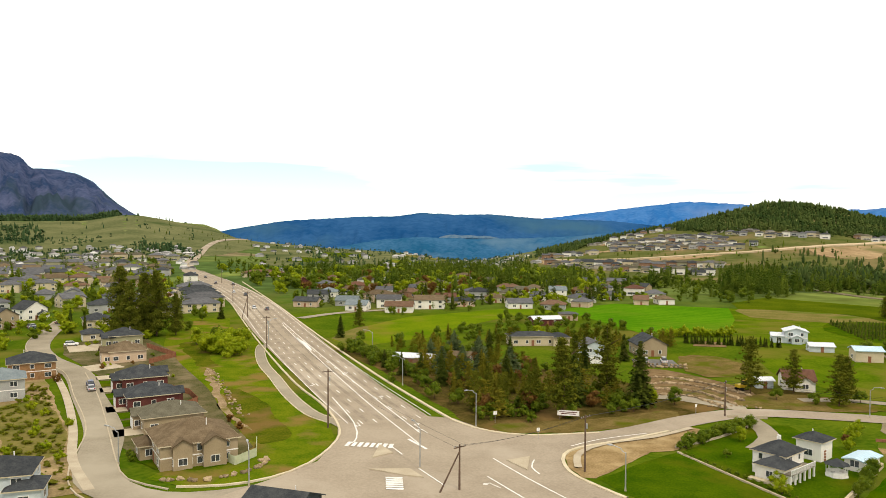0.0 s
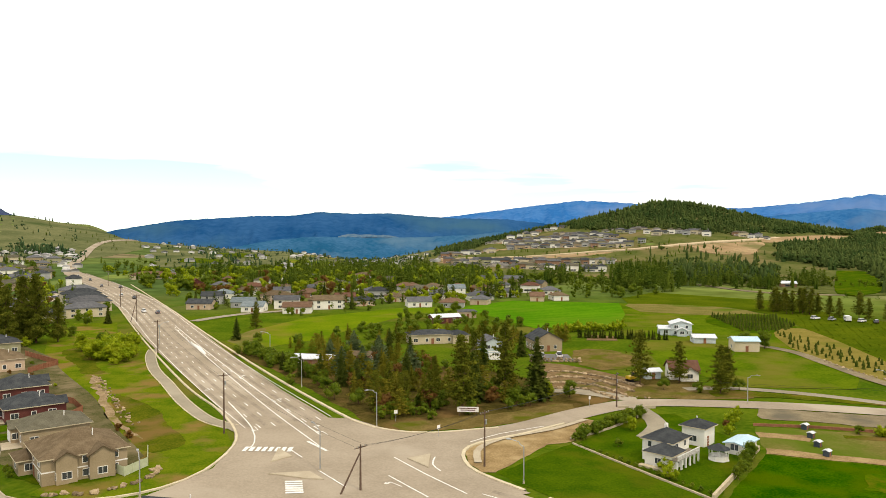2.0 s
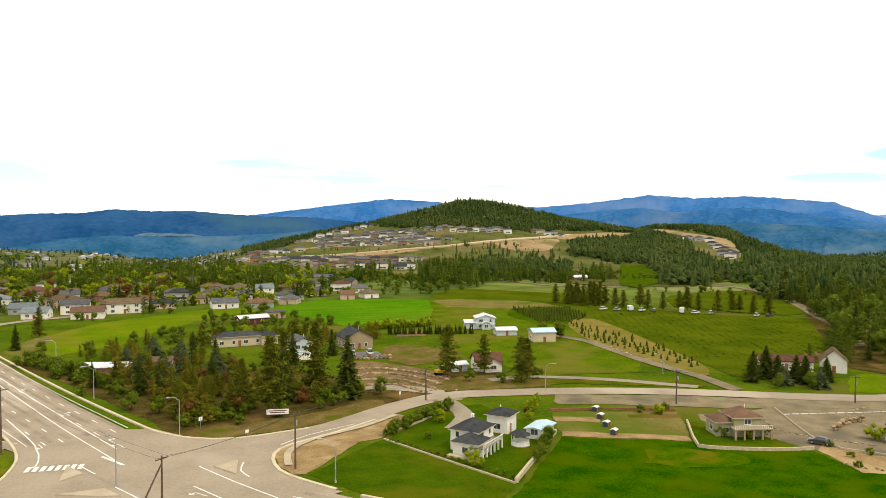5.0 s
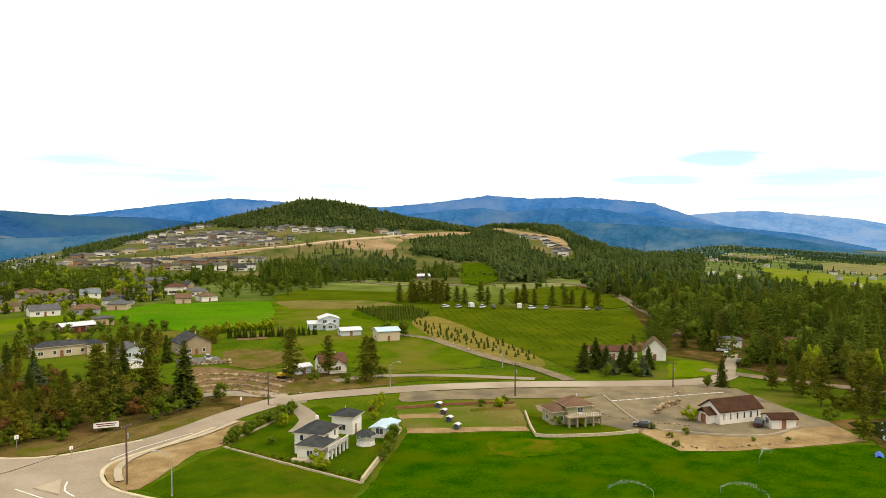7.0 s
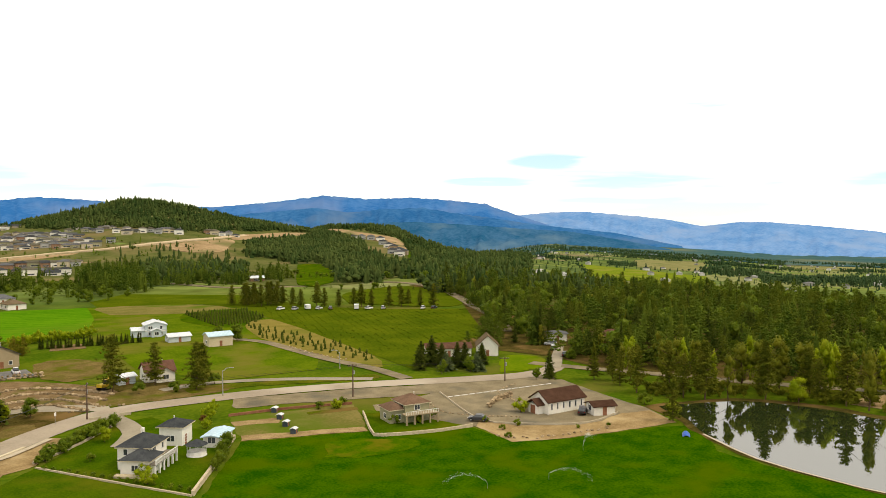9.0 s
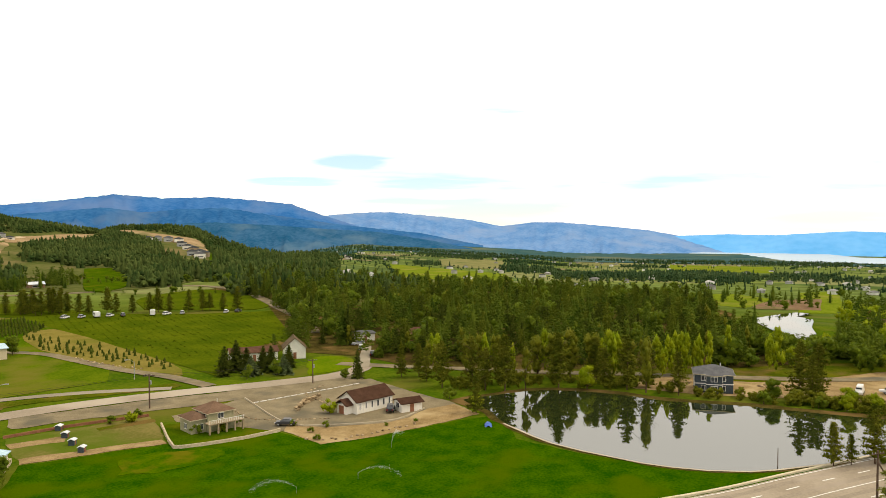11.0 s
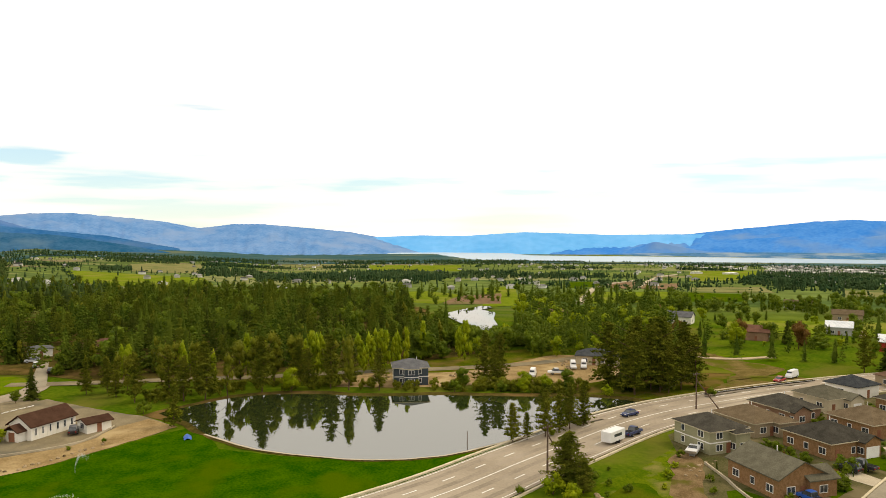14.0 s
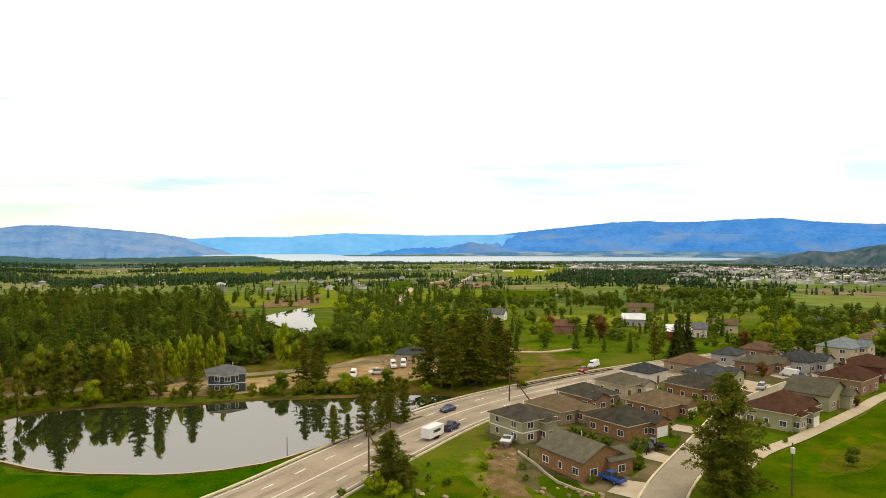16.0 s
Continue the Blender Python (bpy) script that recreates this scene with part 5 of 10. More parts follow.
make_stock("spruce_tree", 2, lambda i: conifer_arrays(50 + i, 1, 0.34, 18, 9, 8, bare=0.04, ragged=0.2, core=0.6, taper=0.95), "spruce", 0.8, 0.018)
make_stock("leafy_tree", 4, lambda i: broadleaf_arrays(60 + i, 1, 0.4, 15, 130, low=0.15), "leaf", 0.6, 0.022, 8)
make_stock("lime_tree", 3, lambda i: broadleaf_arrays(70 + i, 1, 0.42, 14, 130, low=0.1), "lime", 0.55, 0.022, 8)
make_stock("copper_tree", 2, lambda i: broadleaf_arrays(80 + i, 1, 0.38, 14, 130, low=0.12), "rust", 0.6, 0.022, 8)
make_stock("poplar_tree", 3, lambda i: broadleaf_arrays(90 + i, 1, 0.13, 22, 50, low=0.06, upright=2.2), "poplar", 0.7, 0.014, 6)
make_stock("cypress", 1, lambda i: conifer_arrays(100 + i, 1, 0.11, 16, 7, 6, bare=0.02, ragged=0.15, core=0.8, taper=0.4), "fir", 0.5, 0.02)
make_stock("shrub", 3, lambda i: broadleaf_arrays(110 + i, 1, 0.6, 8, 45, low=0.02), "leaf", 0.3, 0.05, 4)
make_stock("yellow_shrub", 2, lambda i: broadleaf_arrays(120 + i, 1, 0.6, 8, 45, low=0.02), "lime", 0.3, 0.05, 4)
make_stock("red_shrub", 2, lambda i: broadleaf_arrays(125 + i, 1, 0.6, 8, 45, low=0.02), "rust", 0.3, 0.05, 4)
LABELS = {"near_pine": "tall dense ponderosa pine on a grass slope", "pine_tree": "tall ragged ponderosa pine with a bare lower trunk", "fir_tree": "dark green conical fir tree", "spruce_tree": "broad blue-green spruce tree",
          "leafy_tree": "broadleaved tree in fresh green leaf", "lime_tree": "tree in bright yellow-green spring leaf", "copper_tree": "tree with copper-red spring leaves",
          "poplar_tree": "slender upright poplar in young leaf", "cypress": "narrow dark green cypress tree", "shrub": "rounded green shrub on grass", "yellow_shrub": "bright yellow-green spring shrub", "red_shrub": "reddish shrub beside a house"}
tree_rng = random.Random(5)


def tree(kind, x, y, h, width=1.0, label=None, group=""):
    crown, trunk = STOCK[kind][tree_rng.randrange(len(STOCK[kind]))]
    ob = empty("pine_tree" if kind == "near_pine" else kind, x, y, ground_z(x, y), tree_rng.uniform(0, 360))
    ob.scale = (h * width, h * width, h)
    for nm, me in (("trunk", trunk), ("crown", crown)):
        part(nm, me, None, ob)
    return tagged(ob, label or LABELS[kind], "shrub" if "shrub" in kind else "tree", group or kind.replace("near_pine", "pine_tree").replace("_", " ") + "s")


def trees(rows):
    for kind, x, y, h, *w in rows:
        tree(kind, x, y, h, *w)


def woods(name, spots, templates, material, label):
    """One sheet of far woodland: many trees joined. spots: (x, y, height, spread)."""
    rng = random.Random(len(spots))
    V, F, o = [], [], 0
    for x, y, h, w in spots:
        v, f = templates[rng.randrange(len(templates))]
        a = rng.uniform(0, 6.28)
        c, s = math.cos(a), math.sin(a)
        q = np.empty_like(v)
        q[:, 0] = (v[:, 0] * c - v[:, 1] * s) * h * w + x
        q[:, 1] = (v[:, 0] * s + v[:, 1] * c) * h * w + y
        q[:, 2] = v[:, 2] * h + ground_z(x, y) - 0.3
        V.append(q)
        F.append(f + o)
        o += len(v)
    if not V:
        return None
    return tagged(part(name, tri_mesh(name, np.concatenate(V), np.concatenate(F), M[material]), None), label, "trees", kind="stuff")


MIDCON = [conifer_arrays(200 + i, 1, 0.19 + 0.03 * i, 11, 6, 4, bare=0.1 * i, ragged=0.45, core=0.5, taper=0.55 + 0.15 * i) for i in range(3)] + [pine_arrays(210 + i, 1, 0.2 + 0.03 * i, 20, 2, 5, bare=0.12 + 0.06 * i, tuft=0.085) for i in range(4)]
MIDLEAF = [broadleaf_arrays(220 + i, 1, 0.42, 10, 30, low=0.06) for i in range(4)]
NEARCON = [pine_arrays(280 + i, 1, 0.2 + 0.025 * i, 44, 3, 9, bare=0.08 + 0.06 * i, tuft=0.055) for i in range(4)] + [conifer_arrays(290 + i, 1, 0.18 + 0.03 * i, 18, 7, 6, bare=0.05, ragged=0.45, core=0.45, taper=0.7) for i in range(2)]
FARCON = [conifer_arrays(240 + i, 1, 0.23, 4, 5, 1, bare=0.02, ragged=0.4, core=0.8, taper=0.6) for i in range(4)]
FARLEAF = [broadleaf_arrays(250 + i, 1, 0.5, 4, 3, low=0.02) for i in range(3)]


def scatter(rng, poly, n, h0, h1, w0=0.9, w1=1.25, keep_off=()):
    xs, ys = [p[0] for p in poly], [p[1] for p in poly]
    out = []
    tries = 0
    while len(out) < n and tries < n * 30:
        tries += 1
        x, y = rng.uniform(min(xs), max(xs)), rng.uniform(min(ys), max(ys))
        if inside(poly, x, y) and not any(inside(k, x, y) for k in keep_off):
            out.append((x, y, rng.uniform(h0, h1), rng.uniform(w0, w1)))
    return out


def polar_poly(a0, a1, r0, r1):
    return [polar(a, r) for r, seq in ((r0, (a0, (a0 + a1) / 2, a1)), (r1, (a1, (a0 + a1) / 2, a0))) for a in seq]


def hedge_row(rng, a, b, gap, h0, h1, jitter=2.0):
    n = max(2, int(math.hypot(b[0] - a[0], b[1] - a[1]) / gap))
    return [(a[0] + (b[0] - a[0]) * i / n + rng.uniform(-jitter, jitter), a[1] + (b[1] - a[1]) * i / n + rng.uniform(-jitter, jitter), rng.uniform(h0, h1), rng.uniform(0.9, 1.3)) for i in range(n)]


POND_CLEARING = polar_poly(-82.3, -87.2, 296, 475)
POND_VERGE = polar_poly(-82.6, -87.2, 250, 298)


def clear_pond(spots):
    """Trees outside the upper pond's clearing; those on its near verge stay low."""
    kept = [q for q in spots if not inside(POND_CLEARING, q[0], q[1])]
    return [(q[0], q[1], min(q[2], 5.5 + 0.1 * (298 - q[0])), q[3]) if inside(POND_VERGE, q[0], q[1]) else q for q in kept]


rng = random.Random(11)
WOOD = [(192, 182), (222, 190), (262, 232), (325, 305), (360, 385), (430, 420), (560, 300), (590, 200), (520, 115), (450, 80), (385, 72), (320, 46), (262, 26), (246, 46), (226, 88), (214, 112), (204, 132), (204, 152), (212, 168)]
WOOD_GAPS = [[(232, 146), (248, 150), (246, 160), (230, 158)], [(194, 146), (214, 161), (226, 170), (231, 162), (204, 140)], [(300, 95), (330, 100), (332, 120), (302, 118)]]
EDGE = [(204, 150), (214, 112), (226, 88), (246, 46), (262, 26), (290, 36), (262, 80), (244, 110), (228, 150)]
ROAD_STRIP = [(-300, 860), (-250, 700), (-182, 552), (-124, 422), (-80, 296), (-40, 296), (-84, 430), (-140, 565), (-208, 715), (-256, 860)]
TOWNHOUSES = [(-110, 372), (-150, 366), (-205, 430), (-200, 500), (-150, 505)]
HAMLET = polar_poly(-51.5, -58.5, 555, 700)
HOUSE_LAWN = [(20, 252), (47, 252), (50, 284), (20, 284)]
HOME_STRIP = [polar(4, 300), polar(-14, 300), polar(-14, 460), polar(8, 540), polar(12, 480)]
ESTATE = [polar(a, r) for a, r in ((-7, 900), (-10, 780), (-16, 750), (-22, 790), (-23, 850), (-31, 860), (-31, 1090), (-26, 1010), (-19.5, 1090), (-16, 1230), (-13, 1240), (-11, 1180), (-8, 1020))]
SCARS = [[polar(a, r) for a, r in q] for q in (((-36.5, 1250), (-38, 1240), (-42.4, 1120), (-43.2, 900), (-42.8, 740), (-44, 740), (-40.2, 870), (-39.2, 1080), (-37, 1170)), ((-34.6, 780), (-36.5, 780), (-37.6, 650), (-37.2, 530), (-34.6, 520)), ((-29.8, 830), (-32.7, 840), (-34.6, 770), (-34.6, 540), (-30.2, 540)), ((-30, 1100), (-35.6, 1240), (-35.8, 1160), (-31, 1000), (-29, 860), (-27, 860)))]
CLEAR = [[(-39, 322), (-16, 368), (31, 403), (52, 406), (60, 390), (33, 371), (6, 330), (-6, 300), (-24, 284), (-30, 273), (-44, 296)], [(60, 402), (98, 434), (154, 412), (138, 360), (116, 313), (82, 318)]]


def clumps(rng, poly, n, per, spread, h0, h1, keep_off=()):
    """Trees standing in loose clumps of one height class, with gaps between."""
    out = []
    for x, y, h, w in scatter(rng, poly, n, h0, h1, keep_off=keep_off):
        for k in range(rng.randint(per // 2, per)):
            px, py = x + rng.gauss(0, spread), y + rng.gauss(0, spread * 0.6)
            if not any(inside(q, px, py) for q in keep_off):
                out.append((px, py, h * rng.uniform(0.7, 1.1), w * rng.uniform(0.85, 1.15)))
    return out


near_wood = scatter(rng, WOOD, 1250, 7, 13, 0.95, 1.35, keep_off=WOOD_GAPS) + scatter(rng, WOOD, 200, 12, 16.5, 0.85, 1.1, keep_off=WOOD_GAPS)
near_wood = clear_pond(near_wood)
woods("bank_bushes", scatter(rng, [(-112, 214), (-100, 194), (-80, 161), (-68, 138), (-62, 127), (-68, 124), (-84, 140), (-100, 160), (-124, 202)], 420, 0.4, 1.3, 1.2, 2.4), MIDLEAF, "poplar", "yellow-green bushes on the sandy bank")
woods("street_hedges", [(x + rng.uniform(-1, 1), y + rng.uniform(-1, 1), rng.uniform(1.2, 2.4), 1.3) for x0, y0, x1, y1 in ((166, -36, 178, -48), (150, -46, 160, -43), (168, -55, 182, -60), (180, -46, 192, -58), (182, -72, 196, -76), (146, -42, 152, -48)) for x, y in ((x0 + (x1 - x0) * k / 9, y0 + (y1 - y0) * k / 9) for k in range(10))], MIDLEAF, "leaf", "clipped dark hedges between the houses")
woods("shore_bushes", scatter(rng, [(200, 33), (202, 12), (204, -10), (211, -12), (209, 12), (206, 33)], 60, 1.8, 4.2), MIDLEAF, "poplar", "yellow-brown bushes along the pond shore")
woods("shore_scrub", scatter(rng, [(176, 96), (192, 82), (199, 60), (200, 36), (206, 36), (206, 62), (198, 90), (182, 104)], 80, 1.5, 3.5), MIDLEAF, "poplar", "olive-brown scrub along the pond shore")
SLIM = [broadleaf_arrays(230 + i, 1, 0.13, 16, 22, low=0.04, upright=2.2) for i in range(3)]
slim = []
for cx, cy, n in ((203, 98, 5), (210, 82, 4), (216, 69, 9), (224, 55, 5), (231, 46, 8), (246, 30, 4), (201, 116, 4)):
    slim += [(cx + rng.gauss(0, 3), cy + rng.gauss(0, 4), rng.uniform(11, 16), rng.uniform(0.7, 1.05)) for k in range(n)]
woods("wood_edge", scatter(rng, EDGE, 16, 7, 13, 0.7, 1.1) + scatter(rng, WOOD, 60, 8, 13, 0.8, 1.2, keep_off=WOOD_GAPS), SLIM, "poplar", "young yellow-green trees along the edge of the wood")
woods("poplar_clumps", slim, SLIM, "lime", "clumps of slim poplars in yellow-green leaf before the wood")
woods("wood_edge_leaf", clear_pond(scatter(rng, WOOD, 200, 6, 12, 0.8, 1.1, keep_off=WOOD_GAPS)), MIDLEAF, "leaf", "broadleaved trees within the pine wood")
front = [q for q in near_wood if math.hypot(q[0], q[1]) < 292]
back = [q for q in near_wood if math.hypot(q[0], q[1]) >= 292]
woods("pine_wood_front", front[::2], NEARCON, "woods", "ragged front rows of the pine wood")
woods("pine_wood_light", front[1::4] + back[2::5], NEARCON[:4], "lightwoods", "lighter olive pines within the wood")
woods("pine_wood_dark", front[3::4] + back[3::5], NEARCON, "fir", "dark green firs within the wood")
woods("pine_wood", back[0::5] + back[1::5] + back[4::5], MIDCON, "woods", "dense dark pine wood behind the pond")
hill_wood = scatter(rng, polar_poly(-17, -32, 1010, 1340), 2200, 6, 11, 1.2, 1.7, keep_off=[ESTATE] + SCARS) + scatter(rng, polar_poly(-7, -18, 1080, 1330), 800, 6, 10, 1.0, 1.4, keep_off=[ESTATE]) + scatter(rng, polar_poly(-31, -38, 830, 1340), 1000, 7, 11, 1.2, 1.7, keep_off=SCARS)
hill_wood += scatter(rng, polar_poly(-41, -52, 600, 1320), 1900, 7, 12, 1.1, 1.6, keep_off=SCARS) + scatter(rng, polar_poly(-35, -43, 1000, 1350), 650, 7, 11, 1.2, 1.6, keep_off=SCARS) + scatter(rng, polar_poly(-32, -41, 560, 1000), 900, 8, 12, 1.1, 1.5, keep_off=SCARS)
hill_wood += scatter(rng, polar_poly(-24, -31, 600, 740), 230, 9, 14, 1.0, 1.3) + scatter(rng, polar_poly(-44, -58, 480, 700), 500, 10, 15, keep_off=[HAMLET]) + scatter(rng, polar_poly(-22.5, -31, 740, 900), 60, 6, 10)
woods("hill_crest_trees", scatter(rng, polar_poly(-19, -27, 1180, 1300), 110, 8, 15, 0.8, 1.2), FARCON, "hillwoods", "tall conifers along the crest of the hill")
woods("hill_forest", hill_wood, FARCON + FARLEAF[:2], "hillwoods", "conifer forest covering the hill")
belt = clumps(rng, polar_poly(-4, -24, 500, 590), 34, 9, 7, 9, 15.5, [HOME_STRIP]) + clumps(rng, polar_poly(-4, -24, 580, 720), 26, 8, 8, 6, 10) + clumps(rng, polar_poly(-24, -34, 560, 640), 20, 9, 7, 9, 14) + clumps(rng, polar_poly(-20, -34, 630, 770), 34, 8, 9, 8, 12, SCARS) + clumps(rng, polar_poly(12, -6, 600, 760), 22, 8, 9, 9, 16, [ROAD_STRIP])
belt += clumps(rng, polar_poly(6, -4, 500, 600), 11, 8, 7, 9, 15, [ROAD_STRIP]) + scatter(rng, polar_poly(10, -24, 470, 740), 70, 6, 14, keep_off=[ROAD_STRIP, HOME_STRIP])
woods("plot_trees", scatter(rng, polar_poly(-8, -30, 780, 1110), 200, 3, 6), FARLEAF + FARCON, "woods", "garden trees on the hillside plots")
woods("tree_belt", belt, MIDCON, "woods", "belt of dark conifers below the hillside houses")
leafy = scatter(rng, polar_poly(14, -10, 530, 730), 230, 5, 10, keep_off=[ROAD_STRIP]) + scatter(rng, polar_poly(32, 12, 330, 900), 200, 3, 6.5, keep_off=[ROAD_STRIP, TOWNHOUSES]) + scatter(rng, polar_poly(-8, -24, 470, 620), 110, 4, 8)
leafy += scatter(rng, polar_poly(-86, -128, 285, 415), 260, 4, 7.5, keep_off=[[polar(*q) for q in VALLEY_FIELDS[9][2]]]) + scatter(rng, [(246, 46), (300, 40), (330, 30), (300, 0), (262, 2)], 60, 5, 10) + scatter(rng, HOME_STRIP, 70, 2.5, 5.5, keep_off=[ROAD_STRIP] + CLEAR)
vrng = random.Random(77)
VINE_VIEW, BARN_VIEW = polar_poly(-98.5, -118, 338, 465), polar_poly(-99, -118, 278, 338)


def open_view(spots):
    """Few trees on the vineyards; low ones on the gardens before them."""
    kept = [q for q in spots if not inside(VINE_VIEW, q[0], q[1]) or vrng.random() < 0.05]
    return [(q[0], q[1], q[2] * 0.5, q[3] * 1.3) if inside(BARN_VIEW, q[0], q[1]) and vrng.random() < 0.85 else q for q in kept if not inside(BARN_VIEW, q[0], q[1]) or vrng.random() < 0.42]


leafy = clear_pond(leafy + scatter(vrng, EDGE, 80, 3, 7, 0.8, 1.2)) + scatter(vrng, polar_poly(-82.4, -87, 286, 300), 30, 2, 4) + scatter(vrng, polar_poly(-87, -96, 258, 300), 18, 5, 8, 0.6, 0.9) + scatter(vrng, polar_poly(-88.5, -96, 420, 560), 24, 5, 9, 0.6, 0.9)
woods("leafy_belt", open_view(leafy), MIDLEAF, "leaf", "scattered broadleaved trees among the plots")
gold = scatter(rng, polar_poly(14, -14, 480, 710), 120, 4, 9, keep_off=[ROAD_STRIP]) + scatter(rng, polar_poly(32, 14, 330, 800), 90, 4, 8, keep_off=[ROAD_STRIP]) + scatter(rng, polar_poly(-86, -126, 290, 420), 120, 4, 8) + scatter(rng, [(30, 405), (98, 440), (150, 425), (130, 455), (60, 470), (0, 420)], 24, 4, 8)
gold = clear_pond(gold) + scatter(vrng, polar_poly(-86.8, -90, 400, 460), 12, 6, 10, 0.7, 1.0) + scatter(vrng, polar_poly(-83, -97, 255, 330), 30, 4, 8, 0.6, 1.0, keep_off=[POND_CLEARING])
leafy_east = scatter(vrng, polar_poly(-96, -128, 295, 430), 150, 5, 10, keep_off=[[polar(*q) for q in VALLEY_FIELDS[k][2]] for k in (0, 9)])
woods("east_leafy_trees", open_view(leafy_east), MIDLEAF, "leaf", "broadleaved trees behind the curving street")
gold += scatter(vrng, polar_poly(-90, -126, 290, 420), 60, 5, 9, keep_off=[[polar(*q) for q in VALLEY_FIELDS[k][2]] for k in (0, 9)])
gold += scatter(vrng, polar_poly(32, 19, 300, 620), 90, 3, 6.5, 1.1, 1.5, keep_off=[ROAD_STRIP, TOWNHOUSES]) + scatter(vrng, polar_poly(14, -12, 470, 700), 80, 5, 10, keep_off=[ROAD_STRIP])
woods("golden_belt", open_view(gold), MIDLEAF, "lime", "trees in yellow-green spring leaf")
copper = scatter(rng, polar_poly(13, -12, 470, 640), 22, 4, 8, keep_off=[ROAD_STRIP]) + scatter(rng, polar_poly(-88, -126, 280, 430), 16, 5, 9) + scatter(rng, polar_poly(30, 18, 360, 700), 20, 3, 6, keep_off=[ROAD_STRIP])
copper = clear_pond(copper)
copper += scatter(vrng, polar_poly(11, -4, 470, 640), 22, 6, 10, keep_off=[ROAD_STRIP])
woods("copper_belt", open_view(copper), MIDLEAF, "rust", "trees with copper-red leaves")
conf = scatter(rng, polar_poly(-84, -128, 270, 410), 170, 6, 11) + scatter(rng, polar_poly(-84, -128, 430, 600), 14, 7, 11) + scatter(rng, polar_poly(32, 14, 420, 900), 150, 6, 11, keep_off=[ROAD_STRIP]) + scatter(rng, polar_poly(22, 14, 900, 1500), 40, 4, 7)
conf += scatter(vrng, polar_poly(-97, -128, 300, 430), 150, 8, 14, keep_off=[[polar(*q) for q in VALLEY_FIELDS[k][2]] for k in (0, 9)]) + scatter(vrng, polar_poly(-88, -97, 330, 420), 40, 8, 13, keep_off=[POND_CLEARING])
conf = clear_pond(conf + scatter(vrng, EDGE, 60, 7, 13) + scatter(vrng, polar_poly(-80, -87, 268, 308), 60, 7, 10)) + scatter(vrng, polar_poly(-87, -96, 255, 310), 75, 7, 12, 0.8, 1.1) + scatter(vrng, polar_poly(-87, -98, 430, 620), 55, 8, 13) + scatter(vrng, polar_poly(-78, -86, 500, 640), 26, 8, 13)
woods("conifer_belt", open_view(conf), MIDCON, "woods", "scattered conifers among the plots")
far = []
for k in range(120):
    a, r = rng.uniform(-130, -50), 500 + 2300 * rng.random() ** 1.3
    x, y = polar(a, r)
    d = radians(90 + a + 90) + rng.choice((0.12, 0.2, 0.25, 1.5)) + rng.uniform(-0.1, 0.1)
    L = rng.uniform(80, 420)
    far += hedge_row(rng, (x, y), (x + math.cos(d) * L, y + math.sin(d) * L), rng.uniform(7, 15), 3, 7, 3.0)
for k in range(44):
    a, r = rng.uniform(-128, -52), rng.uniform(800, 2900)
    far += scatter(rng, polar_poly(a - rng.uniform(1, 3.5), a + rng.uniform(1, 3.5), r, r + rng.uniform(25, 90)), int(50 + r * 0.05), 5, 9)
FIELDS = [[polar(*q) for q in ring] for key, label, ring in VALLEY_FIELDS]
far += scatter(rng, polar_poly(-64, -68, 1035, 1300), 150, 8, 13) + scatter(rng, polar_poly(-68, -82, 900, 1150), 800, 6, 10) + scatter(rng, polar_poly(-82, -92, 1000, 1160), 300, 5, 9) + scatter(rng, polar_poly(-103, -111.5, 880, 1400), 900, 6, 11)
far += hedge_row(rng, polar(-76.5, 669), polar(-82.1, 640), 6, 5, 9)
for ring in FIELDS:
    for p, q in zip(ring, ring[1:] + ring[:1]):
        if rng.random() < 0.6:
            far += hedge_row(rng, p, q, rng.uniform(7, 16), 3, 7, 3.0)
far += scatter(rng, polar_poly(-49, -88, 2250, 3000), 1900, 8, 14) + scatter(rng, polar_poly(-80, -128, 2200, 2900), 900, 6, 11) + scatter(rng, polar_poly(40, 18, 900, 1700), 160, 4, 8)
for k in range(26):
    a, r = rng.uniform(-4, 13), rng.uniform(800, 1500)
    x, y = polar(a, r)
    L, d = rng.uniform(40, 160), radians(a) + rng.choice((0.1, 0.3, 1.6))
    far += hedge_row(rng, (x, y), (x + math.cos(d) * L, y + math.sin(d) * L), rng.uniform(6, 12), 3, 8, 4.0)
far += scatter(rng, polar_poly(13, -6, 740, 1500), 320, 3, 7, keep_off=[ROAD_STRIP]) + scatter(rng, polar_poly(-106, -130, 800, 2300), 160, 4, 8, 1.2, 1.8)
far += clumps(vrng, polar_poly(-97, -120, 462, 520), 44, 8, 7, 5, 10) + clumps(vrng, polar_poly(-98, -120, 600, 650), 30, 8, 9, 5, 10) + clumps(vrng, polar_poly(-86, -120, 770, 830), 36, 8, 11, 5, 10)
for k in range(64):
    a, r = vrng.uniform(-128, -99), 560 + 1700 * vrng.random()
    far += hedge_row(vrng, polar(a, r), polar(a - vrng.uniform(1.5, 6) * 800 / r, r + vrng.uniform(-25, 25)), vrng.uniform(3.5, 6), 4, 8, 3.5)
far += scatter(rng, polar_poly(31, 17.5, 900, 1060), 320, 3, 6, 1.2, 1.8, keep_off=[ROAD_STRIP]) + scatter(rng, polar_poly(34, 24, 1150, 1250), 120, 3, 6, 1.3, 1.8) + scatter(rng, polar_poly(34, 22.8, 1640, 1815), 750, 9, 17) + scatter(rng, polar_poly(34, 27.5, 1180, 1480), 260, 6, 11) + scatter(rng, polar_poly(22, 18.5, 1000, 1100), 90, 6, 10)
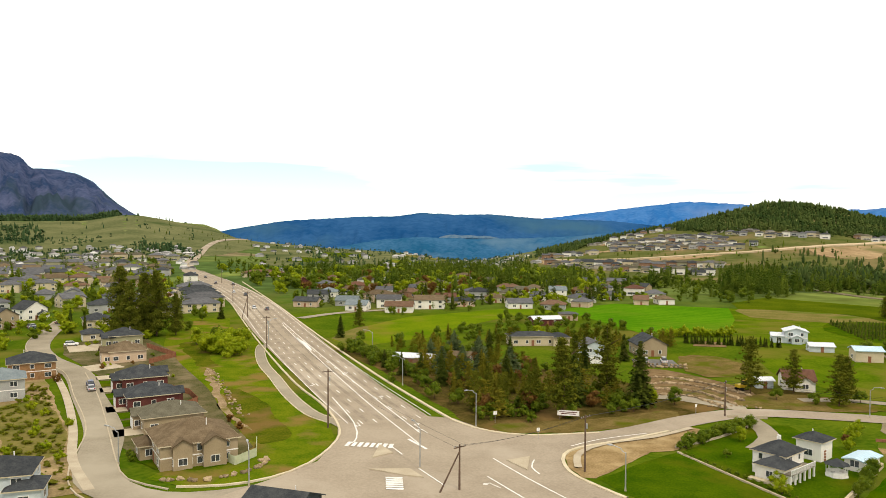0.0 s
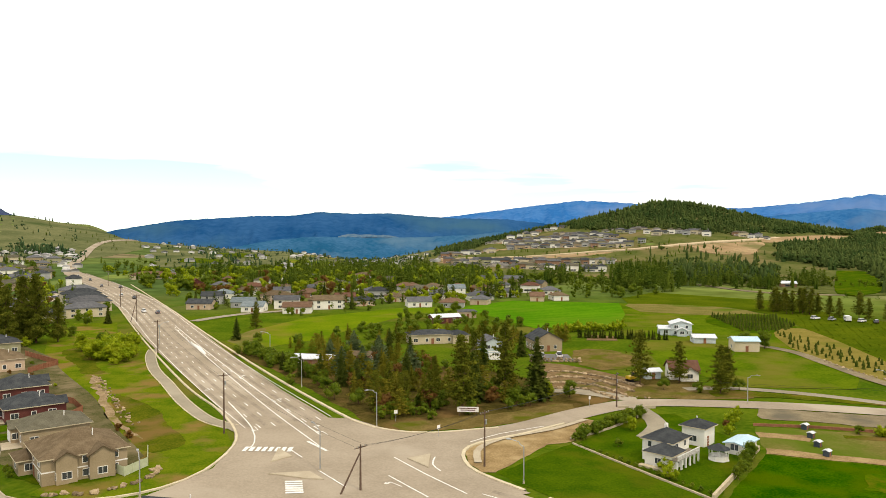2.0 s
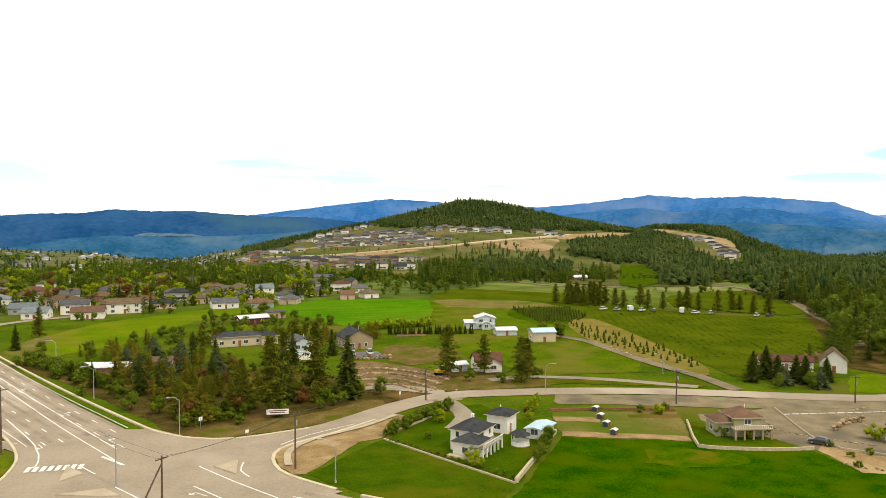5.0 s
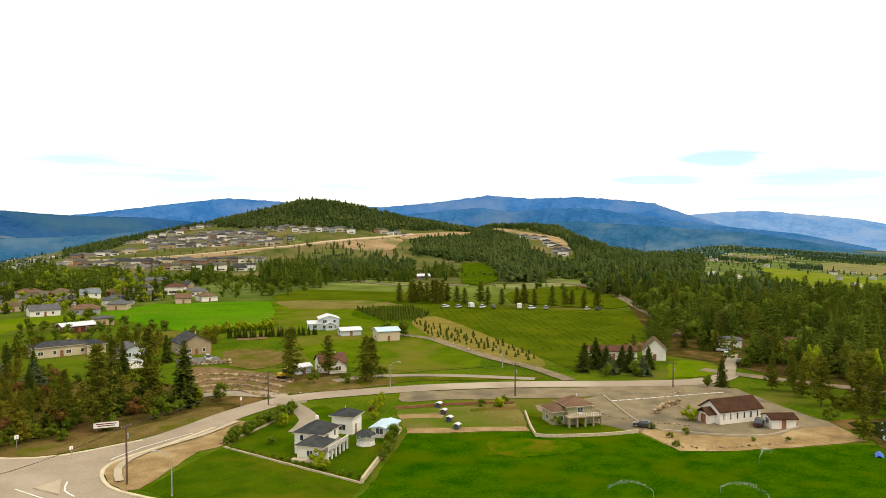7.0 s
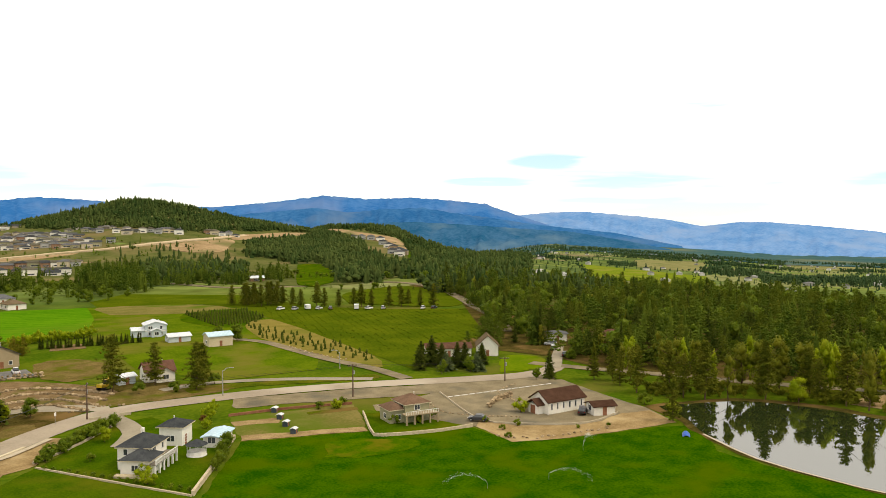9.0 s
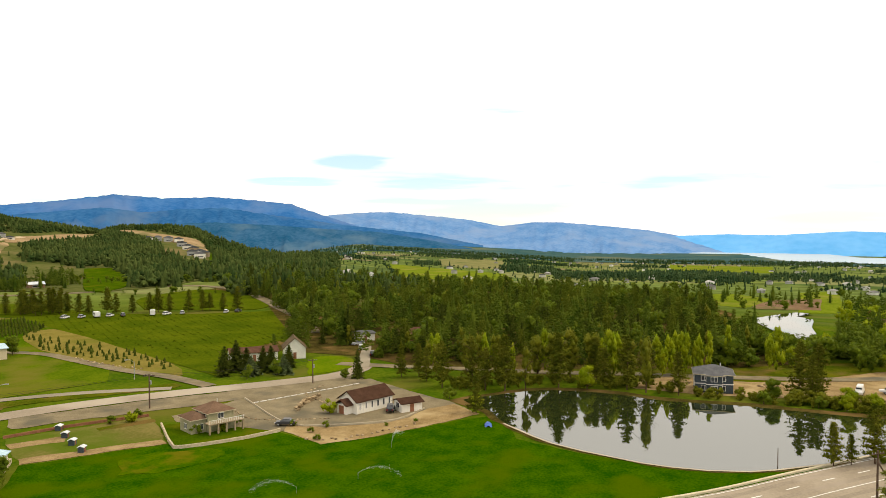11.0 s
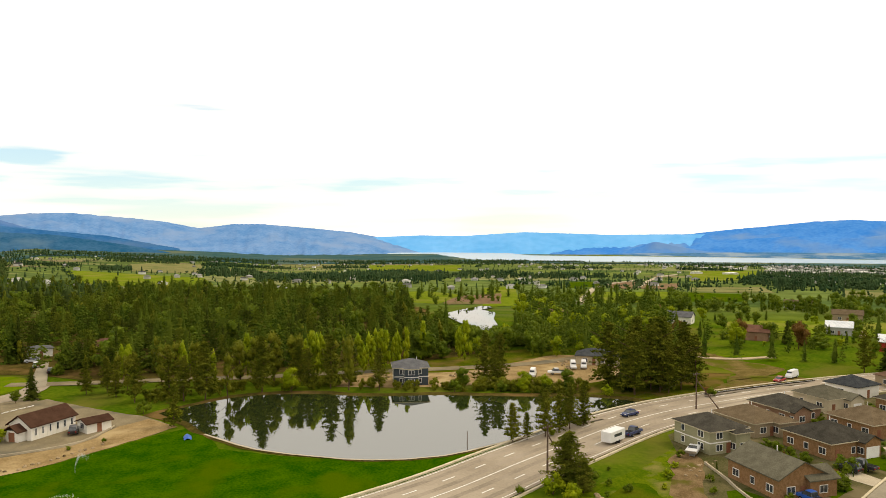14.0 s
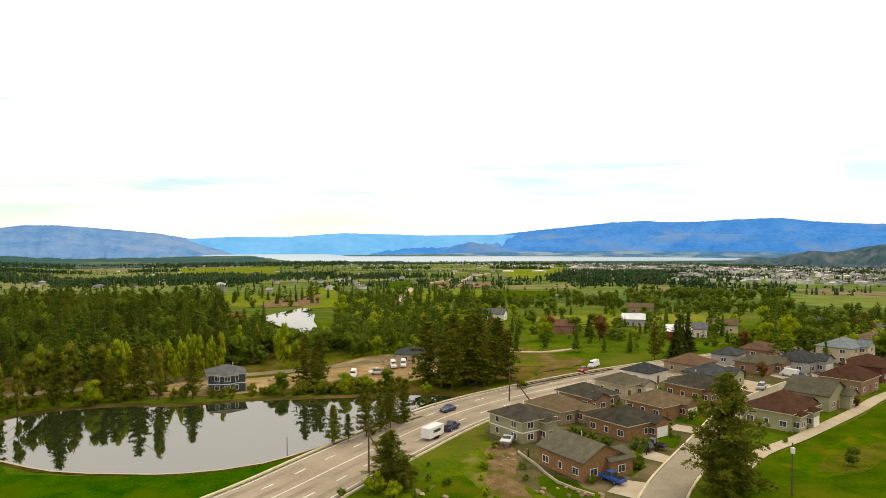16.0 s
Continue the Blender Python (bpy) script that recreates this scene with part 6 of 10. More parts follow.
wood_front = [(13, 172), (36, 177), (52, 186), (48, 200), (36, 214), (40, 232), (18, 240), (-14, 240), (-6, 212), (4, 186)]
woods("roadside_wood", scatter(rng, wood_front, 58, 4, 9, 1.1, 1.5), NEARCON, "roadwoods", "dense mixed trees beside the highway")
woods("roadside_thicket", scatter(rng, wood_front, 110, 2, 4.5) + scatter(rng, [(-8, 214), (-2, 214), (-24, 268), (-34, 276), (-36, 268)], 45, 2.5, 5), MIDLEAF, "leaf", "undergrowth of leafy shrubs beside the highway")
yards = scatter(rng, [(-10, 250), (60, 262), (90, 300), (60, 390), (36, 372), (6, 330), (-20, 284)], 70, 2.5, 5.5, keep_off=CLEAR + [HOUSE_LAWN])
woods("roadside_copper", scatter(rng, wood_front, 12, 3, 6), MIDLEAF, "rust", "reddish bushes in the roadside wood")
woods("home_conifers", clumps(rng, polar_poly(10, -14, 395, 480), 26, 5, 5, 6, 12, [ROAD_STRIP] + CLEAR), MIDCON, "fir", "dark conifers standing between the homes")
woods("garden_trees", yards, MIDLEAF, "leaf", "garden trees and hedges between the houses")
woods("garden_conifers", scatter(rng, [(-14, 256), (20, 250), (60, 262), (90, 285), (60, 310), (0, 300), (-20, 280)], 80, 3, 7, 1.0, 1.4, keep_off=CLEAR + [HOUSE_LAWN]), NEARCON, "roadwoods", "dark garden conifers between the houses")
far = [q for q in far if not any(inside(ring, q[0], q[1]) for ring in FIELDS) or rng.random() < 0.04]
near_far = [q for q in far if math.hypot(q[0], q[1]) < 700]
far = [q for q in far if math.hypot(q[0], q[1]) >= 700]
near_far = clear_pond([q for q in near_far if math.hypot(q[0], q[1]) > 320])
woods("valley_conifers", near_far[::2], MIDCON, "woods", "dark conifers between the valley fields")
woods("valley_leafy_trees", near_far[1::2], MIDLEAF, "leaf", "broadleaved trees between the valley fields")
woods("valley_trees", far, FARCON + FARLEAF, "farwoods", "hedgerows and copses across the far valley")


# ---- houses ----
WIN = {}


def window_meshes(w, h, trim="white"):
    """Frame and pane of a window in the plane y = 0, facing -y, centred on x, its sill at z = 0."""
    key = (round(w, 2), round(h, 2), trim)
    if key not in WIN:
        t = 0.1
        bm = bmesh.new()
        box(bm, -w / 2 - t, w / 2 + t, -0.07, 0.02, -t, 0)
        box(bm, -w / 2 - t, w / 2 + t, -0.07, 0.02, h, h + t)
        box(bm, -w / 2 - t, -w / 2, -0.07, 0.02, 0, h)
        box(bm, w / 2, w / 2 + t, -0.07, 0.02, 0, h)
        if w > 1.0:
            box(bm, -0.035, 0.035, -0.05, 0.02, 0, h)
        fr = bpy.data.meshes.new("window")
        bm.to_mesh(fr)
        bm.free()
        fr.materials.append(M[trim])
        bm = box(bmesh.new(), -w / 2, w / 2, -0.025, 0.02, 0, h)
        pn = bpy.data.meshes.new("pane")
        bm.to_mesh(pn)
        bm.free()
        pn.materials.append(M["glass"])
        WIN[key] = (fr, pn)
    return WIN[key]


def put_window(parent, x, y, z, side, w=1.2, h=1.1, trim="white"):
    """A window on the wall whose outward way is side: f, b, l or r."""
    fr, pn = window_meshes(w, h, trim)
    ob = part("window", fr, None, parent)
    ob.matrix_basis = pose(x, y, z, 0, 0, {"f": 0, "r": 90, "b": 180, "l": -90}[side])
    part("pane", pn, None, ob)
    return ob


def hip_roof(cx, cy, w, d, z, pitch, over=0.5, thick=0.18):
    bm = bmesh.new()
    a, b = w / 2 + over, d / 2 + over
    run = min(a, b)
    rise = run * pitch
    rx, ry = a - run, b - run
    low = [bm.verts.new((cx + sx * a, cy + sy * b, z - thick)) for sx, sy in ((-1, -1), (1, -1), (1, 1), (-1, 1))]
    eav = [bm.verts.new((cx + sx * a, cy + sy * b, z)) for sx, sy in ((-1, -1), (1, -1), (1, 1), (-1, 1))]
    bm.faces.new(low[::-1])
    for i in range(4):
        j = (i + 1) % 4
        bm.faces.new((low[i], low[j], eav[j], eav[i]))
    if rx > ry + 0.05:
        r0, r1 = bm.verts.new((cx - rx, cy, z + rise)), bm.verts.new((cx + rx, cy, z + rise))
        for f in ((eav[0], eav[1], r1, r0), (eav[1], eav[2], r1), (eav[2], eav[3], r0, r1), (eav[3], eav[0], r0)):
            bm.faces.new(f)
    elif ry > rx + 0.05:
        r0, r1 = bm.verts.new((cx, cy - ry, z + rise)), bm.verts.new((cx, cy + ry, z + rise))
        for f in ((eav[0], eav[1], r0), (eav[1], eav[2], r1, r0), (eav[2], eav[3], r1), (eav[3], eav[0], r0, r1)):
            bm.faces.new(f)
    else:
        r0 = bm.verts.new((cx, cy, z + rise))
        for i in range(4):
            bm.faces.new((eav[i], eav[(i + 1) % 4], r0))
    return bm


def gable_roof(cx, cy, w, d, z, pitch, along, over=0.45, thick=0.2):
    """Two slabs meeting at a ridge that runs along x or y."""
    bm = bmesh.new()
    half, length = (d / 2, w / 2 + over) if along == "x" else (w / 2, d / 2 + over)
    run = half + over
    prof = [(-run, z - over * pitch), (0, z + half * pitch), (run, z - over * pitch), (run, z - over * pitch + thick), (0, z + half * pitch + thick), (-run, z - over * pitch + thick)]
    ends = []
    for s in (-length, length):
        ends.append([bm.verts.new((cx + s, cy + p, q) if along == "x" else (cx + p, cy + s, q)) for p, q in prof])
    for i in range(6):
        j = (i + 1) % 6
        bm.faces.new((ends[0][i], ends[0][j], ends[1][j], ends[1][i]))
    for e in ends:
        bm.faces.new((e[0], e[1], e[4], e[5]))
        bm.faces.new((e[1], e[2], e[3], e[4]))
    bmesh.ops.recalc_face_normals(bm, faces=bm.faces[:])
    return bm


def wall_block(cx, cy, w, d, h, along=None, pitch=0.5, z0=-0.3):
    """Walls of one volume, carried up into gables where the ridge runs along x or y."""
    bm = bmesh.new()
    if along is None:
        return box(bm, cx - w / 2, cx + w / 2, cy - d / 2, cy + d / 2, z0, h)
    half, length = (d / 2, w / 2) if along == "x" else (w / 2, d / 2)
    prof = [(-half, z0), (half, z0), (half, h), (0, h + half * pitch), (-half, h)]
    ends = [[bm.verts.new((cx + s, cy + p, q) if along == "x" else (cx + p, cy + s, q)) for p, q in prof] for s in (-length, length)]
    for i in range(5):
        j = (i + 1) % 5
        bm.faces.new((ends[0][i], ends[0][j], ends[1][j], ends[1][i]))
    for e in ends:
        bm.faces.new(e)
    bmesh.ops.recalc_face_normals(bm, faces=bm.faces[:])
    return bm


def house(name, label, x, y, turn, volumes, wall, roof, garage=None, detail=2, category="house", group="", trim="white", z=None):
    """A house: volumes are (cx, cy, w, d, h, ridge 'x', 'y' or None for hips, pitch); its front is its -y side."""
    ob = empty(name, x, y, ground_z(x, y) if z is None else z, turn)
    for i, (cx, cy, w, d, h, along, pitch) in enumerate(volumes):
        part("wall", wall_block(cx, cy, w, d, h, along, pitch), M[wall], ob)
        part("roof", hip_roof(cx, cy, w, d, h, pitch) if along is None else gable_roof(cx, cy, w, d, h, pitch, along), M[roof], ob)
        if detail == 2 and along is None:
            bm = bmesh.new()
            a, b = w / 2 + 0.53, d / 2 + 0.53
            for x0, x1, y0, y1 in ((-a, a, -b, -b + 0.08), (-a, a, b - 0.08, b), (-a, -a + 0.08, -b + 0.08, b - 0.08), (a - 0.08, a, -b + 0.08, b - 0.08)):
                box(bm, cx + x0, cx + x1, cy + y0, cy + y1, h - 0.2, h - 0.02)
            part("gutter", bm, M["w_cream"], ob, "pale gutter along the eaves")
        floors = 2 if h > 4.5 else 1
        if detail == 2 and floors == 2:
            bm = bmesh.new()
            a, b = w / 2 + 0.05, d / 2 + 0.05
            for x0, x1, y0, y1 in ((-a, a, -b, -b + 0.08), (-a, a, b - 0.08, b), (-a, -a + 0.08, -b + 0.08, b - 0.08), (a - 0.08, a, -b + 0.08, b - 0.08)):
                box(bm, cx + x0, cx + x1, cy + y0, cy + y1, h / 2 - 0.12, h / 2 + 0.1)
            part("trim_band", bm, M["white"], ob, "white trim band between the storeys")
        gx = None
        wing = max((q for q in volumes[1:] if q[1] - q[3] / 2 < volumes[0][1] - volumes[0][3] / 2 and q[2] > 3), key=lambda q: q[2], default=None)
        if garage and volumes[i] is (wing or volumes[0]):
            gw, gh = min(garage[0], w - 0.8), garage[1]
            gx = cx if wing else cx + w / 2 - gw / 2 - 0.7
            bm = box(bmesh.new(), gx - gw / 2, gx + gw / 2, cy - d / 2 - 0.05, cy - d / 2 + 0.05, 0, gh)
            for k in range(1, 4):
                box(bm, gx - gw / 2 + 0.05, gx + gw / 2 - 0.05, cy - d / 2 - 0.075, cy - d / 2 - 0.045, gh * k / 4 - 0.04, gh * k / 4 + 0.04)
            part("garage_door", bm, M["white"], ob, "white panelled garage door")
        if i == 0 and detail:
            dx = cx - w / 2 + 1.6 if garage else cx
            part("door", box(bmesh.new(), dx - 0.5, dx + 0.5, cy - d / 2 - 0.06, cy - d / 2 + 0.05, 0, 2.1), M["fence_wood"], ob)
        if detail == 0:
            put_window(ob, cx, cy - d / 2, 1.0, "f", w * 0.55, 1.2, trim)
            continue
        for fl in range(floors):
            zz = 0.95 if floors == 1 else h / 4 - 0.45 + fl * h / 2
            for side, length in (("f", w), ("b", w), ("l", d), ("r", d)):
                if side == "b" and detail == 1:
                    continue
                n = max(1, int(length / (3.6 if detail == 2 else 5.0)))
                for k in range(n):
                    u = (k + 0.5) / n * length - length / 2
                    if side == "f" and fl == 0 and ((i == 0 and abs(u + cx - dx) < 1.3) or (gx is not None and abs(u + cx - gx) < gw / 2 + 0.8)):
                        continue
                    px, py = {"f": (cx + u, cy - d / 2), "b": (cx + u, cy + d / 2), "l": (cx - w / 2, cy + u), "r": (cx + w / 2, cy + u)}[side]
                    if any(abs(px - q[0]) < q[2] / 2 - 0.05 and abs(py - q[1]) < q[3] / 2 - 0.05 and zz + 1 < q[4] for j, q in enumerate(volumes) if j != i):
                        continue
                    put_window(ob, px, py, zz, side, 1.5 if k % 2 == 0 else 0.9, 1.15, trim)
        if detail == 2 and i == 0:
            bm = bmesh.new()
            tube(bm, (cx + w * 0.2, cy + d * 0.15, h), (cx + w * 0.2, cy + d * 0.15, h + min(w, d) / 2 * pitch + 0.35), 0.1, 0.1, 6)
            part("vent_pipe", bm, M["white"], ob)
    return tagged(ob, label, category, group or "houses")


def hip(w, d, h, p=0.42):
    return [(0, 0, w, d, h, None, p)]


def with_wing(w, d, h, p=0.42, along="y"):
    """A hipped house with a gabled wing that stands forward at one side."""
    return [(0, 0, w, d, h, None, p), (w * 0.24, -d / 2 - 0.6, w * 0.46, 3.4, h, along, p + 0.1)]


E_TURN = facing(-0.86, -0.5)
for lab, x, y, vols, wall, roof, gar in (
        ("sage two-level house with a dark hipped roof", 159.3, -31.2, [(0, 0, 9, 10.5, 4.7, None, 0.42), (2.4, -5.8, 3.6, 1.6, 4.2, None, 0.42)], "w_sage", "roof_char", None),
        ("brick bungalow with a brown hipped roof", 173.5, -42.5, [(0, 0, 9.5, 12, 3.2, None, 0.42), (2.6, -6.6, 4.4, 2.2, 3.2, None, 0.5)], "w_tan", "roof_tan", None),
        ("brown house with a dark hipped roof", 185.5, -52.8, [(0, 0, 9.5, 12, 3.2, None, 0.42), (-2.4, -6.4, 4.4, 2, 3.2, "y", 0.5)], "w_brown", "roof_char", None),
        ("cream house with a pale tan gabled roof", 197, -65.5, [(0, 0, 9.5, 10.5, 3.4, None, 0.4), (2.4, -5.6, 4.4, 3, 3.2, "y", 0.5)], "w_cream", "roof_sage", (2.6, 2.2)),
        ("white and brick house with a charcoal hipped roof", 159.8, -53.8, [(0, 0, 11.5, 11.5, 3.4, None, 0.42), (3.2, -6.4, 4.2, 2, 3.3, "y", 0.5)], "brick", "roof_char", (4.8, 2.3)),
        ("brick bungalow with a tan hipped roof", 175.5, -67, [(0, 0, 10.5, 11.5, 3.2, None, 0.42), (3, -6.4, 4.2, 2.4, 3.2, "y", 0.5)], "brick", "roof_tan", (4.4, 2.2)),
        ("brick house with white gables and a dark roof", 191, -83.2, [(0, 0, 11, 11.5, 3.7, None, 0.45), (-3, -6.2, 4, 2.4, 3.5, "y", 0.6), (3, -6.4, 4.6, 3, 3.3, "y", 0.5)], "brick", "roof_char", (3.6, 2.2))):
    house("house", lab, x, y, E_TURN, vols, wall, roof, gar, group="houses on the curving street")
house("house", "orange brick house with a long sage-grey gabled roof", 136.4, -37.6, facing(-0.9, -0.43), [(0, 0, 9.5, 12.5, 3.6, "y", 0.5), (3.4, -4.4, 5.4, 5.4, 3.2, "x", 0.5)], "brick", "roof_sage", None, group="houses on the curving street")
for lab, x, y, dx, dy, vols, wall, roof, gar in (
        ("small white house with a dark roof", 212, -77, -0.8, -0.6, hip(9, 9, 3.3), "w_white", "roof_dark", None),
        ("tan bungalow with a red-brown roof", 224, -95.5, -0.8, -0.6, hip(11, 11, 3.2), "w_tan", "roof_brown", None),
        ("sage house with a blue-black roof", 207, -94, -0.8, -0.6, with_wing(11, 10.5, 3.4), "w_sage", "roof_dark", None),
        ("brown bungalow with a weathered tan roof", 222, -116.5, -0.8, -0.6, with_wing(11, 10, 3.3), "w_brown", "roof_sage", (4.6, 2.2)),
        ("slate-sided house with a blue-black roof", 223.5, -130, -0.8, -0.6, with_wing(13, 11, 3.6), "w_grey", "roof_dark", (5, 2.3)),
        ("cream two-level house with a slate-grey roof", 237, -152.5, -0.8, -0.6, with_wing(14, 11, 5.2), "w_cream", "roof_slate", (5, 2.3)),
        ("tan two-level house with a tan roof", 253, -174, -0.8, -0.6, hip(13, 10, 5.2), "w_tan", "roof_tan", None),
        ("small house with a dark roof among trees", 237, -114, -0.7, -0.7, hip(9, 8, 3.3), "w_grey", "roof_dark", None),
        ("brown bungalow with a rust roof", 248, -130, -0.7, -0.7, hip(12, 9, 3.0), "w_brown", "roof_brown", None)):
    house("house", lab, x, y, facing(dx, dy), vols, wall, roof, gar, detail=1, group="houses on the curving street")
W_TURN = facing(-0.86, -0.5)
house("house", "sage house with a hipped maroon-brown roof and bay windows", 164.5, -91.5, facing(-0.8, -0.6), [(0, 0, 14, 11, 4.0, None, 0.55), (9.4, 0.8, 5.6, 7.5, 3.2, "y", 0.5), (1.6, -6.2, 3.6, 2, 3.6, None, 0.5), (-4.2, -6, 3.4, 1.6, 3.6, None, 0.5)], "w_sage", "roof_maroon", (4.2, 2.3), group="houses on the hillside lane")
house("house", "sage house with stepped tan gables", 179, -108.5, facing(-0.8, -0.6), [(0, 0, 10.5, 10.5, 3.9, "y", 0.55), (3.8, -5, 4.4, 5, 3.4, "y", 0.6)], "w_sage", "roof_sage", None, group="houses on the hillside lane")
house("house", "brown house with a hipped maroon roof", 195, -127.5, facing(-0.8, -0.6), hip(12.5, 11, 4.0, 0.55), "w_brown", "roof_maroon", None, group="houses on the hillside lane")
house("house", "maroon house with a dark maroon roof", 210, -143, facing(-0.75, -0.66), with_wing(13, 11, 4.4), "w_maroon", "roof_maroon", None, detail=1, group="houses on the hillside lane")

# houses along the western street
house("house", "tan two-storey house with a brown hipped roof and white trim", -48, 146, W_TURN, [(0, 0, 13.5, 14, 4.7, None, 0.42), (-4.6, -7.4, 6, 3.6, 2.9, None, 0.42), (6.8, 2.5, 2.4, 4.2, 4.5, "x", 0.6), (6.8, -3.2, 1.6, 3.4, 4.5, "x", 0.6)], "w_tan", "roof_tan", None, group="houses on the western street")
house("house", "taupe house with a grey-brown hipped roof", -60, 168, W_TURN, [(0, 0, 10, 12.5, 3.6, None, 0.4), (-2.4, -6.6, 4.4, 2, 3.2, "y", 0.5)], "w_tan", "roof_sage", (4.6, 2.3), group="houses on the western street")
house("house", "maroon house with a charcoal gabled roof", -72, 188, W_TURN, [(0, 0, 10, 11.5, 3.3, None, 0.45), (-2, -6.4, 4.4, 3, 3.0, "y", 0.5), (2.6, 4.6, 3.8, 4.6, 3.3, "y", 0.6)], "w_maroon", "roof_dark", (4.4, 2.3), group="houses on the western street")
house("house", "dark brown house with a charcoal roof", -82.5, 209.5, W_TURN, [(0, 0, 11, 11.5, 3.4, None, 0.45), (2.4, -6.2, 4.4, 3.4, 3.2, "y", 0.55), (-2.8, 4.8, 3.8, 4, 3.4, "y", 0.6)], "w_maroon", "roof_dark", (4.4, 2.3), group="houses on the western street")
house("house", "pinkish tan house with a brown hipped roof", -103.5, 249.5, W_TURN, with_wing(11.5, 11, 3.8), "w_pink", "roof_tan", None, group="houses on the western street")
house("house", "dark-roofed house with a pale green gable", -117, 281, W_TURN, [(0, 0, 11, 11, 4.0, None, 0.42), (3, -6, 5, 4, 3.6, "y", 0.5)], "w_sage", "roof_dark", None, group="houses on the western street")
house("garage", "cream double garage with a dark roof", -134, 292, W_TURN, hip(9, 7, 2.9), "w_cream", "roof_dark", (5, 2.2), detail=1, category="garage")
house("house", "cream bungalow with a charcoal roof", -149, 330, W_TURN, hip(14, 11, 3.4), "w_cream", "roof_dark", None, group="houses on the western street")
house("house", "pale blue two-storey house with a dark hipped roof", -72, 123, facing(0.3, -0.95), [(0, 0, 11, 9, 5.0, None, 0.42), (5, -3.5, 5, 6, 3.2, None, 0.4)], "w_paleblue", "roof_dark", None, group="houses on the western street")
house("house", "brown brick two-storey house with a dark roof", -119, 221, facing(0.86, 0.5), hip(11, 12, 5.0), "brick", "roof_dark", None, group="houses on the western street")
house("house", "grey two-storey house with white balconies and a slate roof", -112, 194, facing(0.86, 0.5), hip(10, 10, 5.6), "w_grey", "roof_slate", None, group="houses on the western street")
house("house", "dark blue house with a gabled roof", -24, 113, facing(-0.3, -0.9), [(0, 0, 9, 9, 3.5, "x", 0.4)], "w_blue", "roof_dark", None, group="houses on the western street")
for lab, x, y, turn, vols, wall, roof in (
        ("white two-storey house with a dark gabled roof", -190, 352, 60, [(0, 0, 11, 10, 5.2, "y", 0.6), (3, -5, 5, 3, 2.8, "y", 0.5)], "w_white", "roof_dark"),
        ("tan two-storey house with a dark gabled roof", -187, 322, 60, [(0, 0, 11, 11, 5.4, "y", 0.6)], "w_tan", "roof_dark"),
        ("cream house with a dark roof", -197, 405, 50, [(0, 0, 12, 10, 5.0, "x", 0.5), (3, -5, 4, 3, 5, "y", 0.6)], "w_cream", "roof_grey"),
        ("blue-grey house with a dark roof", -178, 420, 40, hip(14, 11, 5), "w_paleblue", "roof_grey"),
        ("long grey house with a dark roof", -168, 384, 30, hip(18, 11, 4.2), "w_grey", "roof_dark"),
        ("cream townhouse with a grey roof", -128, 410, 25, hip(20, 12, 5.2), "w_cream", "roof_grey"),
        ("cream townhouse with a grey roof", -122, 386, 25, hip(18, 11, 4.6), "w_cream", "roof_grey"),
        ("cream townhouse with a dark roof", -137, 434, 25, hip(20, 12, 5.0), "w_cream", "roof_dark"),
        ("cream townhouse with a dark roof", -147, 458, 25, hip(20, 12, 5.0), "w_cream", "roof_dark"),
        ("cream townhouse with a grey roof", -157, 484, 25, hip(20, 12, 5.0), "w_cream", "roof_grey"),
        ("grey house with a dark roof beside a path", -133, 366, 40, hip(13, 10, 4.4), "w_sage", "roof_dark"),
        ("brick house with a dark roof beside the street", -160, 402, 40, hip(13, 10, 4.6), "w_tan", "roof_dark")):
    house("house", lab, x, y, turn, vols, wall, roof, None, detail=1, group="houses of the western estate")

# terraced rows and scattered houses of the western estate
town_rng = random.Random(21)
TOWN_WALLS, TOWN_ROOFS = ("w_cream", "w_tan", "w_white", "w_grey", "w_sage"), ("roof_sage", "roof_tan", "roof_grey", "roof_dark", "roof_grey")
TOWN_WORDS = {"w_cream": "cream", "w_tan": "tan", "w_white": "white", "w_grey": "grey", "w_sage": "sage", "w_pink": "pinkish", "w_brown": "brown", "w_blue": "dark blue",
              "roof_brown": "brown", "roof_tan": "tan", "roof_grey": "grey", "roof_dark": "charcoal", "roof_red": "red-brown", "roof_slate": "slate", "roof_sage": "weathered"}


def small_house(x, y, turn, w, d, h, wall, roof, detail=0, group="", gable=False):
    vols = [(0, 0, w, d, h, "x" if gable else None, 0.42)]
    return house("house", TOWN_WORDS[wall] + " house with a " + TOWN_WORDS[roof] + (" gabled roof" if gable else " hipped roof"), x, y, turn, vols, wall, roof, None, detail, group=group)


for row, (x0, y0, x1, y1, n) in enumerate(((-300, 470, -215, 520, 5), (-330, 520, -235, 560, 6), (-268, 556, -240, 630, 3), (-350, 580, -262, 640, 5), (-380, 640, -270, 690, 6), (-400, 740, -290, 760, 7), (-420, 850, -290, 850, 7))):
    for k in range(n):
        u = (k + 0.5) / n
        small_house(x0 + (x1 - x0) * u + town_rng.uniform(-3, 3), y0 + (y1 - y0) * u + town_rng.uniform(-5, 5), 25 + town_rng.uniform(-8, 8), town_rng.uniform(12, 17), 11, town_rng.choice((5.2, 5.4, 3.4)),
                    "w_cream" if row < 3 else town_rng.choice(TOWN_WALLS), town_rng.choice(("roof_brown", "roof_tan", "roof_grey")) if row < 2 else town_rng.choice(TOWN_ROOFS), 1 if row < 3 else 0, "houses of the western estate", town_rng.random() < 0.3)
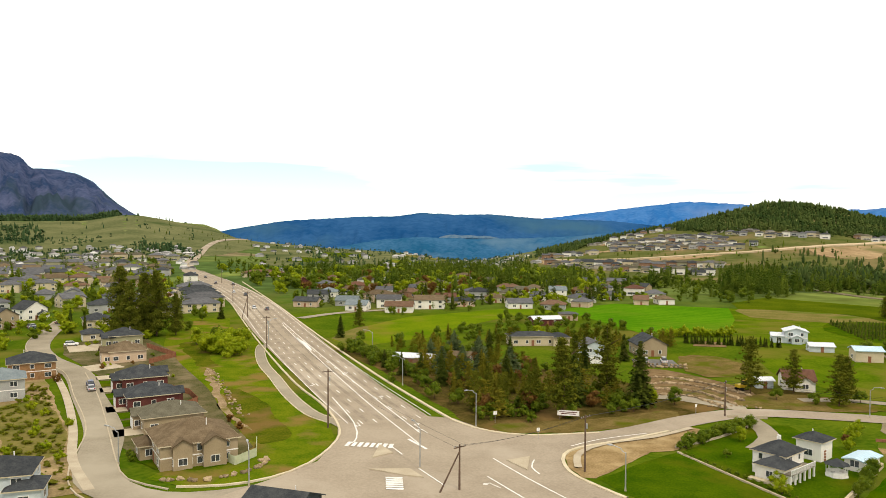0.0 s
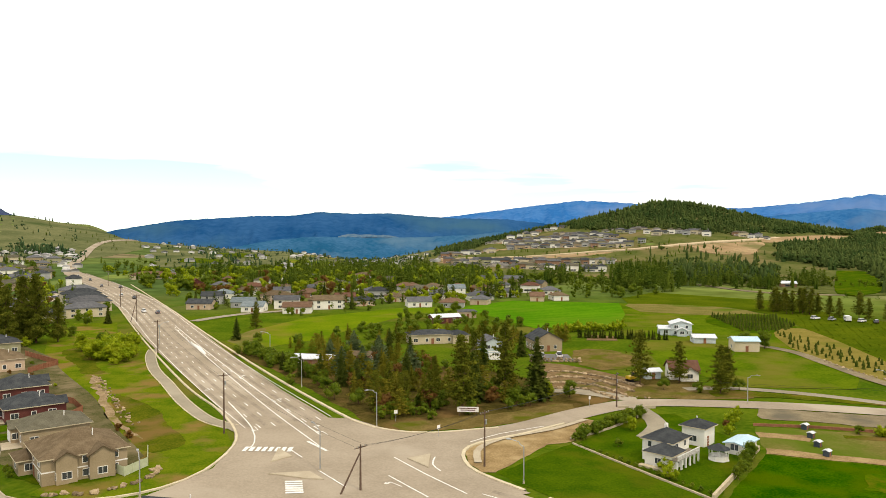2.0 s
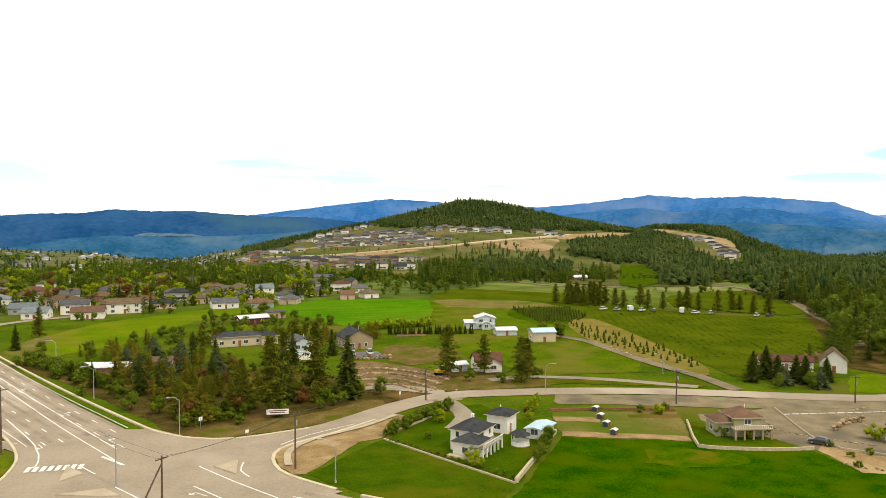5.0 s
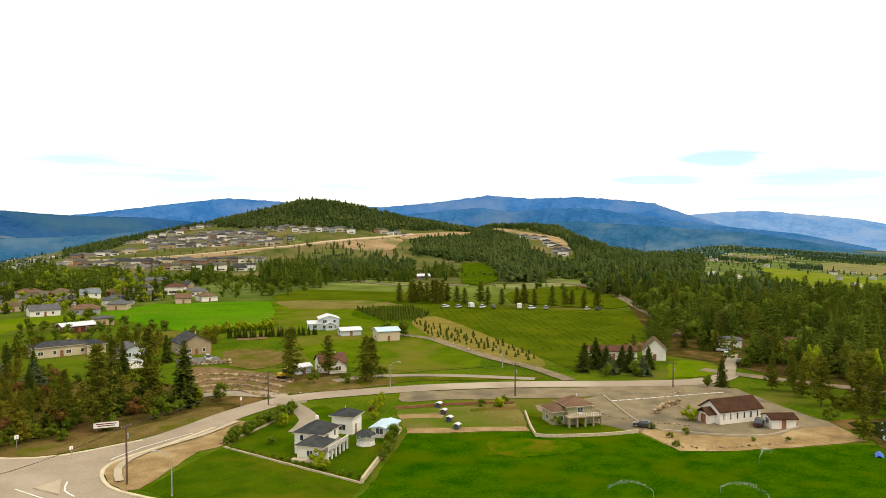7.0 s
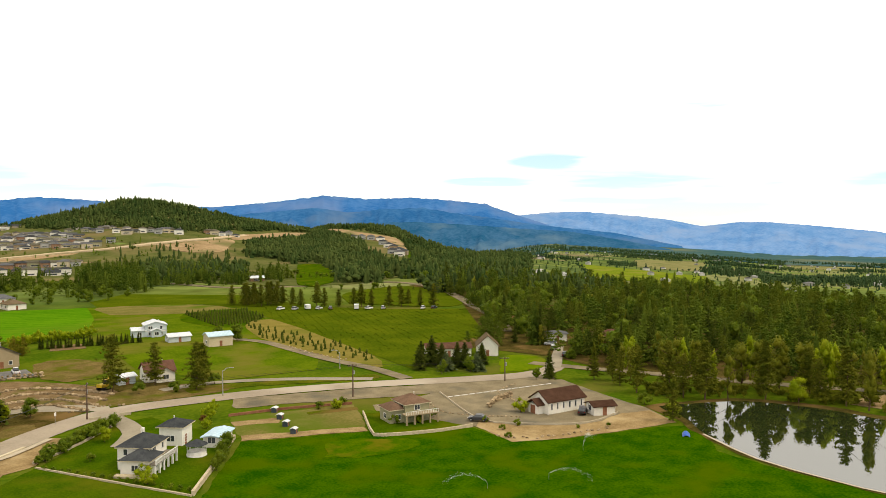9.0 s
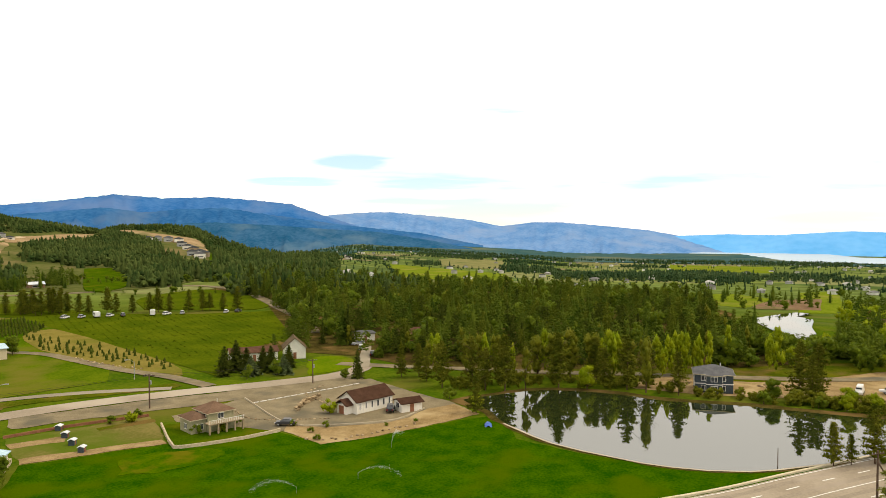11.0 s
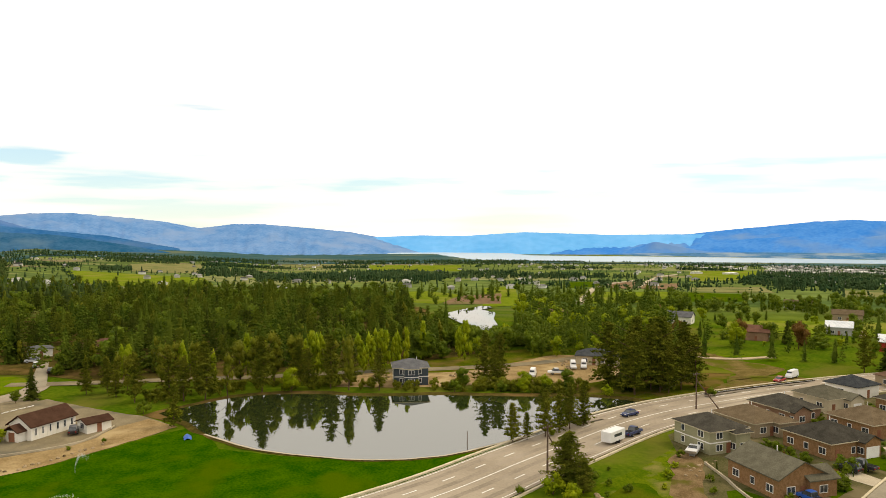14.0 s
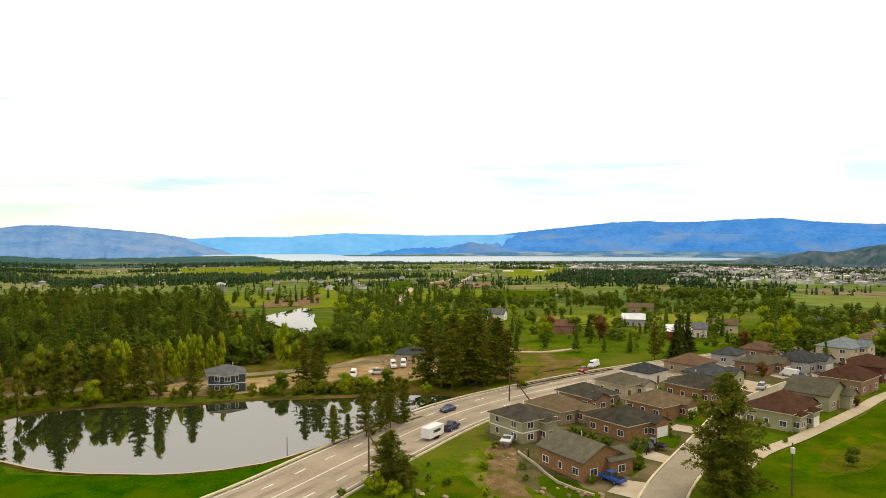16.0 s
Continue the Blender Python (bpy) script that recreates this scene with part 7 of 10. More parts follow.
for k in range(64):
    a, r = town_rng.uniform(17.5, 33), town_rng.uniform(430, 880)
    x, y = polar(a, r)
    if abs(x + 0.36 * y - 46) > 26 and not (-205 < x < -110 and 360 < y < 530):
        small_house(x, y, 25 + town_rng.choice((0, 90)) + town_rng.uniform(-8, 8), town_rng.uniform(11, 16), 10, town_rng.choice((5.2, 3.4)), town_rng.choice(TOWN_WALLS), town_rng.choice(TOWN_ROOFS), 0, "houses of the western estate", town_rng.random() < 0.3)
# houses beyond the hay meadow
for x, y, w, h, wall, roof, gab in ((-40, 497, 15, 3.4, "w_white", "roof_tan", 1), (-36, 438, 16, 4.8, "w_pink", "roof_tan", 0), (-22, 390, 14, 3.2, "w_white", "roof_brown", 1), (-7, 407, 16, 4.8, "w_white", "roof_tan", 1), (-44, 398, 11, 3.0, "w_white", "roof_slate", 1),
                                   (-52, 420, 12, 3, "w_grey", "roof_slate", 1), (42, 472, 12, 3.4, "w_cream", "roof_sage", 0), (57, 451, 15, 3.2, "w_white", "roof_grey", 0), (70, 468, 10, 5, "w_white", "roof_slate", 1), (41, 411, 13, 3, "w_white", "roof_grey", 1),
                                   (80, 442, 15, 3, "w_white", "roof_grey", 0)):
    small_house(x, y, -10 + town_rng.uniform(-15, 15), w, 10, h, wall, roof, 1, "houses beyond the meadow", bool(gab))
for x, y, w, h, wall, roof, gab in ((101, 460, 12, 3, "w_white", "roof_grey", 0), (112, 432, 8, 3, "w_pink", "roof_brown", 1), (126, 436, 9, 3, "w_white", "roof_tan", 0), (20, 480, 12, 3.3, "w_tan", "roof_grey", 0), (-70, 470, 12, 3.2, "w_white", "roof_slate", 0),
                                   (-58, 520, 14, 3.2, "w_tan", "roof_red", 0), (60, 505, 12, 3, "w_cream", "roof_tan", 0), (90, 495, 13, 3, "w_tan", "roof_brown", 0), (130, 470, 12, 3, "w_white", "roof_grey", 0), (5, 520, 12, 3, "w_white", "roof_grey", 0),
                                   (-20, 470, 13, 3.2, "w_brown", "roof_brown", 0), (30, 440, 11, 3, "w_cream", "roof_tan", 0)):
    small_house(x, y, -10 + town_rng.uniform(-15, 15), w, 10, h, wall, roof, 1, "houses beyond the meadow", bool(gab))
for k in range(75):
    a, r = town_rng.uniform(-15, 11), town_rng.uniform(400, 620)
    x, y = polar(a, r)
    if all(math.hypot(o.location.x - x, o.location.y - y) > 15 for o in scene.objects if o.parent is None and o.name.startswith("house")) and not inside(ROAD_STRIP, x, y) and not inside([(60, 402), (98, 434), (154, 412), (138, 360), (82, 318)], x, y):
        small_house(x, y, a - 10 + town_rng.uniform(-20, 20), town_rng.uniform(9, 15), 9, town_rng.choice((3, 3.2, 4.8)), town_rng.choice(("w_white", "w_white", "w_cream", "w_grey", "w_tan", "w_pink")), town_rng.choice(TOWN_ROOFS + ("roof_brown", "roof_red")), 1 if r < 450 else 0, "houses beyond the meadow", town_rng.random() < 0.4)
house("barn", "bright red gabled barn", -99, 541, 20, [(0, 0, 8, 8, 4, "y", 0.7)], "w_maroon", "roof_red", None, 0, "barn")
house("store", "long low commercial building with a brown roof", -150, 640, 20, hip(34, 14, 3.6, 0.3), "w_cream", "roof_brown", None, 0, "store")

# houses in the trees across the highway
house("house", "long low cream house with a dark roof", 33, 286, facing(0.1, -0.99), [(0, 0, 17, 8, 3.6, None, 0.3), (10.5, -1, 6, 9, 3.3, None, 0.35)], "w_cream", "roof_dark", None, group="houses in the trees")
house("garage", "grey-blue gabled garage with white doors", 49, 251, facing(0.1, -1), [(0, 0, 8, 9, 5.6, "y", 0.4)], "w_paleblue", "roof_grey", (5, 2.3), category="garage")
house("house", "tan gable-fronted house on a stone terrace", 71.5, 266, facing(0.05, -1), [(0, 0, 10, 11, 4.0, "y", 0.55)], "w_tan", "roof_dark", None, group="houses in the trees")
house("house", "small pinkish house with a grey flat-pitched roof", 59, 360, facing(0, -1), hip(8, 7, 3.2, 0.2), "w_pink", "roof_grey", None, 1, group="houses in the trees")
house("shed", "long shed with a white sheet-metal roof", 46, 343, facing(0.2, -1), [(0, 0, 13, 8, 2.8, "x", 0.25)], "w_maroon", "metalwhite", None, 1, "shed")
house("shed", "open shed under a white sheet-metal roof", -9, 244, facing(-0.3, -1), [(0, 0, 12, 6, 2.6, "x", 0.3)], "w_brown", "metalwhite", None, 1, "shed")
house("shed", "weathered timber shed among trees", 6, 248, facing(-0.3, -1), [(0, 0, 7, 6, 2.6, "x", 0.3)], "w_brown", "roof_tan", None, 1, "shed")
house("house", "red and white cottage half hidden by trees", 98, 211, facing(-0.2, -1), [(0, 0, 8, 7, 3.0, "x", 0.6), (1, -4, 5, 3, 2.6, "y", 0.6)], "w_white", "roof_red", None, group="houses in the trees")
house("shed", "pale green shed with a white roof", 89, 212, facing(0, -1), [(0, 0, 4.5, 4, 2.2, "x", 0.3)], "w_paleblue", "metalwhite", None, 1, "shed")
# white farm on the meadow
house("farmhouse", "pale blue-grey farmhouse with gables and a white metal roof", 135, 294, facing(-0.3, -0.95), [(0.6, 0, 8, 8, 4.6, "y", 0.32), (-5.4, -0.5, 5.2, 6.5, 2.7, "x", 0.28), (0.6, -4.8, 3.6, 2.8, 2.6, "y", 0.45)], "w_paleblue", "metalwhite", None, group="farm buildings")
house("farm_annexe", "low pale blue-grey annexe with a white metal roof", 135, 273, facing(-0.2, -0.97), [(0, 0, 8, 6, 2.2, "x", 0.3)], "w_paleblue", "metalwhite", None, 1, group="farm buildings")
house("barn", "cream barn with a pale blue metal roof", 141, 254, facing(-0.2, -0.97), [(0, 0, 8.5, 7, 3.8, "x", 0.3)], "w_cream", "metalblue", None, 1, "barn", group="farm buildings")

# the white house with the deck
wh = house("villa", "white two-storey house with dark hipped roofs and a columned deck", 62, 136.5, facing(0.64, -0.77), [(1.0, 2.6, 8.8, 7.8, 4.7, None, 0.45), (-4.0, 0.4, 6.6, 6.8, 3.1, None, 0.45)], "w_white", "roof_dark", None)
part("deck", box(bmesh.new(), -7.4, 4.4, -4.6, -1.6, 2.15, 2.35, 0.03), M["decking"], wh, "grey deck floor")
for k in range(6):
    part("column", box(bmesh.new(), -7.3 + k * 2.25, -6.9 + k * 2.25, -4.5, -4.1, -0.2, 2.15, 0.02), M["white"], wh)
bm = box(bmesh.new(), -7.4, 4.4, -4.65, -4.5, 3.15, 3.25)
for k in range(32):
    box(bm, -7.38 + k * 0.37, -7.3 + k * 0.37, -4.62, -4.54, 2.1, 3.16)
part("railing", bm, M["white"], wh, "white baluster railing")
part("skylight", box(bmesh.new(), -0.4, 0.4, -0.55, 0.55, 0, 0.12, 0.02), M["white"], wh, "white skylight").matrix_basis = pose(0.2, 0.9, 5.75, 24, 0, 0)
part("chimney", box(bmesh.new(), 3.2, 3.9, 3.4, 4.1, 4.7, 7.0, 0.03), M["w_white"], wh)
part("stair", box(bmesh.new(), -8.9, -7.5, -3.8, -2.4, -0.2, 1.1, 0.04), M["stonewall"], wh, "stone garden steps")
wh.scale = (0.78, 0.78, 0.9)
part("ramp", box(bmesh.new(), -9.4, -7.7, -3, 4.5, -0.2, 0.5, 0.05), M["stonewall"], wh, "stone landing")
house("garage", "white two-storey garage with a dark hipped roof", 72.2, 147.5, facing(0.64, -0.77), hip(4.8, 4.8, 3.9, 0.45), "w_white", "roof_dark", (3.6, 2.2), category="garage")
house("shed", "white shed with a pale blue metal roof", 78, 141, facing(0.64, -0.77), [(0, 0, 6.6, 3.6, 2.1, "x", 0.2)], "w_white", "metalblue", None, 1, "shed")
gz = empty("gazebo", 71, 136.5, 0)
bm = bmesh.new()
tube(bm, (0, 0, 0), (0, 0, 0.25), 2.0, 2.0, 8)
part("base", bm, M["white"], gz)
for k in range(8):
    a = k * math.pi / 4 + math.pi / 8
    bm = bmesh.new()
    tube(bm, (math.cos(a) * 1.75, math.sin(a) * 1.75, 0.25), (math.cos(a) * 1.75, math.sin(a) * 1.75, 2.2), 0.07, 0.07, 6)
    part("post", bm, M["white"], gz)
bm = bmesh.new()
tube(bm, (0, 0, 0.3), (0, 0, 0.95), 1.85, 1.85, 8, cap=False)
part("railing", bm, M["white"], gz)
bm = bmesh.new()
tube(bm, (0, 0, 2.2), (0, 0, 3.2), 2.2, 0.08, 8)
part("roof", bm, M["roof_dark"], gz)
tagged(gz, "white octagonal garden gazebo with a dark roof", "gazebo")

# tan house by the road
th = house("house", "tan two-storey house with hipped brown roofs and a raised terrace", 117.5, 127.5, facing(-0.3, -0.95), [(1.5, 0, 7, 7.5, 4.6, None, 0.45), (-3.6, 0.5, 4.6, 6.5, 3.4, None, 0.45)], "w_sage", "roof_brown", None)
th.scale = (0.85, 0.85, 0.92)
part("terrace", box(bmesh.new(), -3, 6.5, -6.6, -3.9, 2.3, 2.55, 0.03), M["w_tan"], th, "tan terrace floor")
for k in range(5):
    part("column", box(bmesh.new(), -2.9 + k * 2.25, -2.5 + k * 2.25, -6.5, -6.1, -0.1, 2.3, 0.02), M["w_tan"], th)
bm = box(bmesh.new(), -3, 6.5, -6.6, -6.5, 3.3, 3.4)
for k in range(20):
    box(bm, -2.98 + k * 0.49, -2.9 + k * 0.49, -6.58, -6.52, 2.55, 3.3)
part("railing", bm, M["white"], th)

# church
ch = house("church", "white boarded church with a brown gabled roof", 149.4, 108.5, facing(-0.975, 0.22), [(0, 0, 6.4, 11.4, 3.0, "y", 0.62)], "w_white", "roof_maroon", None, 0, "church")
for k in range(6):
    for sd, px in (("r", 3.2), ("l", -3.2)):
        put_window(ch, px, -4.6 + k * 1.85, 1.0, sd, 0.5, 1.4, "white")
part("porch", box(bmesh.new(), -1.7, 1.7, -7.6, -5.7, -0.2, 2.3), M["w_white"], ch)
part("porch_roof", gable_roof(0, -6.7, 3.4, 2.0, 2.3, 0.6, "y"), M["roof_maroon"], ch)
part("door", box(bmesh.new(), -0.8, 0.8, -7.68, -7.55, 0, 2.0), M["fence_wood"], ch)
for k in range(12):
    part("batten", box(bmesh.new(), 3.2, 3.26, -5.6 + k * 0.98, -5.5 + k * 0.98, 0, 2.95), M["white"], ch)
house("shed", "white shed with a brown roof beside the church", 153, 98.8, facing(-0.5, -0.86), [(0, 0, 5.4, 4.2, 2.2, "x", 0.35)], "w_white", "roof_maroon", None, 1, "shed")

# by the pond and the wood
house("house", "dark blue three-level house with white windows and a grey hipped roof", 211.5, 40, facing(-0.97, -0.25), [(0, 0, 9.5, 8.5, 5.0, None, 0.4), (0, -4.4, 4, 1, 4.8, None, 0.4)], "w_blue", "roof_grey", None)
house("house", "new house under construction with a dark roof", 249, -13, facing(-0.95, 0.1), [(0, 0, 11, 8, 3.0, None, 0.42), (6, -2, 5, 6, 3, None, 0.42)], "w_cream", "roof_dark", None, 1)
house("house", "white gabled house among conifers", 195, 171, facing(-0.7, -0.7), [(0, 0, 7, 8, 3.6, "y", 0.9)], "w_white", "roof_tan", None, 1)
house("house", "long low house with a rusty pink roof", 184, 179, facing(-0.6, -0.8), [(0, 0, 15, 7, 2.9, "x", 0.35)], "w_white", "roof_red", None, 1)
house("house", "red-brown house among pines", 240, 153, facing(-0.8, -0.5), [(0, 0, 9, 8, 3.6, "x", 0.5)], "w_brown", "roof_red", None, 1)
house("store", "white flat building behind the pines", 236, 172, facing(-0.7, -0.7), hip(7, 6, 3.0, 0.25), "w_white", "roof_grey", None, 1, "building")
house("farmhouse", "small dark farmhouse with a white roof", 311, 502, facing(-0.3, -0.9), [(0, 0, 10, 7, 3, "x", 0.4)], "w_brown", "metalwhite", None, 0)
for x, y, w, wall, roof, lab in ((290, -119, 9, "car_red", "metalwhite", "red barn with a white roof"), (300, -131, 7, "w_white", "roof_grey", "white farm building beside a barn"), (314, -79, 9, "w_brown", "roof_red", "rust-brown house among trees"), (380, 1, 13, "w_tan", "roof_brown", "wide brown-roofed house above the pond"),
                                 (318, -150, 12, "w_cream", "roof_tan", "cream bungalow among trees"), (345, -120, 10, "w_grey", "metalwhite", "long white greenhouse on the farm"), (335, -210, 14, "w_tan", "roof_grey", "tan house among trees"), (300, -215, 13, "w_white", "roof_grey", "white house among trees"),
                                 (420, -150, 14, "w_tan", "roof_tan", "tan house at the vineyard"), (500, -150, 16, "w_white", "roof_tan", "pale house at the vineyard"), (380, -60, 12, "w_white", "roof_grey", "white house at the orchard")):
    house("house", lab, x, y, facing(-0.8, 0.3), [(0, 0, w, 9, 3.6, "x", 0.45)], wall, roof, None, 1, group="houses down the valley")

# the hillside estate
hill_rng = random.Random(33)
HILL_WALLS, HILL_ROOFS = ("w_tan", "w_grey", "w_brown", "w_white", "w_white", "w_cream", "w_sage"), ("roof_dark", "roof_dark", "roof_grey", "roof_sage", "roof_grey")
for a0, r0, a1, r1, n in ((-13.4, 1215, -16.6, 1225, 6), (-12.4, 1190, -14.6, 1180, 4), (-19.3, 1080, -22.6, 1000, 7), (-22.9, 1000, -26.8, 1010, 8), (-28.2, 1030, -30.6, 1050, 5), (-11.4, 1140, -16.9, 1050, 10), (-16.5, 1100, -20.3, 1005, 8), (-12, 1100, -19, 1020, 10), (-13, 1060, -20.6, 960, 12),
                          (-7.4, 990, -11.3, 985, 8), (-12.2, 1010, -21.4, 915, 15), (-14, 985, -22.5, 940, 12), (-7.8, 850, -12.4, 800, 9), (-12.7, 815, -20.2, 785, 12), (-9, 830, -16, 770, 10), (-13, 735, -19.5, 715, 9)):
    for k in range(n):
        if hill_rng.random() < 0.92:
            u = (k + 0.5 + hill_rng.uniform(-0.2, 0.2)) / n
            a = a0 + (a1 - a0) * u
            x, y = polar(a, r0 + (r1 - r0) * u + hill_rng.uniform(-7, 7))
            small_house(x, y, a + hill_rng.uniform(-10, 10), hill_rng.uniform(8, 13), 8, hill_rng.choice((3.2, 4.4, 5.2, 5.6)), hill_rng.choice(HILL_WALLS), hill_rng.choice(HILL_ROOFS), 0, "houses of the hillside estate", hill_rng.random() < 0.25)
for a, r in ((-38.8, 1075), (-39.4, 1080), (-40.1, 1070), (-40.8, 1060), (-41.0, 1010), (-41.4, 975), (-41.8, 950), (-42.2, 920), (-42.5, 905), (-41.7, 900), (-42.2, 880)):
    x, y = polar(a, r)
    small_house(x, y, a + hill_rng.uniform(-15, 15), 11, 9, 5.2, hill_rng.choice(("w_grey", "w_white", "w_tan")), hill_rng.choice(("roof_grey", "roof_dark")), 0, "houses of the hillside estate")


# far houses of the valley towns, in one sheet of walls and one of roofs
def far_houses(spots, label, wall, roof, grow=1.0, rise=1.5):
    V, F, VR, FR = [], [], [], []
    rr = random.Random(len(spots))
    for x, y in spots:
        w, d, h, a = rr.uniform(5, 10) * grow, rr.uniform(4.5, 7) * grow, rr.uniform(1.8, 3.4) * grow ** 0.4, rr.uniform(0, 3.14)
        z = ground_z(x, y)
        c, s = math.cos(a), math.sin(a)
        q = lambda px, py, pz: (x + px * c - py * s, y + px * s + py * c, z + pz)
        o = len(V)
        V += [q(px * w / 2, py * d / 2, pz) for pz in (-1, h) for px, py in ((-1, -1), (1, -1), (1, 1), (-1, 1))]
        for i in range(4):
            j = (i + 1) % 4
            F += [(o + i, o + j, o + 4 + j), (o + i, o + 4 + j, o + 4 + i)]
        o = len(VR)
        VR += [q(px * (w / 2 + 0.5), py * (d / 2 + 0.5), h) for px, py in ((-1, -1), (1, -1), (1, 1), (-1, 1))] + [q(-w * 0.25, 0, h + rise), q(w * 0.25, 0, h + rise)]
        FR += [(o, o + 1, o + 5), (o, o + 5, o + 4), (o + 1, o + 2, o + 5), (o + 2, o + 3, o + 4), (o + 2, o + 4, o + 5), (o + 3, o, o + 4)]
    tagged(part("far_house_walls", tri_mesh("far_house_walls", V, F, M[wall]), None), label, "houses", kind="stuff")
    tagged(part("far_house_roofs", tri_mesh("far_house_roofs", VR, FR, M[roof]), None), "roofs of " + label, "roofs", kind="stuff")


fr = random.Random(44)
M["farwall"] = mat("far_house_paint", (0.42, 0.41, 0.38), (0.7, 0.69, 0.66), 200, 30, rough=0.9, bump=0, island=0.45)
M["farroof"] = mat("far_roof_shingle", (0.07, 0.072, 0.075), (0.34, 0.33, 0.32), 60, 14, rough=0.9, bump=0, island=0.7)
spots = [polar(fr.uniform(-129, -105), 1000 + 1500 * fr.random() ** 0.8) for k in range(1500)] + [polar(fr.uniform(-116, -96), fr.uniform(1900, 2700)) for k in range(120)]
far_houses(spots, "pale houses of the distant town", "farwall", "farroof")
far_houses([polar(fr.uniform(-124, -100), max(1380, fr.gauss(1750, 330))) for k in range(70)], "white sheds and stores of the distant town", "farwall", "white", 1.9, 0.4)
spots = [polar(fr.gauss(-54, 2.4), fr.gauss(640, 45)) for k in range(55)] + [polar(fr.uniform(-100, -50), fr.uniform(700, 2700)) for k in range(150)] + [polar(fr.uniform(14, -8), fr.uniform(700, 1500)) for k in range(90)] + [polar(fr.uniform(33, 17.8), fr.uniform(760, 1080)) for k in range(150)]
far_houses(spots, "scattered pale farmhouses of the valley", "farwall", "farroof")
M["hillroof"] = mat("hillside_roof_shingle", (0.05, 0.052, 0.055), (0.15, 0.14, 0.125), 60, 9, rough=0.9, bump=0, island=0.4)
M["hillwall"] = mat("hillside_house_paint", (0.26, 0.22, 0.165), (0.62, 0.57, 0.49), 40, 9, rough=0.9, bump=0, island=0.5)
spots = []
for a0, r0, a1, r1, n in ((-11, 1165, -17, 1075, 14), (-12.4, 1120, -19.5, 1035, 16), (-12.6, 1078, -20.5, 975, 18), (-7.6, 1000, -11.5, 1005, 9), (-12.6, 1030, -21.4, 930, 18), (-8, 862, -12.6, 815, 10), (-13, 828, -20.4, 797, 15), (-8.4, 780, -16, 740, 14), (-12, 752, -20, 735, 13), (-20, 1095, -23, 1025, 8), (-23, 1020, -27, 1030, 9), (-16, 1130, -19, 1070, 8)):
    spots += [polar(a0 + (a1 - a0) * k / n + fr.uniform(-0.12, 0.12), r0 + (r1 - r0) * k / n + fr.uniform(-9, 9)) for k in range(n)]
far_houses(spots, "close rows of hillside houses", "hillwall", "hillroof", 1.25, 1.6)


# ---- single trees ----
trees([("pine_tree", 28, 178, 19), ("pine_tree", 21, 182, 10), ("pine_tree", 43, 199, 19), ("fir_tree", 49, 189, 16.5), ("pine_tree", 82, 203, 15.5), ("pine_tree", 15, 184, 9.5), ("pine_tree", 8, 183, 10), ("pine_tree", 99, 190, 13, 1.1), ("pine_tree", 103, 194, 12), ("pine_tree", 94, 204, 12),
       ("fir_tree", 0, 212, 10), ("fir_tree", 4, 205, 9), ("pine_tree", 12, 200, 8), ("pine_tree", 24, 196, 8.5), ("fir_tree", 33, 190, 14), ("pine_tree", 36, 206, 16), ("fir_tree", 18, 212, 10)])
trees([("spruce_tree", 0, 232, 8, 1.5), ("spruce_tree", 6, 226, 9, 1.5), ("spruce_tree", 12, 236, 8, 1.5), ("spruce_tree", 20, 226, 9, 1.5), ("fir_tree", 22, 246, 9), ("spruce_tree", 12, 254, 8, 1.5), ("spruce_tree", -4, 254, 7, 1.5), ("fir_tree", 16, 262, 9), 
       ("spruce_tree", 4, 266, 8, 1.5), ("pine_tree", 26, 217, 7), ("fir_tree", 60, 252, 9), ("fir_tree", 44, 236, 11), ("lime_tree", 36, 290, 7), ("leafy_tree", 28, 300, 7)])
trees([("fir_tree", -12, 226, 7), ("fir_tree", -18, 238, 6), ("fir_tree", -6, 220, 8), ("shrub", -14, 216, 3), ("shrub", -22, 250, 3), ("shrub", 4, 190, 4), ("shrub", -2, 196, 4), ("shrub", 9, 176, 3), ("shrub", 20, 172, 2.5), ("lime_tree", 52, 190, 5),
       ("leafy_tree", 58, 190, 5), ("shrub", 46, 183, 3), ("shrub", 86, 196, 3), ("shrub", 94, 192, 3), ("shrub", 106, 193, 3), ("fir_tree", -40, 300, 9), ("pine_tree", -36, 330, 12), ("shrub", -32, 300, 3), ("shrub", -30, 286, 3)])
# western estate
woods("slope_thicket", [(-76 + tree_rng.gauss(0, 4.5), 268 + tree_rng.gauss(0, 5), tree_rng.uniform(3, 8), tree_rng.uniform(0.9, 1.3)) for k in range(40)], [broadleaf_arrays(330 + i, 1, 0.42, 10, 70, low=0.03) for i in range(3)], "lime", "dense yellow-green thicket on the grass slope")
trees([("near_pine", -126, 300, 28, 0.95), ("near_pine", -113, 302, 26, 1.0), ("near_pine", -119, 306, 25, 0.95), ("near_pine", -121, 296, 22, 1.0), ("near_pine", -106, 304, 17, 0.9), ("cypress", -150, 308, 10.5), ("cypress", -146, 312, 8), ("yellow_shrub", -72, 254, 4), ("lime_tree", -90, 280, 7, 1.2), ("shrub", -86, 292, 5), ("fir_tree", -103, 356, 8),
       ("leafy_tree", -110, 350, 6), ("lime_tree", -126, 286, 4), ("leafy_tree", -192, 420, 8), ("lime_tree", -206, 440, 7), ("shrub", -58, 143, 1.6), ("shrub", -60, 146, 1.4), ("red_shrub", -48, 172, 2), ("red_shrub", -44, 166, 1.8), ("red_shrub", -108, 214, 2.5)])
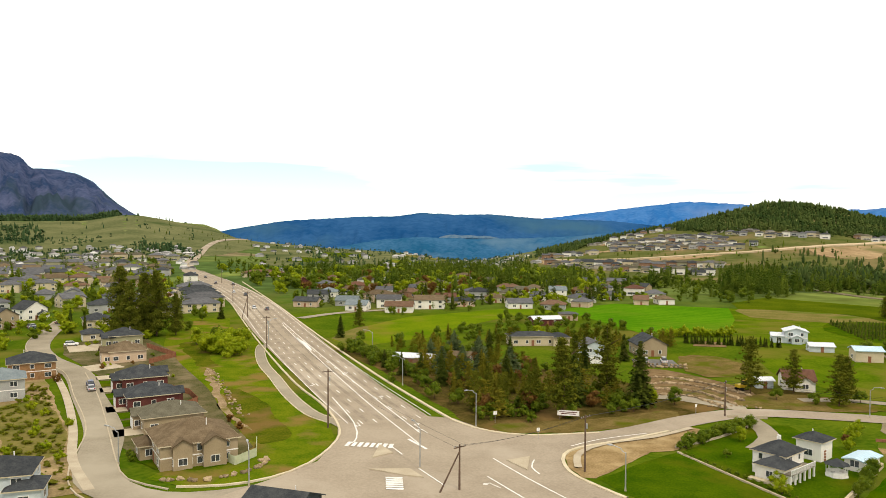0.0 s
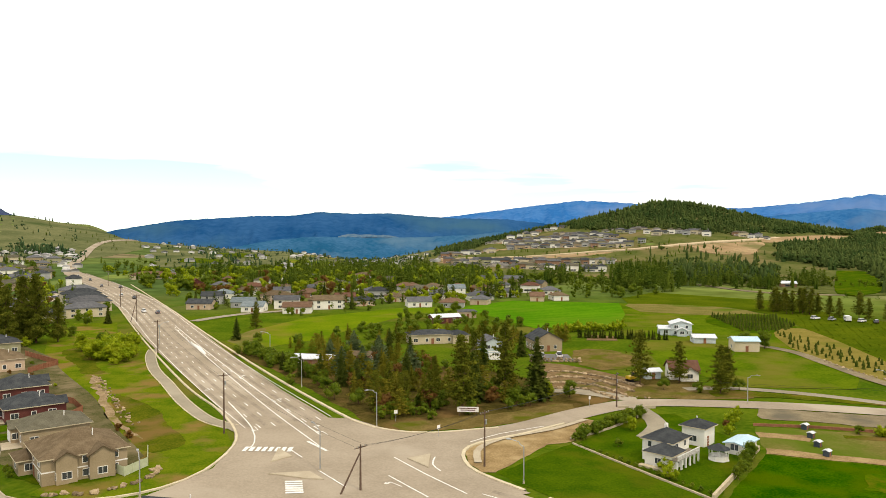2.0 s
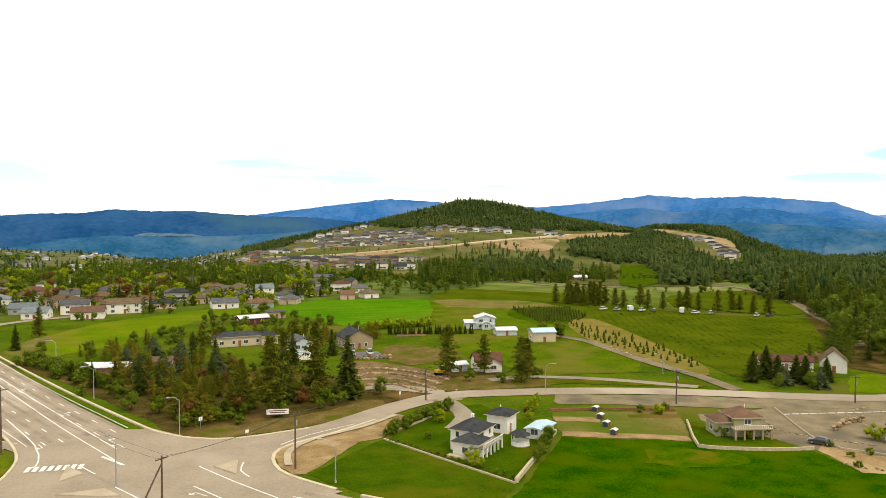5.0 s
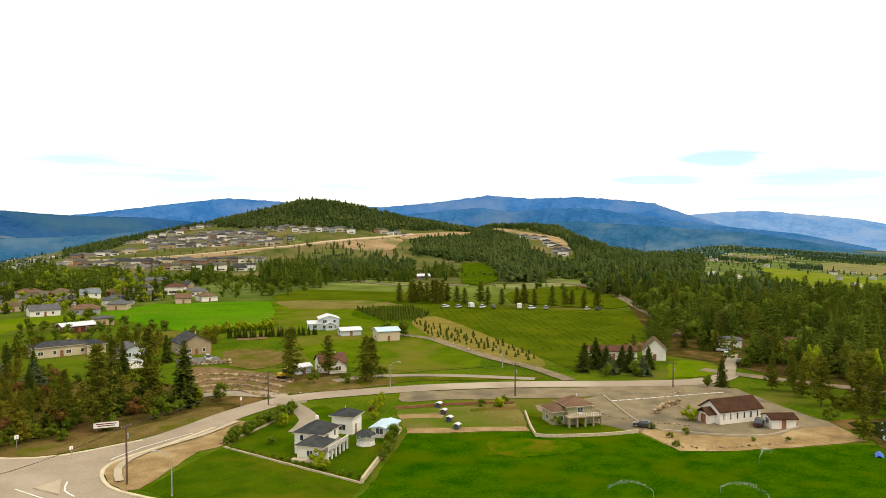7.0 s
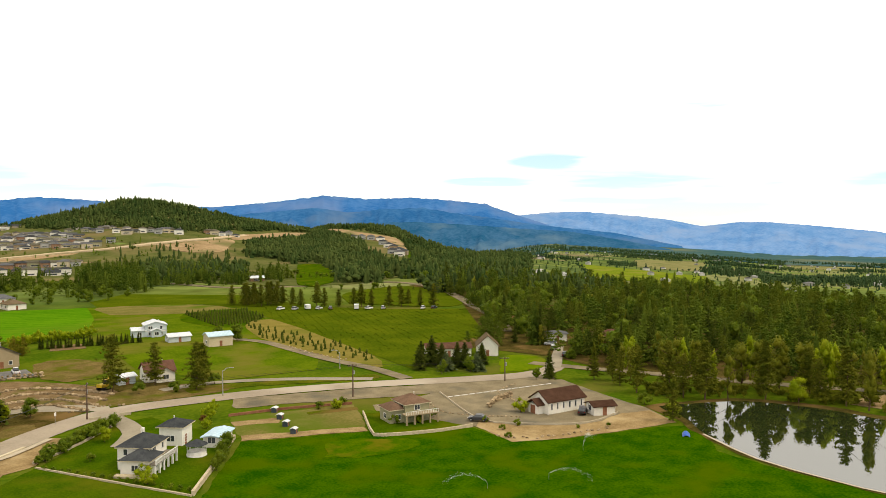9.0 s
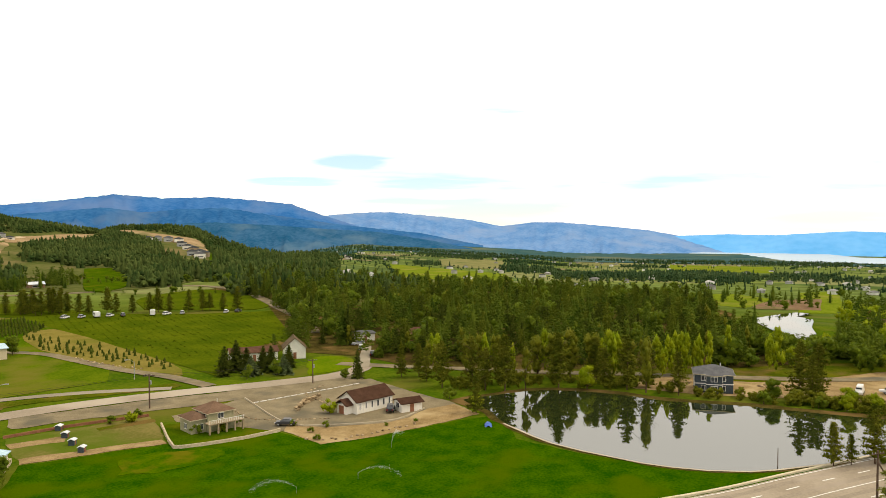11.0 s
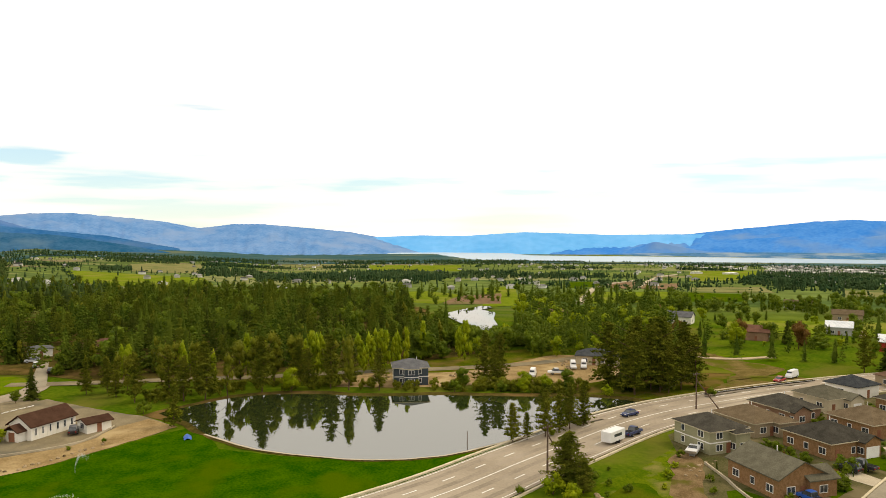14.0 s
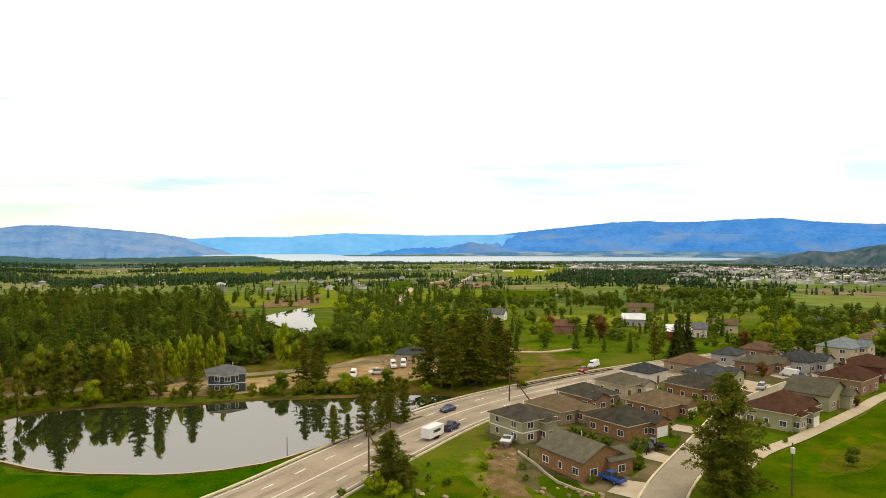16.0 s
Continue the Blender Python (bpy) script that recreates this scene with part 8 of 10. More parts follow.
for kx, ky, h in ((-82, 168, 2), (-86, 160, 2.4), (-92, 176, 2), (-78, 150, 2), (-90, 168, 1.6), (-98, 182, 2.2), (-84, 146, 1.8), (-72, 143, 2), (-104, 190, 2), (-70, 132, 1.5)):
    tree("yellow_shrub", kx, ky, h)
# farm and road
trees([("fir_tree", 164, 171, 8, 1.6), ("fir_tree", 168, 166, 7.5, 1.6), ("fir_tree", 172, 160, 8, 1.6), ("fir_tree", 160, 167, 6, 1.6), ("fir_tree", 170, 172, 9, 1.6), ("fir_tree", 175, 166, 7, 1.6), ("fir_tree", 180, 160, 7, 1.6), ("spruce_tree", 165, 161, 6, 1.5), ("spruce_tree", 171, 154, 6, 1.5), 
       ("fir_tree", 177, 131.5, 8.5), ("leafy_tree", 173, 133, 3.5), ("pine_tree", 184, 121, 9), ("pine_tree", 187, 117, 10), ("poplar_tree", 190, 113, 11), ("pine_tree", 183, 112, 10), ("poplar_tree", 194, 118, 10), ("leafy_tree", 168, 154, 5), ("leafy_tree", 160, 158, 4.5), ("leafy_tree", 150, 256, 7), ("leafy_tree", 146, 262, 6), ("pine_tree", 158, 83, 10), ("yellow_shrub", 141, 113, 3.4), ("yellow_shrub", 86, 160, 3), ("yellow_shrub", 90, 165, 3),
       ("yellow_shrub", 113, 147, 2.6), ("shrub", 116, 149, 2), ("shrub", 109, 149, 2)])
trees([("leafy_tree", 76.5, 134.5, 4), ("leafy_tree", 73, 130, 4), ("leafy_tree", 69, 125.5, 4), ("yellow_shrub", 57, 127, 2.6), ("yellow_shrub", 82, 153, 2.6), ("yellow_shrub", 58, 131, 2.6), ("shrub", 113, 126.5, 2.2), ("yellow_shrub", 118, 123, 2), ("shrub", 123, 124, 2), ("shrub", 128, 113, 1.5), ("shrub", 131, 106, 1.5), ("shrub", 126, 106, 1.3),
       ("shrub", 122, 101, 1.4), ("red_shrub", 84, 158, 1.8), ("lime_tree", 62, 158, 3.4), ("shrub", 55, 147, 1.6), ("shrub", 138, 95, 1), ("shrub", 144, 91, 1)])
for k in range(26):
    u = k / 25
    tree("shrub", 48 + 21 * u + tree_rng.uniform(-1, 1), 153 + 17 * u + tree_rng.uniform(-1, 1), tree_rng.uniform(1.6, 2.8), group="hedge along the lawn")
for k in range(18):
    u = k / 17
    tree("shrub", 47.5 + 13 * u, 148 - 29 * u, tree_rng.uniform(0.7, 1.0), label="small clipped shrub along the garden edge", group="edging shrubs")
for k in range(30):
    tree("fir_tree", 92 + k * 1.1 + tree_rng.uniform(-0.4, 0.4), 290 - 0.35 * k + tree_rng.uniform(-0.6, 0.6), tree_rng.uniform(3, 4.5), 0.8, group="young conifer row")
for k in range(14):
    tree("yellow_shrub", 88 + k * 2.2, 308 + tree_rng.uniform(-2, 2), tree_rng.uniform(3, 5), group="bushes along the field")
for k in range(16):
    tree("pine_tree", 218 + k * 4.4 + tree_rng.uniform(-1.5, 1.5), 356 - k * 4.8 + tree_rng.uniform(-3, 3), tree_rng.uniform(9, 13), 1.1, group="line of trees behind the orchard")
for k in range(12):
    tree("pine_tree", 216 + k * 1.8 + tree_rng.uniform(-3, 3), 366 - k * 1.2 + tree_rng.uniform(-5, 5), tree_rng.uniform(9, 13), 1.1, group="line of trees behind the orchard")
# pond shore
for k in range(9):
    u = k / 8
    x, y = 178 + 21 * min(1, u * 1.7) + tree_rng.uniform(-1, 4), 94 - 46 * u + tree_rng.uniform(-2, 2)
    if not inside(pond_line, x - 1.5, y) and not inside(pond_line, x, y):
        tree(("pine_tree", "pine_tree", "poplar_tree", "pine_tree", "lime_tree")[k % 5], x, y, tree_rng.uniform(11, 16) if k % 5 != 4 else 7, group="trees on the pond shore")
trees([("poplar_tree", 203, 82, 15, 1.5), ("poplar_tree", 206, 78, 16, 1.5), ("poplar_tree", 201, 86, 14, 1.4), ("poplar_tree", 213, 92, 11), ("poplar_tree", 200, 104, 13, 1.2), ("poplar_tree", 203, 100, 13, 1.2), ("poplar_tree", 197, 107, 12, 1.2), ("poplar_tree", 207, 72, 15, 1.5), ("poplar_tree", 209, 62, 13, 1.5),
       ("pine_tree", 205, 70, 13), ("pine_tree", 206, 56, 12), ("pine_tree", 190, 92, 13), ("pine_tree", 184, 98, 14), ("pine_tree", 178, 104, 13)])
trees([("pine_tree", 212, 19, 15), ("pine_tree", 216, 15, 14), ("pine_tree", 209, 16, 12), ("leafy_tree", 204, 24, 6), ("lime_tree", 203, 8, 6), ("lime_tree", 204, 2, 5), ("leafy_tree", 206, -4, 6), ("shrub", 203, 14, 3), ("shrub", 201, 26, 3), ("pine_tree", 160.7, 1.6, 11.5),
       ("pine_tree", 167.4, -3.5, 10.5), ("pine_tree", 171, -6.6, 9.5), ("pine_tree", 164.2, -1.2, 9), ("pine_tree", 155.6, 8.2, 8.5), ("pine_tree", 157.8, 5.4, 6), ("shrub", 162.5, 0.6, 2), ("shrub", 172, -5, 2), ("yellow_shrub", 164, 86, 3), ("shrub", 168, 96, 3)])
trees([("pine_tree", 204, -21, 17, 1.2), ("pine_tree", 214, -15, 18, 1.2), ("pine_tree", 220, -23, 19, 1.2), ("pine_tree", 225, -28, 18, 1.2), ("pine_tree", 215, -38, 15, 1.2), ("pine_tree", 226, -37, 17, 1.2), ("pine_tree", 213, -29, 20, 1.2), ("pine_tree", 209, -28, 20, 1.1), ("yellow_shrub", 202, -14, 3), ("red_shrub", 207, -40, 2.4), ("shrub", 204, -40, 2.4), ("pine_tree", 211, -26, 17), ("pine_tree", 216, -21, 16), ("pine_tree", 218, -31, 17), ("fir_tree", 209, -19, 12), ("pine_tree", 212, -34, 13), ("pine_tree", 207, -30, 13), ("fir_tree", 222, -32, 15), ("lime_tree", 288, -65, 10),
       ("copper_tree", 290, -67, 10), ("copper_tree", 286, -86, 10), ("fir_tree", 300, -86, 9), ("lime_tree", 258, -147, 13), ("lime_tree", 262, -140, 10), ("copper_tree", 262, -132, 7), ("copper_tree", 290, -196, 11), ("fir_tree", 246, -100, 13), ("fir_tree", 252, -104, 14),
       ("pine_tree", 244, -92, 13), ("fir_tree", 260, -110, 14)])
# near the camera
trees([("near_pine", 119.5, -57.5, 20.5, 1.25), ("near_pine", 121.5, -60, 11, 1.3), ("near_pine", 117.5, -56, 10, 1.4), ("near_pine", 131, -2.5, 9.5, 1.7), ("near_pine", 128, -5, 6, 1.5), ("yellow_shrub", 127, 0, 3.6), ("yellow_shrub", 124, -3, 3.2), ("shrub", 132, -6, 3),
       ("shrub", 143.8, -51.6, 1.6), ("shrub", 140.9, -49.8, 1.4), ("yellow_shrub", 160.8, -57.3, 3.4), ("yellow_shrub", 181.5, -71.5, 2.8), ("shrub", 162.7, -56.4, 2), ("shrub", 145.6, -47.9, 1.2), ("shrub", 175.9, -70.5, 1.6), ("shrub", 137, -27, 1.4), ("yellow_shrub", 139, -20, 1.5), ("yellow_shrub", 144, -22, 1.4),
       ("shrub", 150, -24, 1.6), ("copper_tree", 176, -117, 3), ("leafy_tree", 133, -88, 4), ("copper_tree", 212, -112, 5), ("shrub", 148.5, -83.8, 1.2), ("shrub", 153.2, -87.5, 1.2)])
for k in range(24):
    x, y = 100 + tree_rng.uniform(0, 50), tree_rng.uniform(-30, 8)
    if x * 0.62 + y * 0.78 < 82 + (x - 100) * 0.08 and x * 0.62 + y * 0.78 > 60:
        tree("yellow_shrub" if k % 2 else "shrub", x, y, tree_rng.uniform(0.7, 1.6), group="weeds on the bank")

# nursery rows and orchard rows
seedlings = []
for i in range(13):
    for k in range(12):
        x, y = 166 + i * 2.6 + k * 0.9, 300 + k * 4.2 - i * 0.6
        if inside([(163, 326), (178, 352), (208, 351), (194, 305), (178, 294), (164, 298)], x, y):
            seedlings.append((x, y, 2.4 + 0.8 * rng.random(), 1.5))
for i in range(5):
    for k in range(26):
        x, y = 158 + i * 3.4 + k * 0.2 + rng.uniform(-0.4, 0.4), 190 + k * 4.2 + i * 2 + rng.uniform(-0.8, 0.8)
        if inside([(160, 255), (176, 293), (195, 302), (172, 216), (161, 186), (151, 180), (153, 205)], x, y) and rng.random() < 0.75:
            seedlings.append((x, y, 1.8 + rng.random(), 1.5))
woods("nursery_trees", seedlings, FARCON, "fir", "rows of young nursery conifers")
rows = []
ORCH = [(160, 410), (168, 440), (200, 470), (244, 414), (238, 334), (258, 294), (286, 268), (256, 234), (220, 196), (190, 194), (162, 172), (174, 216), (198, 302), (212, 352), (207, 386)]
for i in range(60):
    for k in range(150):
        x, y = 150 + i * 3.4 * 0.8 + k * 1.1, 160 + k * 2.1 - i * 2.0 + 60
        if inside(ORCH, x, y):
            rows.append((x + rng.uniform(-0.3, 0.3), y + rng.uniform(-0.3, 0.3), rng.uniform(0.55, 0.85), rng.uniform(2.3, 3.0)))
woods("orchard_rows", rows, FARLEAF, "orchard", "close rows of small orchard trees in leaf")

# garden shrubs between the houses
yard_rng = random.Random(77)
for k in range(190):
    u = yard_rng.random()
    x, y = 134 + 84 * u + yard_rng.uniform(-9, 9), -38 - 78 * u + yard_rng.uniform(-12, 12)
    if all(math.hypot(o.location.x - x, o.location.y - y) > 6.9 for o in scene.objects if o.name.startswith("house") and o.parent is None) and abs((x - 131.6) * 0.6 + (y + 54.2) * 0.8) > 6:
        tree(yard_rng.choice(("shrub", "shrub", "shrub", "yellow_shrub", "red_shrub", "cypress")), x, y, yard_rng.uniform(0.9, 2.6), group="garden shrubs")
for k in range(40):
    u = yard_rng.random()
    x, y = -46 - 84 * u + yard_rng.uniform(-9, 9), 150 + 138 * u + yard_rng.uniform(-9, 9)
    if all(math.hypot(o.location.x - x, o.location.y - y) > 8.5 for o in scene.objects if o.name.startswith("house") and o.parent is None):
        tree(yard_rng.choice(("shrub", "shrub", "yellow_shrub", "red_shrub")), x, y, yard_rng.uniform(0.8, 1.8), group="garden shrubs")
for k in range(22):
    x, y = yard_rng.uniform(-124, -60), yard_rng.uniform(124, 225)
    if inside([(-112, 214), (-100, 194), (-80, 161), (-68, 138), (-60, 126), (-66, 122), (-84, 138), (-100, 158), (-124, 200)], x, y):
        tree("yellow_shrub", x, y, yard_rng.uniform(0.7, 1.8), group="scrub on the bank")


# ---- kerbs, markings and islands ----
def offset(points, off, lo=0, hi=None):
    """Points moved sideways from the smooth line through them; off > 0 to the left."""
    line = smooth([(x, y, 0) for x, y in points], 8.0)
    nrm = sides(line)
    return [(p.x + q.x * off, p.y + q.y * off) for p, q in zip(line, nrm)]


west_part = [(-232, 708), (-162, 560), (-106, 427), (-62, 303), (-32, 223), (-12, 174)]
east_part = [(20, 120), (68, 68), (116, 24), (147, 3), (177, -18), (198, -41), (222, -77), (246, -125)]
kerb([(-152, 580), (-95, 429), (-51, 308), (-21, 229), (-1.5, 182), (4, 171), (10, 164.5), (19, 161.2), (34, 163.6)], 1, 0.3, 0.7, highway)
kerb([(30, 124), (24, 134), (22.5, 141), (23.5, 148), (27.5, 153), (38, 158.5), (49, 165.5)], -1, 0.35, 0.7, highway)
kerb([(-117, 424), (-73, 299), (-43, 219), (-30, 190), (-23, 170), (-21.5, 157), (-24.5, 142), (-30, 133.5), (-37, 129.5), (-45, 128.5)], -1, 0.3, 0.5, highway)
kerb(offset(east_part, 9.6)[1:], 1, 0.35, 0.6, highway)
kerb(offset(east_part, -9.4)[2:], -1, 0.3, 0.5, highway)
kerb([(-176, 350), (-155, 286), (-136, 254), (-113, 228), (-95, 197), (-77, 165), (-68, 139), (-60, 125), (-48, 117.5), (-36, 118)], -1, 0.23, 0.3, street, material=M["concrete"])
kerb([(-106.2, 226.6), (-88.2, 195.2), (-70.5, 160.8), (-61.2, 142.5), (-55, 132.5), (-46, 127.5)], 1, 0.23, 0.3, street, material=M["concrete"])
kerb(offset(EAST_LINE[:8], 3.4), 1, 0.25, 0.45, east_street)
kerb(offset(EAST_LINE[:8], -3.4), -1, 0.25, 0.45, east_street)
kerb(offset([(-66, 281), (-64, 268), (-57, 243), (-48, 220), (-40, 199), (-31, 180), (-24, 172)], -1.5), -1, 0.2, 0.25, foot)
kerb(offset([(-66, 281), (-64, 268), (-57, 243), (-48, 220), (-40, 199), (-31, 180), (-24, 172)], 1.5), 1, 0.2, 0.25, foot)
ribbon("pavement_street", [(-123, 239), (-99, 200), (-81, 167), (-69.5, 143), (-59, 127)], (0.9, 0.9), M["concrete"], 0.2, street)


def line_paint(points, off, parent, width=0.22, name="edge_line", a=0.0, b=1.0, lift=0.235):
    pts = offset(points, off)
    pts = pts[int(len(pts) * a):max(int(len(pts) * b), int(len(pts) * a) + 2)]
    return ribbon(name, pts, (width, width), M["paint"], lift, parent, step=8.0)


dash_me = bpy.data.meshes.new("lane_dash")
bm = box(bmesh.new(), -1.6, 1.6, -0.13, 0.13, 0.0, 0.015)
bm.to_mesh(dash_me)
bm.free()
dash_me.materials.append(M["paint"])


def dashes(points, off, parent, gap=10.5, skip=(0.0, 1.0), lift=0.225):
    line = smooth([(x, y, 0) for x, y in points], 1.0)
    nrm = sides(line)
    run, nxt = 0.0, 0.0
    for i in range(1, len(line)):
        run += (line[i] - line[i - 1]).length
        if run >= nxt and skip[0] <= i / len(line) <= skip[1]:
            nxt = run + gap
            d = line[i] - line[i - 1]
            ob = part("lane_dash", dash_me, None, parent)
            ob.matrix_basis = pose(line[i].x + nrm[i].x * off, line[i].y + nrm[i].y * off, ground_z(line[i].x, line[i].y) + lift, 0, 0, math.degrees(math.atan2(d.y, d.x)))


for off in (-6.8, -3.5, 3.6, 7.0):
    dashes(west_part, off, highway, skip=(0.3, 1.0))
for off in (-4.3, 4.5):
    dashes(east_part, off, highway, gap=9.0)
for off in (-8.6, -5.2, -1.8, 2.0, 5.4, 8.8):
    line_paint(west_part, off, highway, 0.55, "tyre_track", lift=0.215).data.materials[0] = M["tracks"]
for off in (-6.4, -2.2, 2.4, 6.6):
    line_paint(east_part, off, highway, 0.6, "tyre_track", lift=0.215).data.materials[0] = M["tracks"]
for pts in ([(-72, 345), (-49.5, 281.8), (-23.7, 212.1), (-4.5, 162.3)], [(-70, 335), (-47.5, 270.5), (-19.7, 193.2), (-4.6, 154.6)], [(9.8, 145.2), (14.9, 134.3), (20.4, 123.9)], [(-28.3, 196), (-19.8, 171.1), (-17.8, 158.7), (-18.4, 155)], [(-4.2, 139), (0.5, 129.8)], [(8.1, 134.7), (13.9, 123.1)], [(-10.7, 153.9), (-7.6, 147.3)],
            [(17.6, 136), (16.6, 140), (17.6, 144.5)], [(26, 153.5), (33, 158.6), (44, 163.4)]):
    ribbon("lane_line", pts, (0.14, 0.14), M["paint"], 0.24, highway, step=6.0)
line_paint(east_part, 0.2, highway, 0.12, "centre_line")
line_paint(west_part, 10.2, highway, 0.1, a=0.2)
line_paint(west_part, -9.8, highway, 0.1, a=0.2)
line_paint(east_part, 8.4, highway, 0.1, a=0.12)
line_paint(east_part, -8.2, highway, 0.1, a=0.12)
ribbon("gore_paint", [(-58, 300), (-50, 280), (-46, 268)], [(0.2, 0.2), (1.0, 1.0), (0.3, 0.3)], M["paint"], 0.24, highway)
ribbon("stop_line", [(-3, 151), (-7, 158)], (0.3, 0.3), M["paint"], 0.24, highway)
bar_me = bpy.data.meshes.new("crossing_bar")
bm = box(bmesh.new(), -0.4, 0.4, -1.5, 1.5, 0, 0.015)
bm.to_mesh(bar_me)
bm.free()
bar_me.materials.append(M["paint"])
for k in range(8):
    part("crossing_bar", bar_me, None, highway).matrix_basis = pose(-19 + k * 1.25, 154.3 - k * 0.2, 0.235, 0, 0, -8)
for k in range(6):
    part("crossing_bar", bar_me, None, highway).matrix_basis = pose(-8.4 + k * 0.1, 133.6 - k * 1.1, 0.235, 0, 0, 86)


def turn_arrow(x, y, turn, bend=1):
    bm = bmesh.new()
    box(bm, -0.12, 0.12, -1.6, 0.8, 0, 0.012)
    box(bm, 0.0 if bend > 0 else -0.9, 0.9 if bend > 0 else 0.0, 0.6, 0.85, 0, 0.012)
    v = [bm.verts.new((bend * 0.8, 0.2, 0.012)), bm.verts.new((bend * 0.8, 1.25, 0.012)), bm.verts.new((bend * 1.7, 0.72, 0.012))]
    bm.faces.new(v)
    part("turn_arrow", bm, M["paint"], highway).matrix_basis = pose(x, y, 0.23, 0, 0, turn) @ Matrix.Diagonal((0.85, 1.3, 1, 1))


for x, y, t, b in ((-35.6, 211.5, 204, 1), (-18.4, 169.2, 200, 1), (-5.8, 168.8, 24, 1), (-3.9, 164.5, 24, -1), (8.8, 130.4, 35, -1), (-16, 196, 24, 1), (-29, 228, 24, 1)):
    turn_arrow(x, y, t, b)


def island(pts, label):
    bm = bmesh.new()
    c = Vector((sum(p[0] for p in pts) / len(pts), sum(p[1] for p in pts) / len(pts)))
    f = bm.faces.new([bm.verts.new((p[0], p[1], 0.1)) for p in pts])
    r = bmesh.ops.extrude_face_region(bm, geom=[f])
    bmesh.ops.translate(bm, verts=[g for g in r["geom"] if isinstance(g, bmesh.types.BMVert)], vec=(0, 0, 0.28))
    bmesh.ops.recalc_face_normals(bm, faces=bm.faces[:])
    bmesh.ops.bevel(bm, geom=[e for e in bm.edges if e.verts[0].co.z > 0.3 and e.verts[1].co.z > 0.3], offset=0.08, segments=2, affect="EDGES")
    tagged(part("traffic_island", bm, M["concrete"]), label, "traffic island", kind="structure")


island([(12.2, 144), (17, 146.4), (15.6, 138)], "raised pale concrete traffic island")
island([(-13.3, 145.1), (-9.5, 148.2), (-12.6, 154)], "raised pale concrete traffic island")
island([(-13.3, 138.3), (-5.8, 138.7), (-3.1, 133.8), (-6.5, 134.8)], "raised pale concrete traffic island")


# ---- poles, lamps and wires ----
def utility_pole(x, y, h, turn=0, brace=None, arms=1):
    ob = empty("utility_pole", x, y, ground_z(x, y), turn)
    bm = bmesh.new()
    tube(bm, (0, 0, -0.3), (0, 0, h), 0.2, 0.13, 9)
    part("pole", bm, M["wood_pole"], ob)
    for k in range(arms):
        z = h - 0.5 - k * 1.1
        arm = part("crossarm", box(bmesh.new(), -1.3, 1.3, -0.08, 0.08, z - 0.08, z + 0.08, 0.015), M["wood_pole"], ob)
        for ix in (-1.15, -0.5, 0.5, 1.15):
            bm = bmesh.new()
            tube(bm, (ix, 0, z + 0.08), (ix, 0, z + 0.3), 0.05, 0.035, 6)
            part("insulator", bm, M["steel"], arm)
    if brace:
        bm = bmesh.new()
        tube(bm, (brace[0], brace[1], -0.2), (0, 0.15, h * 0.82), 0.17, 0.12, 8)
        part("brace", bm, M["wood_pole"], ob, "leaning timber brace")
    else:
        bm = bmesh.new()
        tube(bm, (0.32, 0, h - 2.6), (0.32, 0, h - 1.7), 0.22, 0.22, 10)
        part("transformer", bm, M["steel"], ob)
    return tagged(ob, "dark weathered timber utility pole with a crossarm" + (" and a leaning brace" if brace else ""), "utility pole", "utility poles")


def street_lamp(x, y, h, turn, reach=2.4):
    ob = empty("street_lamp", x, y, ground_z(x, y), turn)
    bm = bmesh.new()
    tube(bm, (0, 0, 0), (0, 0, 0.5), 0.2, 0.16, 8)
    part("base", bm, M["concrete"], ob)
    bm = bmesh.new()
    tube(bm, (0, 0, 0.4), (0, 0, h - 0.9), 0.13, 0.09, 8)
    part("pole", bm, M["steel"], ob)
    bm = bmesh.new()
    last = Vector((0, 0, h - 0.95))
    for k in range(1, 7):
        a = k / 6 * math.pi / 2
        p = Vector((math.sin(a) * 0.9, 0, h - 0.95 + (1 - math.cos(a)) * 0.9)) if k < 6 else Vector((reach, 0, h + 0.05))
        tube(bm, last, p, 0.07, 0.065, 6)
        last = p
    part("arm", bm, M["steel"], ob)
    part("lamp_head", box(bmesh.new(), reach - 0.1, reach + 0.8, -0.18, 0.18, h - 0.08, h + 0.14, 0.05), M["steel"], ob)
    return tagged(ob, "galvanised street lamp with a curved arm", "street lamp", "street lamps")


POLES = [(-117, 427, 11, 20, None), (-92, 361, 12.5, 20, (-3, -2.5)), (-63, 274, 11.5, 20, None), (-25, 167, 13, 25, None), (3, 128, 7.9, 40, (-3.7, 1.0)), (26, 138, 10.5, 40, None), (66.5, 179, 8.5, 60, None), (123, 153.5, 8.5, -30, None), (165, 138, 7, -30, None),
         (137, 1, 9, -40, (2.5, -4)), (190, -34, 9, -40, (4, -4)), (-163, 565, 11, 20, None)]
for x, y, h, t, br in POLES:
    utility_pole(x, y, h, t, br)
for x, y, h, t in ((7.5, 168, 8.6, 215), (-4, 139, 8.4, 120), (-11, 212, 8.4, 205), (100, 178, 7.6, -60), (-60, 141, 7.0, 160), (-33, 130, 7.0, 110), (31, 128, 7.5, 150), (-66, 290, 8.5, 30), (144, 186, 6, 180), (-24, 262, 8.5, 200)):
    street_lamp(x, y, h, t)
lp = empty("lamp_post", 119.2, -68.4, 0, 0)
bm = bmesh.new()
tube(bm, (0, 0, 0), (1.0, -0.6, 8.6), 0.16, 0.1, 8)
part("pole", bm, M["wood_pole"], lp)
part("lamp_box", box(bmesh.new(), 0.35, 0.95, -0.75, -0.2, 6.9, 7.9, 0.06), M["white"], lp)
tagged(lp, "dark leaning timber post with a white lamp box", "lamp post")


